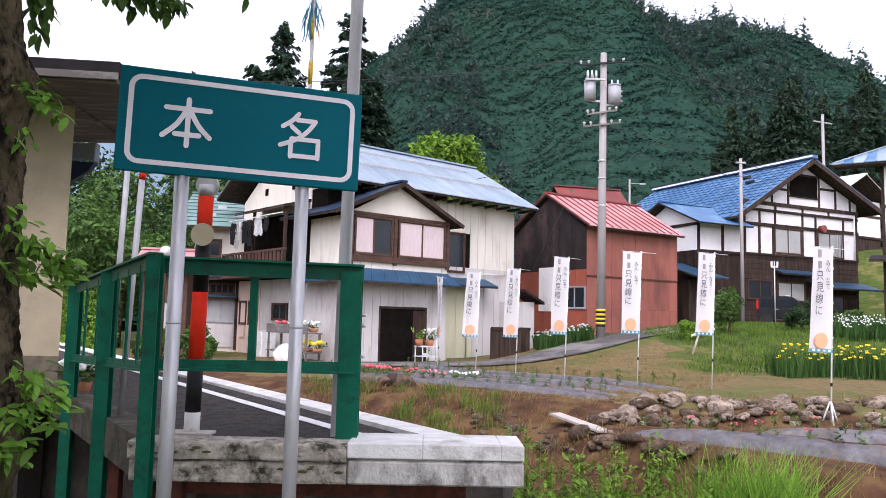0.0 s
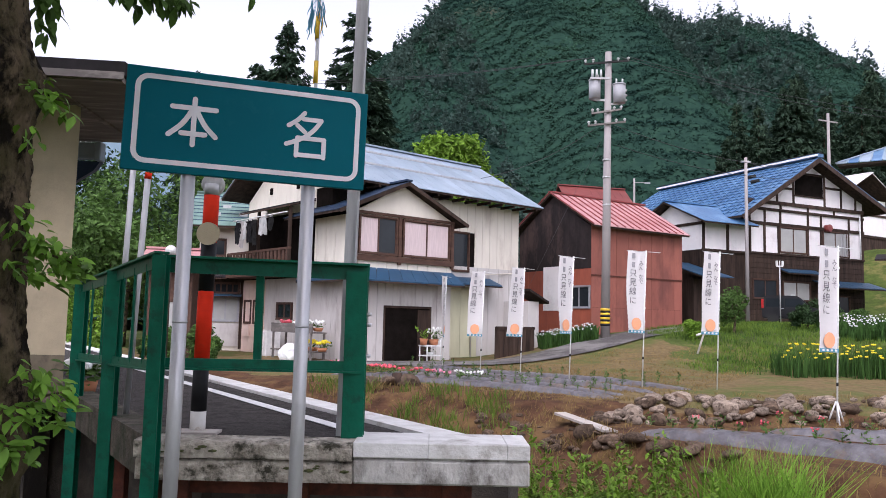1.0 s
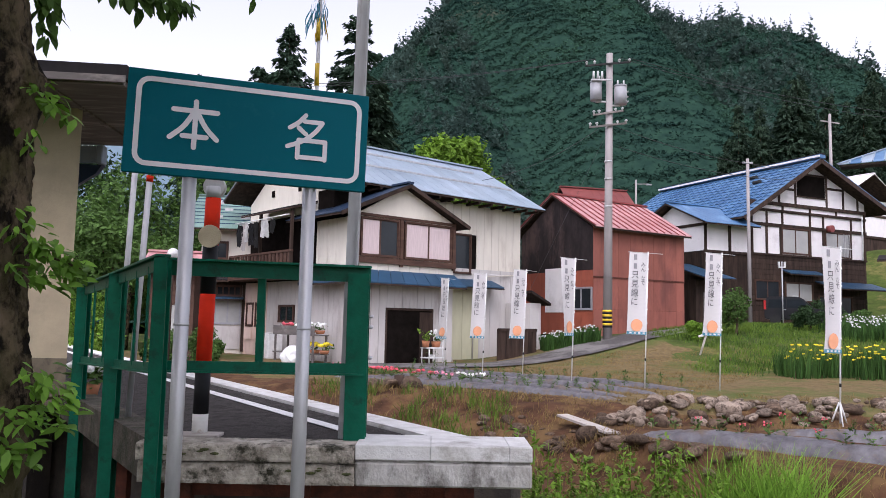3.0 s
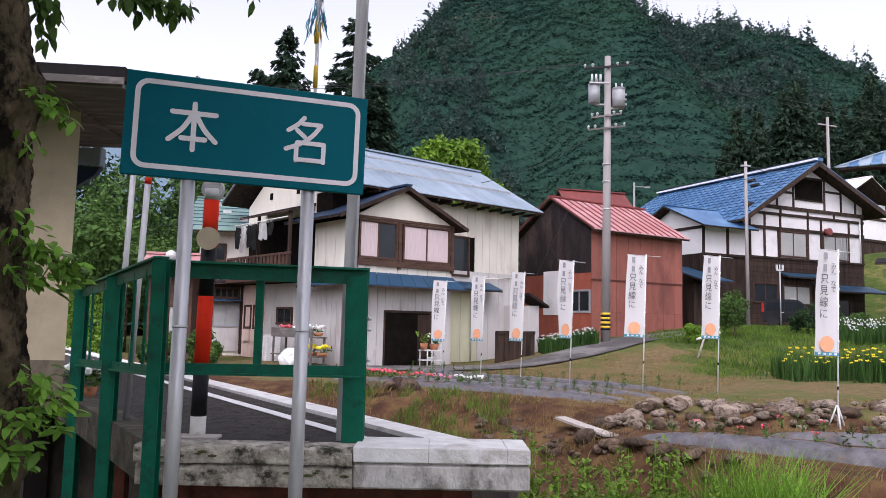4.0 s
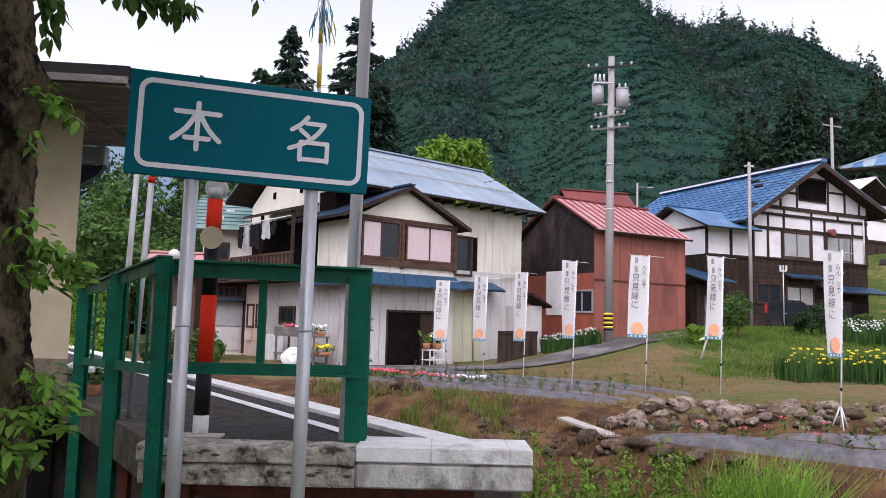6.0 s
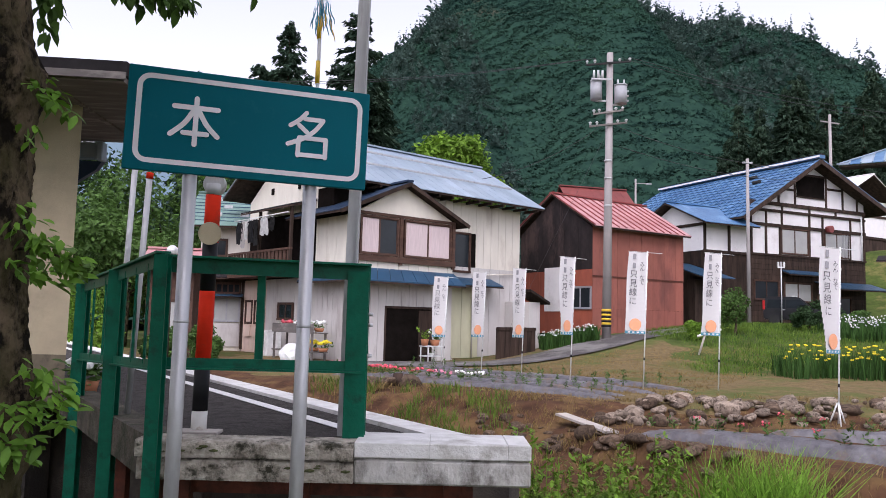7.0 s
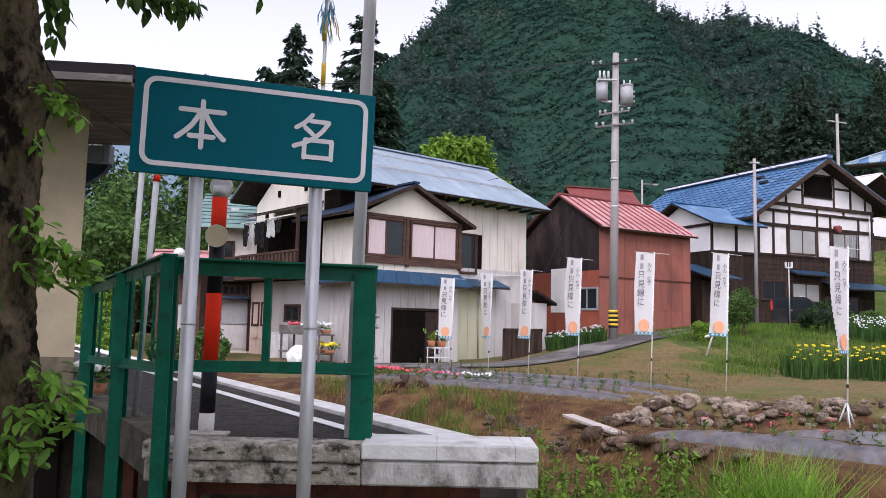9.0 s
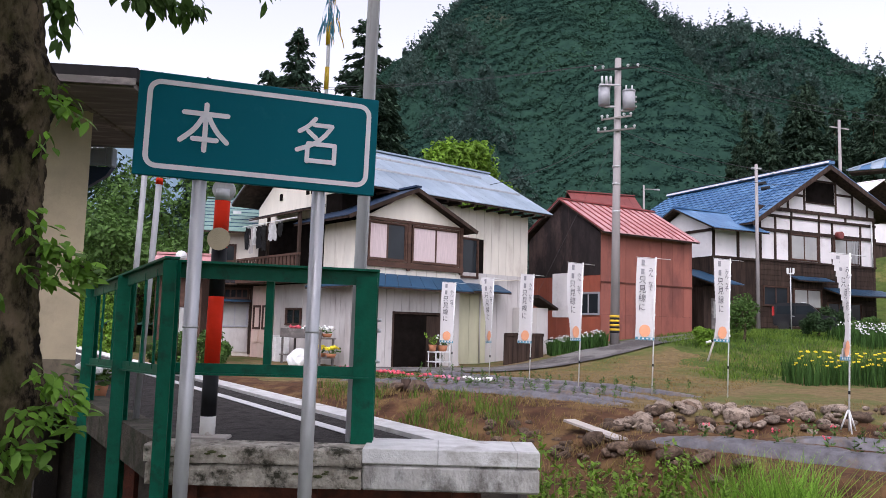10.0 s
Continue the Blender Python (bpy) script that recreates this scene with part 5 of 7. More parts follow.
def build_cedars():
    rnd = random.Random(8)
    a, b, c = make_cedar(24, 6.0, 1), make_cedar(22, 5.2, 2), make_cedar(18, 5.2, 3)
    a.matrix_world = pose(-12.6, 60, 1.0, 0, 0, 30)
    a.scale = b.scale = c.scale = (0.78, 0.78, 1.0)
    b.matrix_world = pose(-15.2, 66, 1.0, 0, 0, 80)
    c.matrix_world = pose(-8.9, 64, 1.0, 0, 0, 10)
    kinds = (a, b, c)
    spots = [(-6.9, 59, 25.0), (-5.2, 60, 20), (-8.7, 61, 21.5), (-14.9, 60, 21.0), (-16.9, 63, 18), (-5.6, 63, 19), (-9.6, 57, 18), (-13.4, 64, 17.5), (-4.8, 60, 15), (-3.7, 66, 14), (-21.5, 66, 22), (-24, 70, 14)]
    for i in range(34):
        y = 92 + rnd.uniform(-6, 12)
        f = i / 33
        x = (0.362 + 0.24 * f) * y
        tall = float(np.interp(f, (0, 0.14, 0.28, 0.46, 0.56, 0.72, 0.9, 1.0), (0.20, 0.315, 0.29, 0.34, 0.305, 0.325, 0.355, 0.34)))
        g = float(hill_at(np.array([x]), np.array([y]))[0])
        spots.append((x, y, max(7.0, 1.6 + tall * y - g - rnd.choice((0, 0, 2, 4, 7)))))
    spots += [(42 + 3 * i, 82 + rnd.uniform(-3, 3), 8 + rnd.uniform(-2, 2)) for i in range(5)]
    spots += [(28.0, 88, 11.0), (31.5, 86, 9.0), (26.0, 92, 8.0), (33.2, 90, 14.0), (22.0, 70, 6.0)]
    for x, y, h in spots:
        src = rnd.choice(kinds)
        k = h / {a: 24, b: 22, c: 18}[src]
        g = float(hill_at(np.array([x]), np.array([y]))[0]) if y > 66 else 1.0
        o = copy_thing(src, pose(x, y, g - 0.3, 0, 0, rnd.uniform(0, 360)))
        wide = rnd.uniform(0.62, 0.8) if x > 15 else rnd.uniform(0.72, 0.95)
        o.scale = (k * wide, k * wide, k)


build_cedars()


def leaf_cloud(name, lobes, n, size, material, seed, flat=0.0):
    """A crown of many small leaves gathered in lobes (x, y, z, rx, ry, rz), with gaps."""
    rng = np.random.default_rng(seed)
    L = np.array(lobes, float)
    w = (L[:, 3] * L[:, 4] * L[:, 5]) ** 0.66
    idx = rng.choice(len(L), n, p=w / w.sum())
    d = rng.normal(size=(n, 3))
    d /= np.linalg.norm(d, axis=1)[:, None]
    rad = rng.uniform(0.35, 1.0, n) ** 0.45
    rag = 1 + 0.22 * np.sin(d[:, 0] * 7 + idx) * np.sin(d[:, 2] * 9 + 2 * idx) + 0.15 * np.sin(d[:, 1] * 15 + idx)
    C = L[idx, :3] + d * L[idx, 3:6] * (rad * rag)[:, None]
    nrm = d + rng.normal(size=(n, 3)) * 0.7 + np.array([0, 0, 0.5])
    nrm /= np.linalg.norm(nrm, axis=1)[:, None]
    t = np.cross(nrm, rng.normal(size=(n, 3)))
    t /= np.linalg.norm(t, axis=1)[:, None]
    b = np.cross(nrm, t)
    s = size * rng.uniform(0.6, 1.3, n)[:, None]
    V = np.stack([C - t * s * 0.55, C - b * s * 0.3 + nrm * s * 0.05, C + t * s * 0.55 - nrm * s * 0.12, C + b * s * 0.3 + nrm * s * 0.05], 1).reshape(-1, 3)
    return mesh_np(name, V, np.arange(len(V)).reshape(-1, 4), material)


def build_trees():
    rnd = random.Random(12)

    def broad(name, label, x, y, z, trunk_h, lobes, n, size, material, seed, cat="tree", group=""):
        root = thing(name, pose(x, y, z), label, cat, group)
        if trunk_h:
            part("trunk", tube((0, 0, -0.3), (0.1, 0, trunk_h), 0.05 * trunk_h + 0.03, 0.03 * trunk_h + 0.02, 10), M["bark"], root)
            for l in lobes[:5]:
                part("limb", tube((0.1, 0, trunk_h * 0.8), (l[0], l[1], l[2]), 0.018 * trunk_h + 0.01, 0.01, 6), M["bark"], root)
        crown = new("crown", leaf_cloud("crown", lobes, n, size, material, seed))
        crown.parent = root
        return root

    def lobes(cx, cz, rx, rz, k, seed):
        r = random.Random(seed)
        out = []
        for i in range(k):
            a, f = r.uniform(0, 6.28), r.uniform(-0.9, 0.95)
            q = math.sqrt(max(0.05, 1 - f * f)) * r.uniform(0.55, 0.85)
            s = r.uniform(0.26, 0.42)
            out.append((cx + rx * q * math.cos(a), rx * q * math.sin(a), cz + rz * f * 0.75, rx * s, rx * s, rz * s))
        out.append((cx, 0, cz, rx * 0.62, rx * 0.62, rz * 0.62))
        return out

    broad("lime_green_tree", "bright yellow-green broadleaf tree behind the cream house", 0.75, 48, 1.0, 7.0, lobes(0, 8.9, 3.25, 3.2, 18, 3), 12000, 0.34, M["leaf_bright"], 21)
    # the last four are unseen, added left of and behind the camera for shade
    for i, (x, y, h, r, k) in enumerate([(-13.5, 33, 6.0, 3.2, "leaf_mid"), (-17.5, 38, 7.0, 4.0, "leaf_mid"), (-21, 36, 7.5, 4.2, "leaf_dark"), (-16, 46, 11.0, 5.0, "leaf_mid"), (-24, 50, 13, 6.0, "leaf_dark"), (-12.5, 52, 11, 4.5, "leaf_dark"), (-19.5, 28, 4.6, 2.6, "leaf_mid"), (-14.4, 26, 3.2, 1.7, "leaf_mid"), (-6.5, -1.5, 8.5, 2.6, "leaf_dark"), (-7.2, 2.6, 8.0, 2.4, "leaf_dark"), (-3.0, -5.5, 8.0, 3.0, "leaf_dark"), (-8.0, -5.0, 9.0, 3.0, "leaf_dark")]):
        broad("broadleaf_tree", "green broadleaf tree beyond the platform, or added out of view for shade", x, y, 0.0, h * 0.5, lobes(0, h * 0.62, r, h * 0.42, 13, 30 + i), 6500, 0.13 + 0.035 * r, M[k], 40 + i, group="trees beyond the platform")
    for i, (x, y, h, r, k) in enumerate([(11.3, 29.5, 1.95, 0.72, "leaf_mid"), (14.6, 30.5, 0.95, 0.65, "leaf_dark"), (-6.4, 21.0, 1.2, 0.5, "leaf_mid"), (-7.3, 20.5, 1.2, 0.7, "leaf_mid"), (-8.6, 19.5, 1.7, 0.75, "leaf_bright"), (-9.6, 21.0, 2.3, 0.9, "leaf_bright"), (-11.2, 19.5, 1.5, 1.0, "leaf_mid"), (18.2, 36.4, 1.3, 0.8, "leaf_dark"), (16.9, 31.2, 0.8, 0.75, "leaf_mid"), (9.6, 28.6, 0.7, 0.5, "leaf_bright")]):
        g = float(ground_z(x, y))
        broad("shrub", "rounded leafy garden shrub", x, y, g, 0.35 * h, lobes(0, h * 0.52, r, h * 0.5, 9, 60 + i), 2600, 0.10, M[k], 70 + i, "shrub", "garden shrubs")


build_trees()


# ---- poles and wires ----
def cable(name, p0, p1, sag, r, parent=None):
    bm = bmesh.new()
    p0, p1 = Vector(p0), Vector(p1)
    n = 10
    q = [p0.lerp(p1, i / n) - Vector((0, 0, sag * 4 * (i / n) * (1 - i / n))) for i in range(n + 1)]
    rings = [[bm.verts.new(c + Vector((0, r * math.cos(t), r * math.sin(t)))) for t in (0, 1.57, 3.14, 4.71)] for c in q]
    for a, b in zip(rings, rings[1:]):
        for k in range(4):
            bm.faces.new((a[k], a[(k + 1) % 4], b[(k + 1) % 4], b[k]))
    return part(name, bm, M["wire"], parent)


def build_utility_pole():
    root = thing("utility_pole", pose(6.50, 30.0, 1.0), "grey concrete utility pole with two transformers and cross arms", "utility pole")
    part("shaft", tube((0, 0, -0.3), (0.10, 0, 11.45), 0.185, 0.125, 18), M["pole"], root)
    for k in range(8):
        z0 = 0.48 + k * 0.085
        part("stripe", tube((0.0, 0, z0), (0.0, 0, z0 + 0.083), 0.19, seg=18), M["yellow_paint" if k % 2 else "black_paint"], root, "yellow and black warning sleeve")
    for z, w, x in ((10.95, 0.9, 0.0), (8.95, 0.6, 0.0), (8.45, 0.75, 0.0)):
        part("cross_arm", beam((-w, -0.18, z - 0.08), (w, -0.18, z + 0.12), 0.07, 0.07), M["tyre" if z > 10 else "soffit"], root)
        for s in (-0.95, -0.6, 0.5, 0.95):
            bm = tube((s * w, -0.18, z + 0.08 * s + 0.04), (s * w, -0.18, z + 0.08 * s + 0.19), 0.04, 0.025, 8)
            tube((s * w, -0.18, z + 0.08 * s + 0.12), (s * w, -0.18, z + 0.08 * s + 0.16), 0.06, seg=8, bm=bm)
            part("insulator", bm, M["insulator"], root, "white porcelain insulator")
    for x, z, r in ((-0.46, 9.5, 0.23), (0.52, 9.35, 0.25)):
        can = part("transformer", tube((x, -0.05, z), (x, -0.05, z + 0.72), r, seg=18), M["grey_can"], root, "grey cylindrical transformer")
        part("lid", tube((x, -0.05, z + 0.72), (x, -0.05, z + 0.78), r * 1.06, seg=18), M["grey_can"], can)
        for i in range(3):
            part("fin", box(x + r * (0.5 if x > 0 else -0.9), x + r * (1.25 if x > 0 else -0.5) * 1.0, -0.1, 0.0, z + 0.1 + 0.2 * i, z + 0.16 + 0.2 * i), M["grey_can"], can)
        for s in (-0.12, 0.12):
            part("bushing", tube((x + s, -0.1, z + 0.78), (x + s, -0.1, z + 0.98), 0.04, 0.03, 8), M["insulator"], can)
        part("bracket", box(min(x, 0), max(x, 0), -0.04, 0.04, z - 0.06, z), M["steel_dull"], root)
    for i in range(3):
        part("fuse_switch", tube((-0.6 + 0.17 * i, -0.3, 10.3), (-0.6 + 0.17 * i, -0.3, 10.62), 0.055, 0.04, 8), M["insulator"], root, "white fuse cut-out")
    part("switch_bar", box(-0.7, 0.1, -0.34, -0.26, 10.24, 10.3), M["steel_dull"], root)
    for z in (7.0, 6.3, 5.2):
        part("band", tube((0.04, 0, z), (0.04, 0, z + 0.07), 0.165, seg=16), M["steel_dull"], root)
    for i, (a, b, sag) in enumerate([((-0.9, -0.2, 11.1), (-20, 8, 12.5), 0.5), ((-0.5, -0.2, 11.15), (-20, 9, 12.6), 0.5), ((0.9, -0.2, 11.2), (24, 12, 12.5), 0.6), ((0.5, -0.2, 11.2), (24, 13, 12.4), 0.6),
                                     ((0.3, -0.2, 8.4), (10.3, 6.0, 8.2), 0.35), ((-0.4, -0.2, 8.3), (-5.0, -1.0, 6.0), 0.3), ((0.4, -0.2, 7.6), (10.3, 6.0, 7.6), 0.3)]):
        cable("wire", a, b, sag, 0.012, root)
    cable("guy_wire", (-0.1, 0, 8.0), (-3.6, 1.5, 0.4), 0.0, 0.012, root)

    for name, x, y, h, r, lab in (("slim_pole", 15.3, 38.0, 9.15, 0.10, "slim grey pole in front of the white house"), ("distribution_pole", 30.8, 60.0, 17.8, 0.14, "far concrete pole with a cross arm"), ("lamp_pole", 14.0, 55.0, 11.2, 0.09, "thin lamp pole with a short arm")):
        g = float(ground_z(x, y))
        o = thing(name, pose(x, y, g), lab, "pole")
        h = h - g + 0.9
        part("shaft", tube((0, 0, -0.3), (0, 0, h), r, r * 0.75, 12), M["pole"], o)
        if name == "distribution_pole":
            part("cross_arm", beam((-0.75, 0, h - 0.55), (0.75, 0, h - 0.75), 0.09, 0.09), M["pole"], o)
        if name == "lamp_pole":
            part("arm", beam((0, 0, h - 0.3), (0.9, 0, h - 0.3), 0.05, 0.05), M["pole"], o)
            part("lamp", box(0.75, 1.15, -0.08, 0.08, h - 0.38, h - 0.28), M["grey_can"], o)
        if name == "slim_pole":
            part("bracket", box(-0.25, 0.25, -0.04, 0.04, h - 0.25, h - 0.17), M["steel_dull"], o)
            cable("wire", (0, 0, h - 0.2), (3.8, 3.6, h + 0.4), 0.2, 0.012, o)


build_utility_pole()


# ---- cherry tree by the camera ----
def leaf_sprays(name, sprays, size, material, seed, droop=0.5):
    """Twigs with alternate pointed leaves; sprays: (start, end, leaves)."""
    rng = random.Random(seed)
    V, F = [], []
    for p0, p1, n in sprays:
        p0, p1 = Vector(p0), Vector(p1)
        ax = (p1 - p0).normalized()
        for i in range(n):
            f = (i + rng.random()) / n
            base = p0.lerp(p1, f) + Vector((rng.uniform(-1, 1), rng.uniform(-1, 1), rng.uniform(-1, 1))) * 0.035
            d = (ax * 0.6 + Vector((rng.uniform(-1, 1), rng.uniform(-1, 1), rng.uniform(-0.8, 0.5) - droop))).normalized()
            up = Vector((rng.uniform(-0.5, 0.5), rng.uniform(-0.9, 0.3), 1)).normalized()
            sd = d.cross(up).normalized()
            nn = sd.cross(d).normalized()
            s = size * rng.uniform(0.65, 1.2)
            k = len(V)
            V += [base, base + d * s * 0.35 + sd * s * 0.21 + nn * s * 0.05, base + d * s * 0.7 + sd * s * 0.16 + nn * s * 0.02, base + d * s - nn * s * 0.08,
                  base + d * s * 0.7 - sd * s * 0.16 + nn * s * 0.02, base + d * s * 0.35 - sd * s * 0.21 + nn * s * 0.05, base + d * s * 0.4, base + d * s * 0.72]
            F += [(k, k + 1, k + 6), (k + 1, k + 2, k + 7), (k + 1, k + 7, k + 6), (k + 2, k + 3, k + 7), (k + 3, k + 4, k + 7), (k + 4, k + 5, k + 6), (k + 4, k + 6, k + 7), (k + 5, k, k + 6)]
    return mesh_np(name, [tuple(v) for v in V], F, material, True)


def build_cherry():
    root = thing("cherry_tree", pose(0, 0, 0), "rough-barked cherry tree with fresh green leaf sprays", "tree")
    path = [(-0.15, -1.50, 0.155), (0.6, -1.515, 0.142), (1.0, -1.515, 0.140), (1.32, -1.505, 0.148), (1.6, -1.535, 0.135), (1.89, -1.545, 0.135), (2.1, -1.555, 0.132), (2.25, -1.56, 0.138), (2.34, -1.545, 0.148), (2.43, -1.55, 0.150), (2.55, -1.585, 0.135), (2.7, -1.60, 0.128), (3.2, -1.66, 0.115), (4.2, -1.72, 0.09)]
    zs = np.linspace(-0.15, 4.2, 330)
    cx = np.interp(zs, [p[0] for p in path], [p[1] for p in path])
    cr = np.interp(zs, [p[0] for p in path], [p[2] for p in path])
    n = 84
    V = []
    cx = cx - 0.03
    for z, x, r in zip(zs, cx, cr):
        for k in range(n):
            a = 2 * math.pi * k / n
            q = Vector((math.cos(a) * 2.2, math.sin(a) * 2.2, z * 3.0))
            rr = r * (1 + 0.07 * noise.noise(q) + 0.05 * noise.noise(q * 3.1) + 0.14 * abs(noise.noise(Vector((math.cos(a) * 7, math.sin(a) * 7, z * 6)))) + 0.16 * abs(noise.noise(Vector((math.cos(a) * 11, math.sin(a) * 11, z * 17)))) - 0.05)
            V.append((x + math.cos(a) * rr, 2.62 + math.sin(a) * rr, z))
    F = [(i * n + k, i * n + (k + 1) % n, (i + 1) * n + (k + 1) % n, (i + 1) * n + k) for i in range(len(zs) - 1) for k in range(n)]
    o = new("trunk", mesh_np("trunk", V, F, M["bark"], True))
    o.parent = root
    limbs = [((-1.62, 2.62, 3.3), (-1.55, 3.1, 3.55), (-1.1, 3.4, 3.45), (-0.6, 3.5, 3.25)), ((-1.55, 2.6, 2.42), (-1.42, 2.56, 2.38), (-1.35, 2.54, 2.33), (-1.25, 2.5, 2.28)),
             ((-1.5, 2.6, 1.80), (-1.38, 2.55, 1.80), (-1.28, 2.52, 1.78), (-1.16, 2.5, 1.74)), ((-1.45, 2.6, 1.25), (-1.32, 2.5, 1.30), (-1.24, 2.47, 1.33), (-1.15, 2.45, 1.35)), ((-1.65, 2.62, 3.4), (-1.75, 2.9, 3.3), (-1.68, 3.0, 3.05), (-1.62, 3.0, 2.9))]
    for i, l in enumerate(limbs):
        bm = bmesh.new()
        r = 0.03 if i == 0 else 0.008
        for a, b in zip(l, l[1:]):
            tube(a, b, r, r * 0.7, 8, bm=bm)
            r *= 0.7
        part("limb", bm, M["bark"], root)
    sprays = [((-1.39, 2.53, 2.36), (-1.27, 2.5, 2.27), 26), ((-1.40, 2.53, 2.22), (-1.36, 2.5, 2.16), 6),
              ((-1.40, 2.53, 1.93), (-1.34, 2.5, 1.86), 14), ((-1.36, 2.53, 1.84), (-1.18, 2.5, 1.74), 46), ((-1.40, 2.50, 1.76), (-1.22, 2.46, 1.70), 30), ((-1.50, 2.42, 1.66), (-1.44, 2.42, 1.62), 5),
              ((-1.34, 2.5, 1.41), (-1.16, 2.45, 1.33), 40), ((-1.38, 2.5, 1.27), (-1.17, 2.45, 1.27), 34), ((-1.42, 2.48, 1.18), (-1.26, 2.45, 1.16), 26), ((-1.48, 2.42, 1.20), (-1.38, 2.42, 1.12), 14)]
    o = new("leaves", leaf_sprays("leaves", [(p, q, int(n * 1.6)) for p, q, n in sprays], 0.062, M["leaf"], 3, 0.25))
    o.parent = root
    o["kind"] = "stuff"
    top = [((-1.72, 3.0, 3.05), (-1.60, 3.0, 2.80), 46), ((-1.66, 3.0, 2.78), (-1.60, 2.98, 2.70), 8), ((-1.75, 3.0, 3.0), (-1.85, 3.0, 2.85), 16),
           ((-1.50, 3.2, 3.06), (-1.34, 3.2, 2.95), 40), ((-1.36, 3.2, 3.04), (-1.18, 3.2, 2.92), 46), ((-1.22, 3.2, 3.02), (-1.10, 3.2, 2.96), 14), ((-0.86, 3.2, 3.05), (-0.82, 3.2, 2.99), 5),
           ((-2.3, 3.2, 3.6), (-0.6, 3.4, 3.35), 320), ((-2.2, 2.4, 3.9), (-0.9, 2.6, 3.7), 260), ((-2.4, 1.6, 3.6), (-1.2, 1.8, 3.6), 220), ((-2.6, 2.6, 4.3), (-1.0, 3.2, 4.2), 300), ((-2.3, 3.6, 3.9), (-1.2, 4.0, 3.8), 200)]
    # crown lobes overhead, kept out of view and added to shade the near things
    rnd = random.Random(77)
    lob = []
    for _ in range(60):
        x, y = rnd.uniform(-6.5, 1.2), rnd.uniform(-3.5, 4.3)
        lob.append((x, y, max(3.9, 2.75 + 0.45 * max(y, 0) + 0.6) + rnd.uniform(0.2, 2.6), rnd.uniform(0.6, 1.1), rnd.uniform(0.6, 1.1), rnd.uniform(0.35, 0.6)))
    o = new("crown", leaf_cloud("crown", lob, 26000, 0.13, M["leaf_mid"], 19))
    o.parent = root
    o["kind"] = "stuff"
    for k in range(9):
        l = lob[k * 6]
        part("limb", tube((-1.68, 2.62, 3.6), (l[0], l[1], l[2]), 0.05, 0.012, 8), M["bark"], root)
    o = new("leaves", leaf_sprays("leaves", top, 0.085, M["leaf_mid"], 4, 0.9))
    o.parent = root
    o["kind"] = "stuff"


build_cherry()


# ---- lane, garden rows, stones ----
def build_lane():
    mid = [(-12, 21.5), (-4, 24.0), (0.3, 25.4), (3.0, 26.7), (5.5, 28.4), (8.2, 30.6), (11.3, 33.6), (13.3, 37.5), (13.8, 46)]
    half = 1.15
    P = []
    for i in range(len(mid) - 1):
        for k in range(12):
            P.append(Vector(mid[i]).lerp(Vector(mid[i + 1]), k / 12))
    Q = [sum((P[min(max(i + j, 0), len(P) - 1)] for j in range(-5, 6)), Vector((0, 0))) / 11 for i in range(len(P))]
    V, F = [], []
    m = 6
    for i, p in enumerate(Q):
        t = (Q[min(i + 1, len(Q) - 1)] - Q[max(i - 1, 0)]).normalized()
        nrm = Vector((-t.y, t.x))
        for k in range(m + 1):
            q = p + nrm * (half * (2 * k / m - 1) + 0.08 * noise.noise(Vector((p.x, p.y, k))))
            V.append((q.x, q.y, float(ground_z(q.x, q.y)) + 0.05))
    for i in range(len(Q) - 1):
        for k in range(m):
            a = i * (m + 1) + k
            F.append((a, a + 1, a + m + 2, a + m + 1))
    tagged(new("lane", mesh_np("lane", V, F, M["lane"], True)), "narrow grey asphalt lane climbing past the houses", "lane", kind="structure")


build_lane()


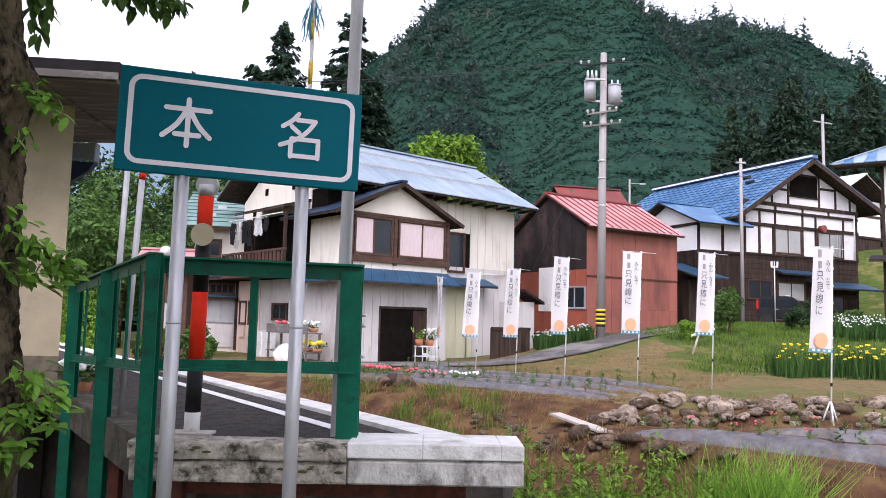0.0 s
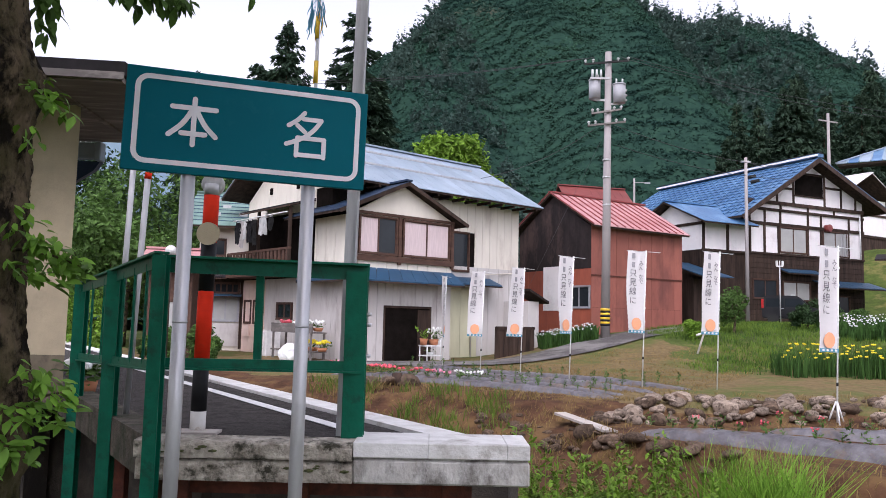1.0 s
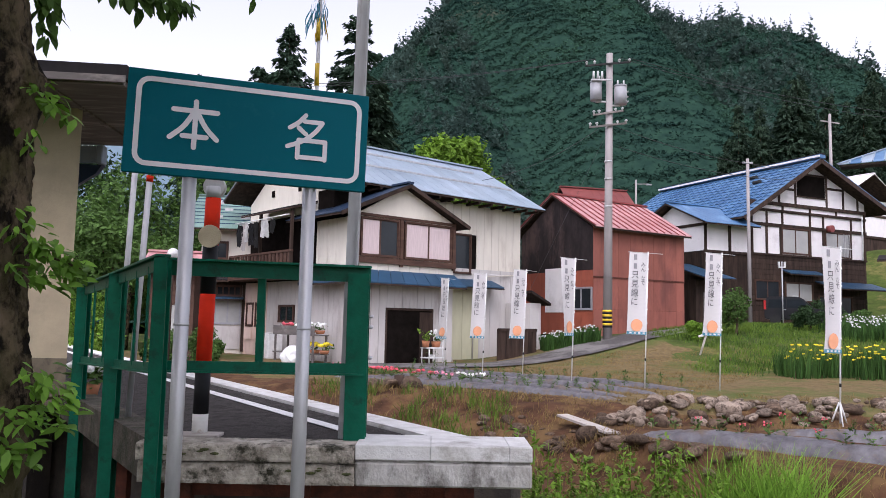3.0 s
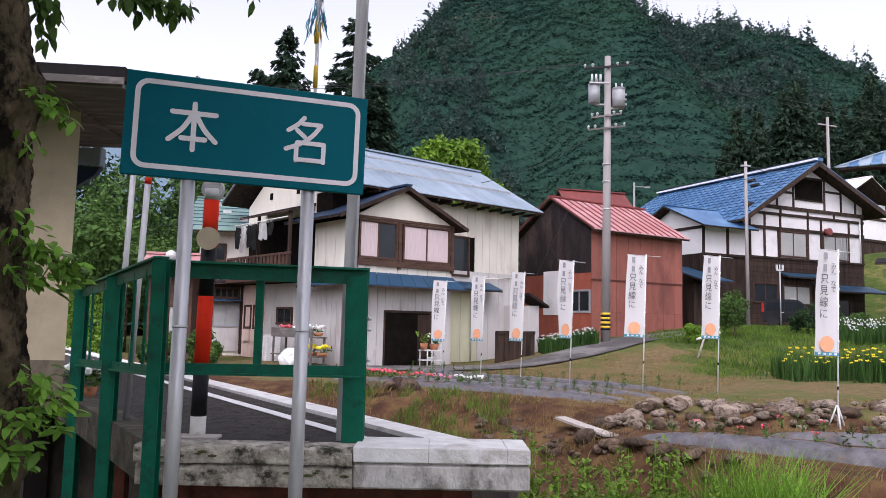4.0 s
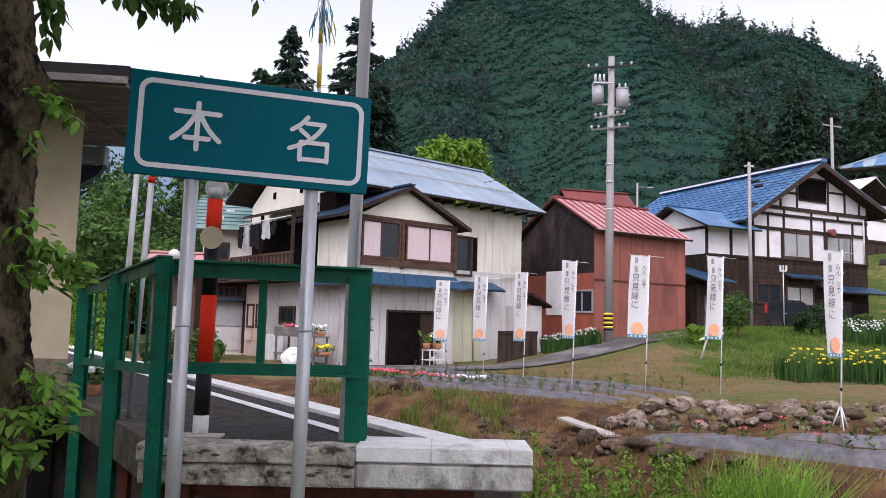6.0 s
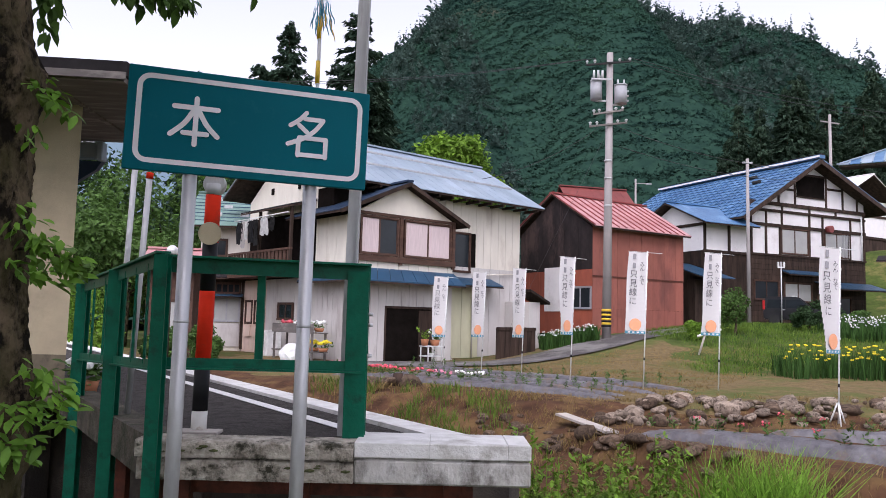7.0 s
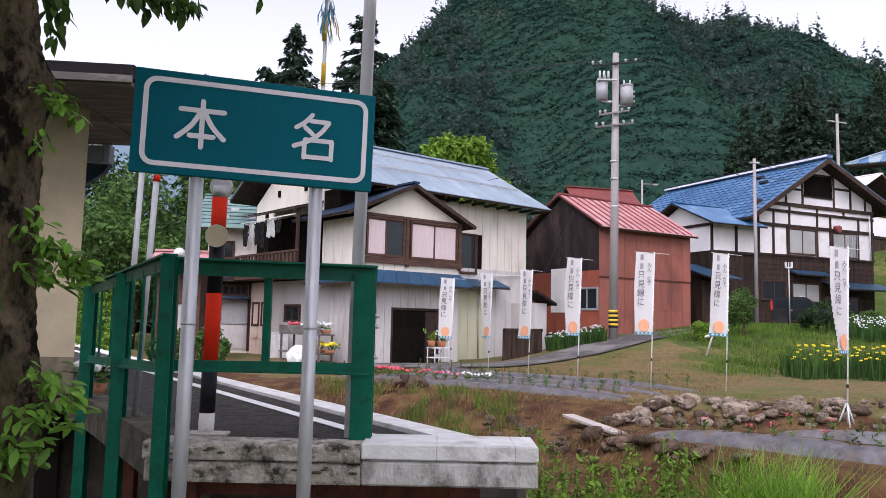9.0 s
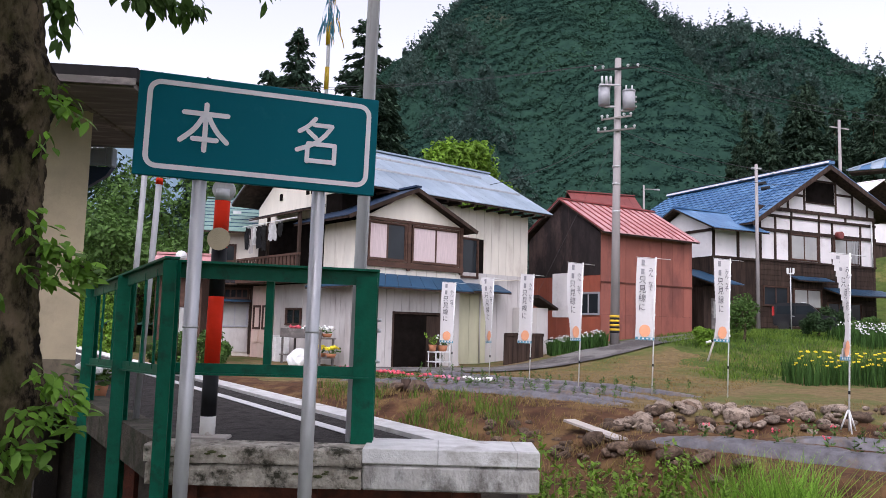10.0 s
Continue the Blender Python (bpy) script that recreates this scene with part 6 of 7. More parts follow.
def build_rows():
    rnd = random.Random(3)
    rows = [((3.1, 11.75), (8.2, 7.3), 0.22, 0.15), ((5.2, 12.15), (9.5, 9.1), 0.15, 0.12), ((7.0, 12.4), (10.5, 10.3), 0.15, 0.11), ((-2.6, 19.9), (3.3, 14.4), 0.17, 0.08), ((-1.6, 20.8), (3.6, 15.0), 0.15, 0.08), ((-0.9, 24.2), (5.4, 16.7), 0.17, 0.08), ((-0.9, 22.4), (4.4, 15.8), 0.15, 0.08)]
    for a, b, w, h in rows:
        a, b = Vector(a), Vector(b)
        n = int((b - a).length / 0.09)
        t = (b - a).normalized()
        nr = Vector((-t.y, t.x))
        V, F = [], []
        m = 10
        for i in range(n + 1):
            p = a.lerp(b, i / n)
            for k in range(m + 1):
                s = 2 * k / m - 1
                q = p + nr * (s * w + 0.04 * noise.noise(Vector((p.x * 3, p.y * 3, s))))
                taper = min(1.0, 5 * i / n, 5 * (1 - i / n)) ** 0.5
                z = float(ground_z(q.x, q.y)) + 0.045 * taper - (0.12 if k in (0, m) else 0.0) + h * taper * (1 - s * s) ** 0.6 * (1 + 0.25 * noise.noise(Vector((p.x * 2, p.y * 2, 5)))) + 0.022 * noise.noise(Vector((q.x * 7, q.y * 7, 2))) + 0.012 * noise.noise(Vector((q.x * 19, q.y * 19, 4)))
                V.append((q.x, q.y, z))
        for i in range(n):
            for k in range(m):
                c = i * (m + 1) + k
                F.append((c, c + 1, c + m + 2, c + m + 1))
        tagged(new("mulched_bed", mesh_np("mulched_bed", V, F, M["mulch"], True)), "garden bed covered with silvery grey mulch film", "garden bed", "mulched garden beds")

    def seedling(h, flower, seed, name, label, spread=0.10, leaves=26):
        rng = random.Random(seed)
        root = thing(name, pose(0, 0, -50), label, "plant", "garden seedlings")
        part("stem", tube((0, 0, -0.03), (0.01, 0, h * 0.85), 0.006, 0.003, 5), M["leaf_mid"], root)
        sp = [((0, 0, h * 0.1), (rng.uniform(-1, 1) * spread, rng.uniform(-1, 1) * spread, h * rng.uniform(0.6, 1.0)), leaves // 5) for _ in range(5)]
        o = new("foliage", leaf_sprays("foliage", sp, 0.085, M["leaf_mid"], seed, -0.1))
        o.parent = root
        if flower:
            bm = bmesh.new()
            for _ in range(7):
                bmesh.ops.create_icosphere(bm, subdivisions=1, radius=rng.uniform(0.011, 0.019) * (1 if spread < 0.15 else 2.2), matrix=Matrix.Translation((rng.uniform(-1, 1) * spread * 0.6, rng.uniform(-1, 1) * spread * 0.6, h * rng.uniform(0.85, 1.05))))
            part("blossom", bm, M[flower], root)
        return root

    kinds = [seedling(0.28, None, 1, "seedling", "young green bedding plant in mulch film"), seedling(0.34, None, 2, "seedling", "young green bedding plant in mulch film", 0.07), seedling(0.26, "flower_red", 3, "flowering_seedling", "young bedding plant with a red flower head"),
             seedling(0.2, "flower_red", 4, "red_flower_cushion", "low cushion of red flowers", 0.2, 40), seedling(0.2, "flower_pink", 5, "pink_flower_cushion", "low cushion of pink flowers", 0.2, 40), seedling(0.2, "flower_white", 6, "white_flower_cushion", "low cushion of white flowers", 0.2, 40)]
    used = set()

    def put(i, x, y, dz=0.12, s=1.0):
        m = pose(x, y, float(ground_z(x, y)) + dz, 0, 0, rnd.uniform(0, 360))
        if i not in used:
            used.add(i)
            kinds[i].matrix_world = m
            o = kinds[i]
        else:
            o = copy_thing(kinds[i], m)
        o.scale = (s,) * 3

    for (a, b, w, h), pick in zip(rows, ((2, 2, 0), (2, 0, 0), (0, 1, 0), (0,), (1, 0), (1, 0, 1), (0, 1))):
        L = (Vector(b) - Vector(a)).length
        n = int(L / (0.31 if pick[0] == 2 else 0.30 if a[1] == 19.9 else 0.46))
        for i in range(n):
            p = Vector(a).lerp(Vector(b), (i + 0.5 + rnd.uniform(-0.15, 0.15)) / n)
            k = rnd.choice(pick)
            if a[1] == 19.9:
                f = i / n
                k = 3 if f < 0.40 else 4 if f < 0.48 else 5 if f < 0.59 else 0
            put(k, p.x, p.y, 0.12, rnd.uniform(0.75, 1.2) * (0.84 if p.y < 12.7 else 0.8 if k > 2 else 0.66))
    for i in range(11):
        p = Vector((-2.9, 20.7)).lerp(Vector((-1.2, 19.0)), i / 10)
        put(3 if rnd.random() < 0.7 else 4, p.x, p.y, 0.1, rnd.uniform(0.75, 1.05))


build_rows()


def build_stones():
    rnd = random.Random(17)
    meshes = []
    for s in range(10):
        bm = bmesh.new()
        bmesh.ops.create_icosphere(bm, subdivisions=2, radius=0.5)
        sx, sy, sz = rnd.uniform(0.85, 1.35), rnd.uniform(0.65, 1.0), rnd.uniform(0.42, 0.70)
        cuts = [(Vector((rnd.gauss(0, 1), rnd.gauss(0, 1), rnd.gauss(0, 0.7))).normalized(), rnd.uniform(0.30, 0.44)) for _ in range(6)]
        for v in bm.verts:
            d = v.co.normalized()
            q = d * 0.5 * (1 + 0.16 * noise.noise(d * 1.4 + Vector((s * 7, 0, 0))) + 0.05 * noise.noise(d * 4 + Vector((0, s * 5, 0))))
            for nrm, dist in cuts:
                over = q.dot(nrm) - dist
                if over > 0:
                    q -= nrm * over * 0.85
            v.co = Vector((q.x * sx, q.y * sy, q.z * sz))
        for f in bm.faces:
            f.smooth = True
        me = bpy.data.meshes.new("stone")
        bm.to_mesh(me)
        bm.free()
        me.materials.append(M["stone"])
        meshes.append(me)
    earthy = []
    for me in meshes:
        c = me.copy()
        c.materials.clear()
        c.materials.append(M["bank_stone"])
        earthy.append(c)

    def stone(parent, x, y, z, s):
        o = new("stone", rnd.choice(earthy if parent.name.startswith("bank") or rnd.random() < 0.3 else meshes))
        o.parent = parent
        o.matrix_basis = pose(x, y, z, rnd.uniform(-20, 20), rnd.uniform(-20, 20), rnd.uniform(0, 360)) @ Matrix.Diagonal((s, s, s * rnd.uniform(0.8, 1.15), 1))

    wall = thing("stone_wall", pose(0, 0, 0), "low dry wall of rounded tan and grey field stones", "stone wall")
    for i in range(210):
        x = 2.75 + 7.2 * rnd.random()
        k = rnd.random()
        thin = sm(2.7, 4.4, x)
        y = 12.55 + 0.05 * x + (0.35 + 1.1 * thin) * k + rnd.uniform(-0.1, 0.1)
        z = float(ground_z(x, y)) + 0.02 + 0.08 * rnd.random()
        big = rnd.choice((0.12, 0.16, 0.2, 0.26, 0.34, 0.46)) if k > 0.45 else rnd.choice((0.10, 0.13, 0.17, 0.22, 0.3))
        stone(wall, x, y, z, big * rnd.uniform(0.85, 1.15))
    bank = thing("bank_stones", pose(0, 0, 0), "loose dark stones in the brown earth bank", "stones")
    for i in range(70):
        f = rnd.random()
        x = 0.6 + 2.9 * f
        y = 14.6 - 3.9 * f - rnd.uniform(0.15, 1.5)
        stone(bank, x, y, float(ground_z(x, y)) + 0.03, rnd.choice((0.07, 0.10, 0.14, 0.19, 0.26)) * rnd.uniform(0.8, 1.2))
    for x, y, s in ((3.0, 10.45, 0.45), (3.3, 10.1, 0.36), (2.75, 10.85, 0.36), (-1.05, 16.3, 0.45), (-0.6, 16.15, 0.6), (-1.4, 16.4, 0.4), (3.7, 9.7, 0.3), (2.5, 11.2, 0.42), (2.25, 11.8, 0.4)):
        stone(bank, x, y, float(ground_z(x, y)) + 0.08, s)
    root = thing("plank", pose(2.02, 12.75, float(ground_z(2.02, 12.75)) + 0.17), "pale weathered plank lying on the stones", "plank")
    part("board", beam((0, 0, 0), (0.58, -1.1, -0.12), 0.22, 0.035), M["plank"], root)
    part("batten", beam((0.12, 0.06, -0.02), (0.70, -1.04, -0.14), 0.03, 0.05), M["plank"], root)
    root = thing("tree_stump", pose(-0.85, 16.5, float(ground_z(-0.85, 16.5))), "short grey wooden stump in the flower bed", "stump")
    part("log", tube((0, 0, -0.05), (0, 0, 0.26), 0.12, 0.11, 10), M["dark_wood"], root)


build_stones()


# ---- grass, weeds, flowers ----
def blades(name, pts, h, w, material, seed, label, category, curl=0.35, per=1):
    rng = np.random.default_rng(seed)
    P = np.repeat(np.asarray(pts, float), per, 0)
    k = len(P)
    H = h * rng.uniform(0.5, 1.25, k)[:, None]
    a = rng.uniform(0, 2 * np.pi, k)
    lean = np.stack([np.cos(a), np.sin(a), np.zeros(k)], -1) * (curl * rng.uniform(0.1, 1.2, k))[:, None]
    side = np.stack([-np.sin(a + 0.8), np.cos(a + 0.8), np.zeros(k)], -1) * (w * rng.uniform(0.6, 1.3, k))[:, None]
    up = np.array([0, 0, 1.0])
    b0, m0, t0 = P, P + (up * 0.6 + lean * 0.35) * H, P + (up * 0.98 + lean) * H
    V = np.stack([b0 - side, b0 + side, m0 + side * 0.8, m0 - side * 0.8, t0], 1).reshape(-1, 3)
    i = np.arange(k) * 5
    F3 = np.concatenate([np.stack([i, i + 1, i + 2], -1), np.stack([i, i + 2, i + 3], -1), np.stack([i + 3, i + 2, i + 4], -1)])
    return tagged(new(name, mesh_np(name, V, F3, material)), label, category, kind="stuff")


def scatter(n, x0, x1, y0, y1, seed, test=None):
    rng = np.random.default_rng(seed)
    x, y = rng.uniform(x0, x1, n), rng.uniform(y0, y1, n)
    if test is not None:
        k = test(x, y, rng)
        x, y = x[k], y[k]
    return np.stack([x, y, ground_z(x, y) - 0.01], -1)


def build_grass():
    def tufts(n, x0, x1, y0, y1, seed, per, spread, test=None):
        c = scatter(n, x0, x1, y0, y1, seed, test)
        rng = np.random.default_rng(seed + 1)
        p = np.repeat(c, per, 0)
        p[:, :2] += rng.normal(size=(len(p), 2)) * spread
        p[:, 2] = ground_z(p[:, 0], p[:, 1]) - 0.02
        return p

    blades("lawn_grass", scatter(34000, -4, 15, 13.4, 27, 1, lambda x, y, r: (crest_side(x, y) > 0.4) & (y > 13.6) & (x < 3.5 + 0.6 * (y - 13)) & (x > -0.12 * y)), 0.055, 0.008, M["blade_dry"], 1, "short dry yellowish lawn grass", "grass", 0.9)
    blades("bank_grass", tufts(3600, 6.8, 21, 20.2, 38, 3, 14, 0.16, lambda x, y, r: (x > 8.3 + 0.10 * (y - 22) + 0.8 * np.sin(y)) & (x < 0.62 * y) & (y > 23.0 + 0.8 * np.sin(2 * x))), 0.17, 0.010, M["blade"], 2, "lush green grass on the rising bank", "grass", 0.6)
    blades("bank_grass_dark", tufts(500, 6.8, 21, 20.2, 38, 5, 12, 0.2, lambda x, y, r: (x > 8.3 + 0.10 * (y - 22) + 0.8 * np.sin(y)) & (x < 0.62 * y) & (y > 23.0 + 0.8 * np.sin(2 * x))), 0.15, 0.012, M["blade_dark"], 4, "darker green grass tufts on the rising bank", "grass", 0.5)
    on_bank = lambda x, y, r: (crest_side(x, y) < 0.3) & (crest_side(x, y) > -2.6) & (x > -0.16 * y)
    blades("dry_bank_grass", tufts(900, -3, 6, 8, 18, 7, 16, 0.11, on_bank), 0.15, 0.007, M["blade_dry"], 6, "dry tan grass matted on the earth bank", "grass", 1.0)
    blades("green_bank_tufts", tufts(120, -3, 1.2, 11, 18, 9, 26, 0.10, on_bank), 0.26, 0.008, M["blade"], 8, "green grass tufts on the earth bank", "grass", 0.6)
    blades("field_edge_tufts", tufts(420, -4, 10, 12, 16, 11, 8, 0.08, lambda x, y, r: crest_side(x, y) > 0), 0.10, 0.006, M["blade_dry"], 10, "dry tufts between the beds and stones", "grass", 1.0)
    # long grass close by
    blades("long_grass", tufts(60, 2.75, 3.6, 7.2, 8.0, 13, 16, 0.09), 0.92, 0.009, M["blade_bright"], 12, "tall bright green grass clump at the bank's foot", "grass", 0.55)
    blades("low_grass", tufts(200, 0.8, 3.4, 7.0, 9.0, 15, 16, 0.09), 0.24, 0.007, M["blade_dark"], 14, "dark green grass at the bank's foot", "grass", 0.6)
    # broad-leaved weeds
    rnd = random.Random(6)
    kinds = []
    for i in range(4):
        h = (0.6, 0.8, 0.45, 0.95)[i]
        root = thing("tall_weed", pose(0, 0, -50), "upright leafy green weed on the bank", "weed", "weeds on the bank")
        part("stem", tube((0, 0, -0.05), (0.04, 0, h), 0.007, 0.003, 5), M["leaf_bright"], root)
        sp = [((0.04 * f, 0, h * f), (0.04 * f + rnd.uniform(-0.1, 0.1), rnd.uniform(-0.1, 0.1), h * f + 0.06), 7) for f in (0.15, 0.25, 0.35, 0.45, 0.55, 0.65, 0.75, 0.85, 0.95)]
        o = new("foliage", leaf_sprays("foliage", sp, 0.08, M["leaf_bright" if i % 2 else "blade"], 50 + i, 0.0))
        o.parent = root
        kinds.append(root)
    for i in range(95):
        x = rnd.uniform(0.85, 2.6)
        y = rnd.uniform(6.9, 8.9)
        m = pose(x, y, float(ground_z(x, y)), 0, 0, rnd.uniform(0, 360))
        k = kinds[i % 4]
        if i < 4:
            k.matrix_world = m
            o = k
        else:
            o = copy_thing(k, m)
        o.scale = (rnd.uniform(0.6, 1.1),) * 3
    lob = [(rnd.uniform(0.9, 2.7), rnd.uniform(6.9, 8.8), -0.55, 0.35, 0.35, rnd.uniform(0.2, 0.4)) for _ in range(26)]
    tagged(new("low_weeds", leaf_cloud("low_weeds", lob, 13000, 0.08, M["leaf_bright"], 9)), "low broad-leaved green weeds along the ditch", "weeds", kind="stuff")
    # irises
    root = thing("iris_clump", pose(0, 0, 0), "dense clump of yellow flag irises with upright blades", "iris")
    rng = np.random.default_rng(31)
    n = 1500
    cl = np.stack([rng.uniform(9.9, 14.0, 40), rng.uniform(21.4, 23.0, 40)], -1)
    p = np.concatenate([cl[rng.integers(0, 40, n)] + rng.normal(size=(n, 2)) * 0.16, np.zeros((n, 1))], -1)
    p[:, 2] = ground_z(p[:, 0], p[:, 1])
    o = blades("foliage", p, 0.78, 0.013, M["blade_dark"], 32, "", "", 0.28)
    o.parent = root
    for i in range(90):
        x, y = rnd.uniform(9.8, 14.0), rnd.uniform(21.2, 22.6)
        z = float(ground_z(x, y)) + rnd.uniform(0.5, 0.95)
        bm = bmesh.new()
        for k in range(5):
            a = k * 1.257 + rnd.random()
            bmesh.ops.create_icosphere(bm, subdivisions=1, radius=0.026, matrix=Matrix.Translation((x + 0.026 * math.cos(a), y + 0.026 * math.sin(a), z - 0.012 * (k % 2))) @ Matrix.Rotation(a, 4, "Z") @ Matrix.Diagonal((1.1, 0.6, 0.8, 1)))
        part("iris_flower", bm, M["flower_yellow"], root, "yellow iris flower")
    # daisies
    for name, x0, x1, y0, y1, n, h in (("daisy_bed", 14.9, 19.5, 28.0, 30.5, 230, 0.6), ("daisy_bed", 4.0, 6.2, 29.6, 31.2, 110, 0.55)):
        root = thing(name, pose(0, 0, 0), "bed of white daisies among tall green stems", "flower bed")
        p = np.stack([rng.uniform(x0, x1, 2600), rng.uniform(y0, y1, 2600), np.zeros(2600)], -1)
        p[:, 2] = ground_z(p[:, 0], p[:, 1])
        o = blades("foliage", p, h, 0.02, M["blade_dark"], 33, "", "", 0.4)
        o.parent = root
        bm = bmesh.new()
        for _ in range(n):
            x, y = rnd.uniform(x0, x1), rnd.uniform(y0, y1)
            bmesh.ops.create_cone(bm, cap_ends=True, segments=6, radius1=0.032, radius2=0.015, depth=0.025, matrix=Matrix.Translation((x, y, float(ground_z(x, y)) + h * rnd.uniform(0.85, 1.2))) @ Euler((rnd.uniform(0.2, 1.2), rnd.uniform(-0.5, 0.5), 0)).to_matrix().to_4x4())
        o = part("blossoms", bm, M["flower_white"], root, "small white daisy heads")
        o["kind"] = "stuff"


build_grass()


# ---- banners ----
TIMES = [0, 0.5, 1, 1.5, 2, 2.5, 4, 4.5, 5, 5.5, 7, 7.5, 8, 8.5, 9, 9.5, 10]
BANNERS = []
STRIPS = 18
SH = 0.1
CW = 0.45


GLYPHS = {}


def glyph(ch, size, cx, cz, back):
    """One character as a flat raised mesh in the x-z plane, centred on (cx, cz)."""
    if (ch, size) not in GLYPHS:
        cu = bpy.data.curves.new("glyph", "FONT")
        cu.body, cu.size, cu.extrude, cu.resolution_u = ch, size, 0.0, 2
        cu.align_x, cu.align_y = "CENTER", "CENTER"
        cu.offset = 0.0
        ob = bpy.data.objects.new("glyph", cu)
        scene.collection.objects.link(ob)
        bpy.context.view_layer.update()
        me = bpy.data.meshes.new_from_object(ob.evaluated_get(bpy.context.evaluated_depsgraph_get()))
        bpy.data.objects.remove(ob)
        GLYPHS[ch, size] = me
    me = GLYPHS[ch, size]
    bm = bmesh.new()
    bm.from_mesh(me)
    for v in bm.verts:
        v.co = Vector((cx + v.co.x, back, cz + v.co.y))
    return bm


def build_banner(x, y, h):
    root = thing("nobori_banner", pose(x, y, float(ground_z(x, y)), 0, 1.8, 0), "tall white cloth banner with grey lettering on a white pole", "banner", "banners along the field")
    part("pole", tube((0, 0, -0.25), (0, 0, h), 0.014, seg=10), M["plastic_white"], root, "white plastic pole")
    part("pole_joint", tube((0, 0, 0.62), (0, 0, 0.68), 0.019, seg=10), M["black_paint"], root)
    arm = part("top_arm", tube((-CW - 0.02, 0, h - 0.03), (0.36, 0, h - 0.03), 0.006, seg=6), M["plastic_white"], root)
    strips = []
    left, right = "  只見線に", "みんなで"
    for k in range(STRIPS):
        z1 = h - 0.04 - k * SH
        bm = bmesh.new()
        n = 8
        def sheet(off):
            rows = []
            for j in range(2):
                rows.append([bm.verts.new((-CW * i / n, off + 0.003 * j + 0.018 * math.sin(i / n * 5.5 + 0.35 * k) * (i / n), -j * (SH + 0.004))) for i in range(n + 1)])
            return rows
        a, b = sheet(0.0), sheet(0.004)
        for i in range(n):
            bm.faces.new((a[0][i], a[1][i], a[1][i + 1], a[0][i + 1]))
            bm.faces.new((b[0][i], b[0][i + 1], b[1][i + 1], b[1][i]))
        bmesh.ops.recalc_face_normals(bm, faces=bm.faces[:])
        s = part("cloth", bm, M["cloth"], root)
        for f in s.data.polygons:
            f.use_smooth = True
        s.location = (0, 0, z1)
        strips.append((s, z1))
        if k in (0, 2):
            bars = box(-CW * 0.78, -CW * 0.62, -0.030, -0.027, -SH - 0.06, -SH + 0.06)
            part("lettering", bars, M["ink_pale"], s, "plain grey printed mark")
        elif k % 2 == 0 and k // 2 < len(left):
            part("lettering", glyph(left[k // 2], 0.185, -CW * 0.70, -SH, -0.027), M["ink"], s, "grey printed character")
        if k in (2, 3, 5, 6):
            part("lettering", glyph(right[(2, 3, 5, 6).index(k)], 0.12, -CW * 0.27, -SH / 2 - 0.02, -0.024), M["ink"], s, "grey printed character")
        if k in (STRIPS - 3, STRIPS - 2):
            up = k == STRIPS - 3
            r = 0.135
            q = [radians(180 * i / 14 + (0 if up else 180)) for i in range(15)]
            zc = -SH if up else 0.0
            bm = bmesh.new()
            bm.faces.new([bm.verts.new((-CW * 0.52 + r * math.cos(t), -0.028, zc + r * math.sin(t))) for t in q])
            part("print", bm, M["orange"], s, "orange printed disc")
        if k == STRIPS - 1:
            bm = box(-CW, 0, -0.022, -0.02, -SH, -SH + 0.06)
            part("print", bm, M["teal_print"], s, "blue printed band")
            for i in range(4):
                part("print", box(-CW + 0.06 + 0.1 * i, -CW + 0.11 + 0.1 * i, -0.025, -0.023, -SH + 0.015, -SH + 0.05), M["cloth"], s)
        if k % 3 == 0:
            part("loop", box(-0.02, 0.018, -0.018, 0.018, -0.06, -0.03), M["plastic_white"], s)
    return root, arm, strips


def build_banners():
    for x, y, h in ((0.14, 23.3, 2.80), (1.19, 21.6, 2.86), (2.18, 20.4, 2.88), (3.08, 18.1, 2.98), (4.50, 17.0, 3.03), (6.11, 16.9, 3.03), (6.81, 13.2, 3.03)):
        BANNERS.append(build_banner(x, y, h))


build_banners()


def build_streamer_pole():
    root = thing("streamer_pole", pose(-0.90, 5.2, 1.91), "slim grey and yellow pole with a blue and yellow streamer", "pole")
    part("pole", tube((0, 0, -0.6), (0.014, 0, 2.3), 0.013, seg=10), M["steel_dull"], root)
    for z0, z1 in ((1.30, 1.46), (1.62, 1.78)):
        part("tape", tube((0.0065, 0, z0), (0.0075, 0, z1), 0.0165, seg=10), M["yellow_paint"], root, "yellow tape")
    out = []
    rnd = random.Random(2)
    for i in range(30):
        bm = bmesh.new()
        L = rnd.uniform(0.22, 0.42)
        n = 8
        a = i * 2.4
        w = 0.0045
        pts = [Vector(((0.010 + 0.032 * (k / n) ** 0.7) * math.cos(a) + 0.006 * math.sin(k * 1.9 + i), 0.03 * math.sin(a), -L * k / n)) for k in range(n + 1)]
        ring = [(bm.verts.new(p + Vector((-w * math.cos(k), 0, 0))), bm.verts.new(p + Vector((w, 0.004 * math.sin(k * 1.3), 0)))) for k, p in enumerate(pts)]
        for (p, q), (r, s) in zip(ring, ring[1:]):
            bm.faces.new((p, q, s, r))
        bmesh.ops.solidify(bm, geom=bm.faces[:], thickness=0.001)
        o = part("ribbon", bm, M["yellow_paint" if i % 8 == 0 else "blue_cloth"], root)
        o.location = (0.012, 0, 2.02)
        out.append((o, a))
    return out


RIBBONS = build_streamer_pole()


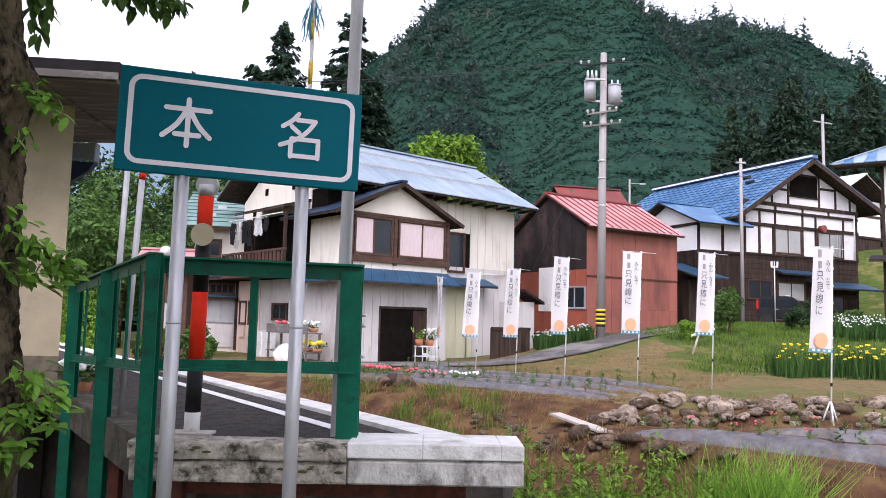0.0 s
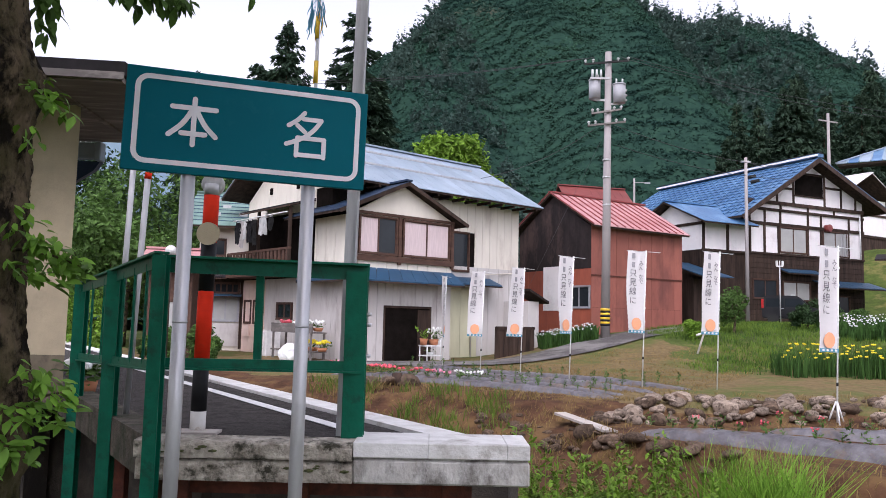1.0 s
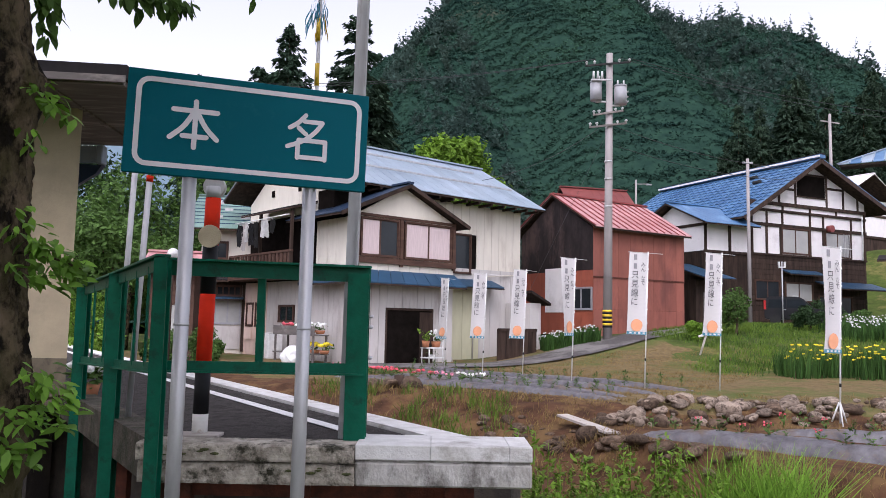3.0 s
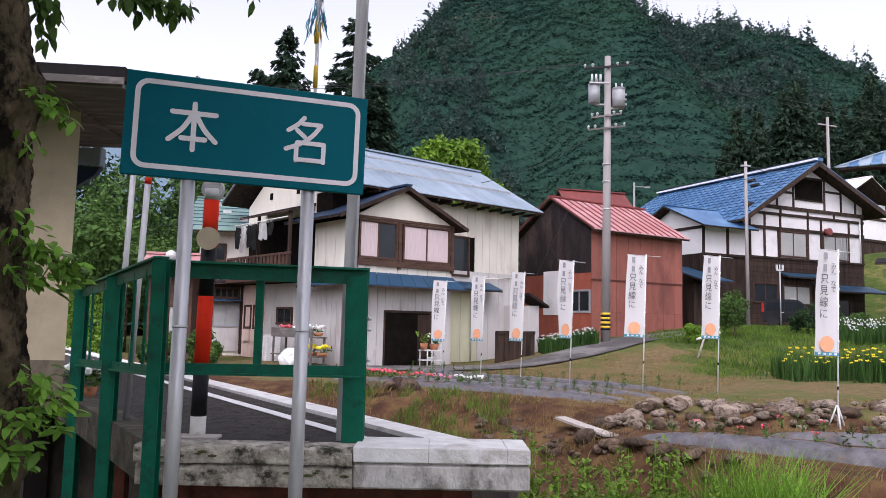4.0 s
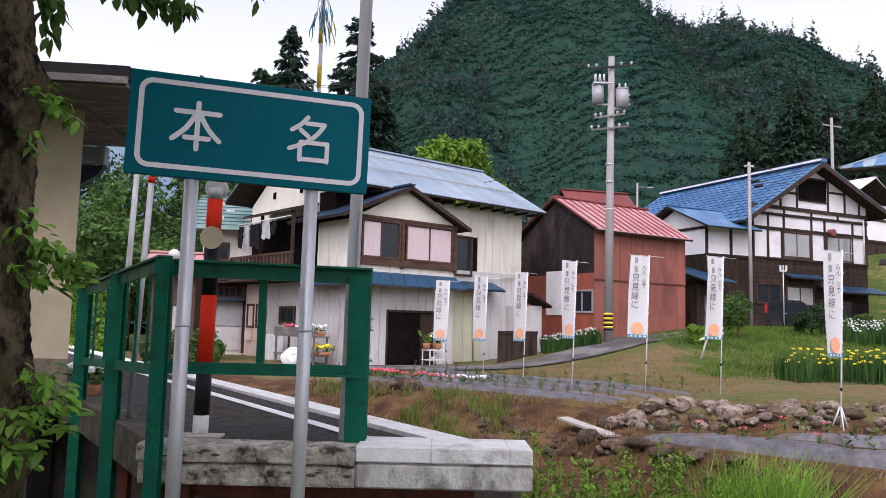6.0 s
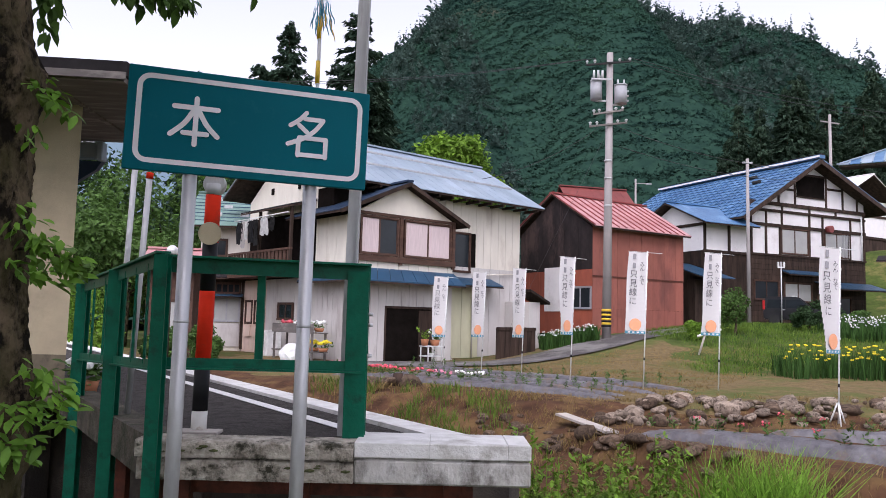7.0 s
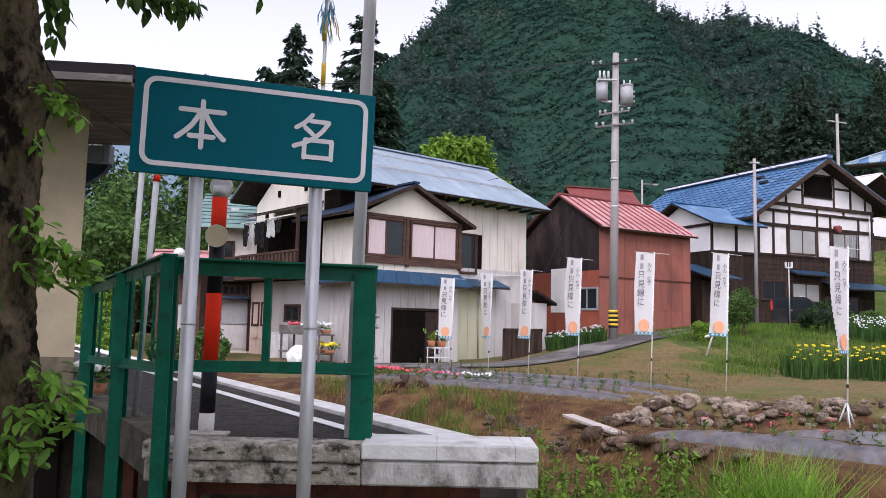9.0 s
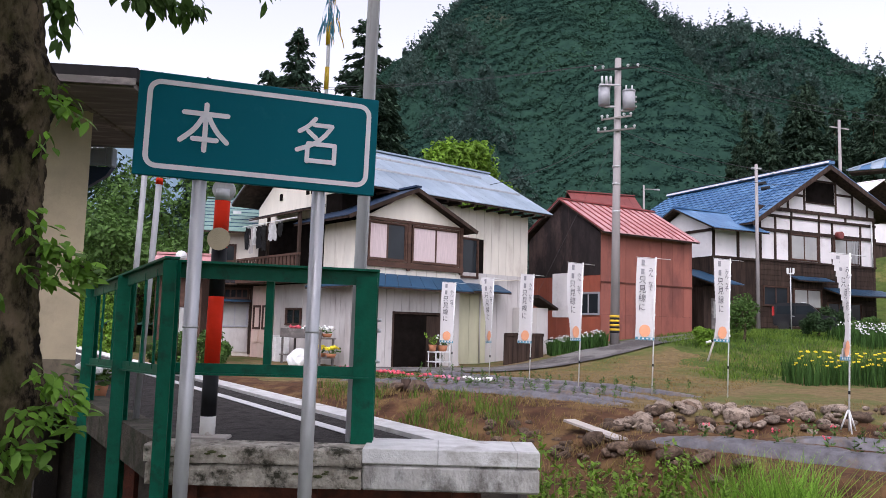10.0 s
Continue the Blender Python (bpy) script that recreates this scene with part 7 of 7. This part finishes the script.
# ---- parked van ----
def build_car():
    root = thing("parked_minivan", pose(17.25, 37.2, float(ground_z(17.25, 37.2)) + 0.02, 0, 0, -28), "black minivan parked beside the white house", "car")
    root.scale = (0.8, 0.8, 0.8)
    # side outline in x (length) and z, extruded across
    o = [(-1.75, 0.35), (1.72, 0.35), (1.78, 0.75), (1.55, 0.92), (0.95, 1.02), (0.35, 1.62), (0.1, 1.72), (-1.5, 1.74), (-1.68, 1.6), (-1.78, 0.9)]
    bm = prism([(a, -0.82, b) for a, b in o], (0, 1.64, 0))
    bmesh.ops.bevel(bm, geom=bm.edges[:], offset=0.06, segments=2, affect="EDGES")
    body = part("body", bm, M["car_paint"], root, "glossy black body")
    part("side_window", prism([(-1.55, -0.825, 1.05), (-0.55, -0.825, 1.05), (-0.55, -0.825, 1.55), (-1.5, -0.825, 1.55)], (0, -0.006, 0)), M["glass"], root)
    part("side_window", prism([(-0.48, -0.825, 1.05), (0.80, -0.825, 1.05), (0.28, -0.825, 1.55), (-0.48, -0.825, 1.55)], (0, -0.006, 0)), M["glass"], root)
    part("rear_window", box(-1.775, -1.765, -0.65, 0.65, 1.05, 1.55), M["glass"], root)
    for y in (-0.80, 0.70):
        part("tail_lamp", box(-1.80, -1.66, y - 0.035, y + 0.10, 0.95, 1.5, 0.01), M["lamp_red"], root, "red tail lamp")
    part("roof_rack", box(-0.2, 0.05, -0.3, 0.0, 1.75, 1.80), M["plastic_white"], root)
    part("door_handle", box(-0.75, -0.55, -0.85, -0.825, 0.92, 0.96), M["steel"], root)
    for x in (-1.15, 1.15):
        for y in (-0.78, 0.78):
            w = part("wheel", tube((x, y - 0.09, 0.31), (x, y + 0.09, 0.31), 0.31, seg=20), M["tyre"], root)
            part("rim", tube((x, y - 0.1, 0.31), (x, y + 0.1, 0.31), 0.19, seg=14), M["tyre"], w)


build_car()


# ---- small things round the houses ----
def build_clutter():
    rnd = random.Random(9)
    # striped marker stake at the field's edge
    g = float(ground_z(8.75, 26.0))
    root = thing("marker_stake", pose(8.72, 26.0, g), "leaning pale wooden stake with a red and black striped bar", "stake")
    part("stake", tube((0, 0, -0.1), (0.28, 0, 0.78), 0.035, seg=8), M["plank"], root)
    for k in range(5):
        part("bar", tube((-0.02 + 0.16 * k, -0.03, 0.62 + 0.05 * k), (0.14 + 0.16 * k, -0.03, 0.67 + 0.05 * k), 0.04, seg=8), M[("white_paint", "black_paint", "white_paint", "red_paint", "white_paint")[k]], root)
    # tripod foot at the near banner
    for a in (0.3, 2.4, 4.5):
        o = thing("tent_peg", pose(6.81 + 0.16 * math.cos(a), 13.2 + 0.16 * math.sin(a), float(ground_z(6.81, 13.2))), "short steel prop at the banner's foot", "prop")
        part("rod", tube((0, 0, -0.05), (-0.15 * math.cos(a), -0.15 * math.sin(a), 0.36), 0.014, seg=6), M["plastic_white"], o)
    # white post before the white house
    g = float(ground_z(16.2, 36.5))
    root = thing("water_post", pose(16.25, 36.5, g), "thin white post with a double head", "post")
    part("shaft", tube((0, 0, -0.2), (0, 0, 4.75 - g), 0.03, seg=8), M["steel_dull"], root)
    part("head", box(-0.16, 0.16, -0.04, 0.04, 4.45 - g, 4.51 - g), M["plastic_white"], root)
    for x in (-0.14, 0.14):
        part("head", box(x - 0.035, x + 0.035, -0.05, 0.05, 4.512 - g, 4.74 - g), M["plastic_white"], root)
    # lean-to porch between barn and white house
    root = thing("porch_shed", frame_of(12.35, 37.2, 1.3, 62), "dark timber shed with a blue metal pent roof", "shed")
    part("wall", box(0, 1.7, 0, 2, -0.4, 2.55), M["dark_wood"], root)
    part("door", box(0.5, 1.5, -0.04, 0.0, 0.0, 1.95), M["soffit"], root, "weathered grey door")
    part("pane", box(0.62, 1.38, -0.05, -0.04, 1.0, 1.8), M["frost"], root)
    skirt_roof(root, ((-0.3, 1.9, 3.5), (1.8, 1.9, 3.5)), ((-0.3, -0.9, 2.65), (1.8, -0.9, 2.65)), M["awning_blue"], 5)
    # washing on the balcony line, in the cream house's own axes
    hm = frame_of(-2.85, 25.5, 0.0, 50)
    line = thing("washing_line", hm, "pale washing pole under the balcony eave", "washing line")
    part("pole", tube((-1.25, 2.4, 5.22), (-1.25, 6.7, 5.22), 0.02, seg=8), M["plastic_white"], line)
    for i, (v, w, l, k, lab) in enumerate(((6.2, 0.5, 0.85, "black_paint", "black"), (5.65, 0.3, 0.7, "plastic_white", "white"), (5.25, 0.45, 0.85, "black_paint", "black"), (4.85, 0.3, 0.95, "tyre", "dark"), (4.2, 0.6, 0.62, "plastic_white", "white"), (5.9, 0.3, 1.0, "grey_siding", "grey"), (3.6, 0.3, 0.5, "tyre", "dark"))):
        g = thing("garment", hm @ pose(-1.25, v, 5.20), lab + " garment hanging on the washing pole", "clothes", "washing on the balcony")
        bm = bmesh.new()
        n = 10
        rows = []
        for j in range(7):
            rows.append([bm.verts.new((0.03 * math.sin(q * 2.1 + j * 0.7 + i), (q / n - 0.5) * w * (1 + 0.12 * math.sin(j + i) + (0.18 if j in (1, 2) else 0)), -0.05 - l * j / 6 + 0.03 * math.sin(q + i))) for q in range(n + 1)])
        for r0, r1 in zip(rows, rows[1:]):
            for q in range(n):
                bm.faces.new((r0[q], r0[q + 1], r1[q + 1], r1[q]))
        bmesh.ops.solidify(bm, geom=bm.faces[:], thickness=0.015)
        part("cloth", bm, M[k], g)
        part("hanger", beam((0, -w * 0.4, -0.04), (0, w * 0.4, -0.04), 0.015, 0.03), M["steel_dull"], g)

    def pot(p, h, r, flower, n=60, mat_pot="terracotta", lab="potted plant with a small bloom", leafk="leaf_mid"):
        root = thing("potted_plant", p, lab, "plant", "potted plants by the house")
        part("pot", tube((0, 0, 0), (0, 0, h * 0.45), r * 0.65, r * 0.9, 12), M[mat_pot], root)
        sp = [((0, 0, h * 0.4), (rnd.uniform(-1, 1) * r * 1.6, rnd.uniform(-1, 1) * r * 1.6, h * rnd.uniform(0.8, 1.3)), n // 8) for _ in range(8)]
        o = new("foliage", leaf_sprays("foliage", sp, 0.13, M[leafk], rnd.randint(0, 999), 0.0))
        o.parent = root
        if flower:
            bm = bmesh.new()
            for _ in range(14):
                bmesh.ops.create_icosphere(bm, subdivisions=1, radius=rnd.uniform(0.04, 0.07), matrix=Matrix.Translation((rnd.uniform(-1, 1) * r, rnd.uniform(-1, 1) * r, h * rnd.uniform(1.0, 1.3))))
            part("blossom", bm, M[flower], root)

    # stool with pots before the garage opening
    root = thing("plant_stool", hm @ pose(2.75, -0.75, 0.08), "white metal stool holding flower pots", "stool")
    for a in (-0.3, 0.3):
        for b in (-0.2, 0.2):
            part("leg", tube((a, b, 0), (a, b, 0.85 if a > 0 else 0.6), 0.022, seg=8), M["plastic_white"], root)
    part("seat", box(-0.34, 0.34, -0.24, 0.24, 0.58, 0.62), M["plastic_white"], root)
    part("shelf", box(-0.34, 0.34, -0.24, 0.24, 0.25, 0.28), M["plastic_white"], root)
    part("back_rail", box(0.28, 0.33, -0.22, 0.22, 0.82, 0.86), M["plastic_white"], root)
    pot(hm @ pose(2.9, -0.75, 0.70), 0.45, 0.2, "flower_white", lab="terracotta pot of white flowers on a stool")
    pot(hm @ pose(2.45, -0.75, 0.70), 0.5, 0.16, None, 70, lab="pot of arching yellow-green fern", leafk="leaf_bright")
    pot(hm @ pose(2.75, -0.75, 0.36), 0.2, 0.12, None, 16, "plastic_white", "small white pot on a stool shelf")
    # work bench, crates and flowers along the left wall
    root = thing("work_bench", hm @ pose(-0.75, 2.2, 0.05, 0, 0, 90), "weathered grey wooden bench with two shelves by the wall", "bench")
    for a in (-1.3, 1.3):
        for b in (-0.25, 0.25):
            part("leg", box(a - 0.03, a + 0.03, b - 0.03, b + 0.03, 0, 0.98), M["soffit"], root)
    for z in (0.35, 0.98):
        part("shelf", box(-1.4, 1.4, -0.3, 0.3, z, z + 0.04), M["soffit"], root)
    part("back_board", box(-1.4, 1.4, 0.26, 0.3, 1.02, 1.3), M["soffit"], root)
    for i, (v, z, fl) in enumerate(((0.9, 1.1, "flower_white"), (1.5, 1.1, "flower_white"), (2.1, 1.1, "flower_white"), (0.6, 0.45, "flower_yellow"), (1.2, 0.45, "flower_yellow"), (2.9, 1.1, "flower_red"))):
        pot(hm @ pose(-0.75, v, z), 0.26, 0.2, fl, 40, lab="planter with %s flowers on the bench" % fl.split("_")[1])
    root = thing("white_sack", hm @ pose(-1.3, 1.5, 0.05), "crumpled white sack leaning by the bench", "sack")
    bm = bmesh.new()
    bmesh.ops.create_icosphere(bm, subdivisions=3, radius=0.4, matrix=Matrix.Translation((0, 0, 0.3)) @ Matrix.Diagonal((1.3, 0.8, 0.85, 1)))
    for v in bm.verts:
        v.co += v.normal * 0.09 * noise.noise(v.co * 4)
    part("body", bm, M["plastic_white"], root)
    root = thing("washing_machine", hm @ pose(-0.6, 4.6, 0.02), "old white machine by the wall", "washing machine")
    part("body", box(-0.3, 0.3, -0.35, 0.35, 0, 1.0, 0.03), M["plastic_white"], root)
    part("lid", box(-0.29, 0.29, -0.34, 0.34, 1.003, 1.04, 0.01), M["plastic_white"], root)
    # ladder-like boards leaning at the right of the garage
    root = thing("leaning_boards", hm @ pose(4.55, 0.9, 0.02), "thin boards leaning against the wall", "boards")
    for a in (0.0, 0.16):
        part("board", beam((a, -0.5, 0), (a + 0.02, 0.5, 1.7), 0.06, 0.03), M["plank"], root)
    # satellite dish on the left
    root = thing("round_lamp", pose(-5.2, 14.8, float(ground_z(-5.2, 14.8))), "white globe lamp on a thin pole beside the track", "lamp")
    part("pole", tube((0, 0, -0.3), (0, 0, 3.35), 0.03, seg=8), M["dark_wood"], root)
    bm = bmesh.new()
    bmesh.ops.create_uvsphere(bm, u_segments=14, v_segments=8, radius=0.11, matrix=Matrix.Translation((0, 0, 3.42)))
    part("globe", bm, M["plastic_white"], root, "white globe")
    # white flowers at the platform's far corner
    for i in range(2):
        pot(pose(-3.46 - 0.13 * i, 7.72 + 0.1 * i, PZ - 0.005), 0.26, 0.10, "flower_white", 40, lab="pot of white flowers beside the station wall")


build_clutter()


# ---- what moves ----
def turn(width, full):
    """The turn of the cloth about its pole that shows this share of its width."""
    return math.degrees(math.acos(max(-0.2, min(1.0, width / full))))


def motions():
    # for each banner: the cloth's apparent width at the top, at half height and at the bottom, in hundredths of a metre
    top = [[17] * 6 + [41] * 11, [36] * 17, [34] * 17, [34] * 17, [40] * 17, [34] * 17, [30] * 17]
    mid = [[8, 8, 7, 9, 8, 10, 40, 41, 40, 41, 42, 41, 40, 42, 41, 40, 40],
           [40, 42, 41, 37, 34, 38, 33, 36, 34, 36, 33, 33, 30, 27, 24, 23, 22],
           [36, 38, 35, 36, 34, 36, 34, 37, 29, 32, 29, 30, 27, 28, 27, 30, 33],
           [36, 37, 31, 35, 27, 24, 33, 27, 35, 32, 31, 36, 37, 35, 34, 33, 32],
           [38, 40, 38, 38, 41, 40, 41, 42, 40, 41, 42, 39, 41, 38, 39, 41, 40],
           [34, 32, 33, 32, 34, 33, 34, 35, 25, 27, 35, 34, 34, 33, 33, 30, 28],
           [31, 24, 27, 27, 20, 19, 33, 25, 33, 24, 28, 20, 25, 25, 22, 15, 9]]
    low = [[8, 8, 6, 10, 16, 23, 40, 41, 40, 41, 40, 41, 42, 40, 41, 42, 40],
           [43, 43, 42, 38, 35, 41, 35, 38, 38, 35, 35, 35, 35, 32, 23, 20, 16],
           [37, 40, 42, 39, 40, 40, 36, 36, 30, 30, 30, 28, 33, 29, 33, 35, 36],
           [35, 33, 27, 31, 24, 16, 30, 23, 34, 27, 28, 37, 33, 33, 31, 31, 23],
           [37, 40, 34, 35, 42, 41, 44, 44, 41, 41, 44, 37, 41, 36, 38, 44, 40],
           [37, 36, 37, 37, 38, 38, 38, 39, 32, 33, 40, 38, 38, 34, 39, 36, 32],
           [35, 38, 30, 29, 27, 20, 38, 23, 40, 24, 21, 28, 16, 25, 15, 15, 17]]
    for (root, arm, strips), a, b, c in zip(BANNERS, top, mid, low):
        full = 45.0
        side = math.degrees(math.atan2(root.location.x, root.location.y))
        walk(arm, [(t, pose(0, 0, 0, 0, 0, turn(w, full) - side)) for t, w in zip(TIMES, a)])
        for k, (s, z) in enumerate(strips):
            f = (k + 0.5) / STRIPS
            rows = []
            for i, t in enumerate(TIMES):
                ya, yb, yc = turn(a[i], full), turn(b[i], full), turn(c[i], full)
                y = ya * (1 - 2 * f) * (1 - f) + yb * 4 * f * (1 - f) + yc * f * (2 * f - 1)
                rows.append((t, pose(0, 0, z, 0, 0, y - side + 2.0 * math.sin(2.3 * t + 0.3 * k))))
            walk(s, rows)
    for i, (o, a) in enumerate(RIBBONS):
        rows = []
        for k in range(21):
            t = k * 0.5
            rows.append((t, pose(0.012, 0, 2.02, 10 * math.sin(2.1 * t + i), 7 * math.sin(1.7 * t + 0.9 * i) + 4 * math.sin(0.6 * t), 12 * math.sin(1.3 * t + i))))
        walk(o, rows)


motions()
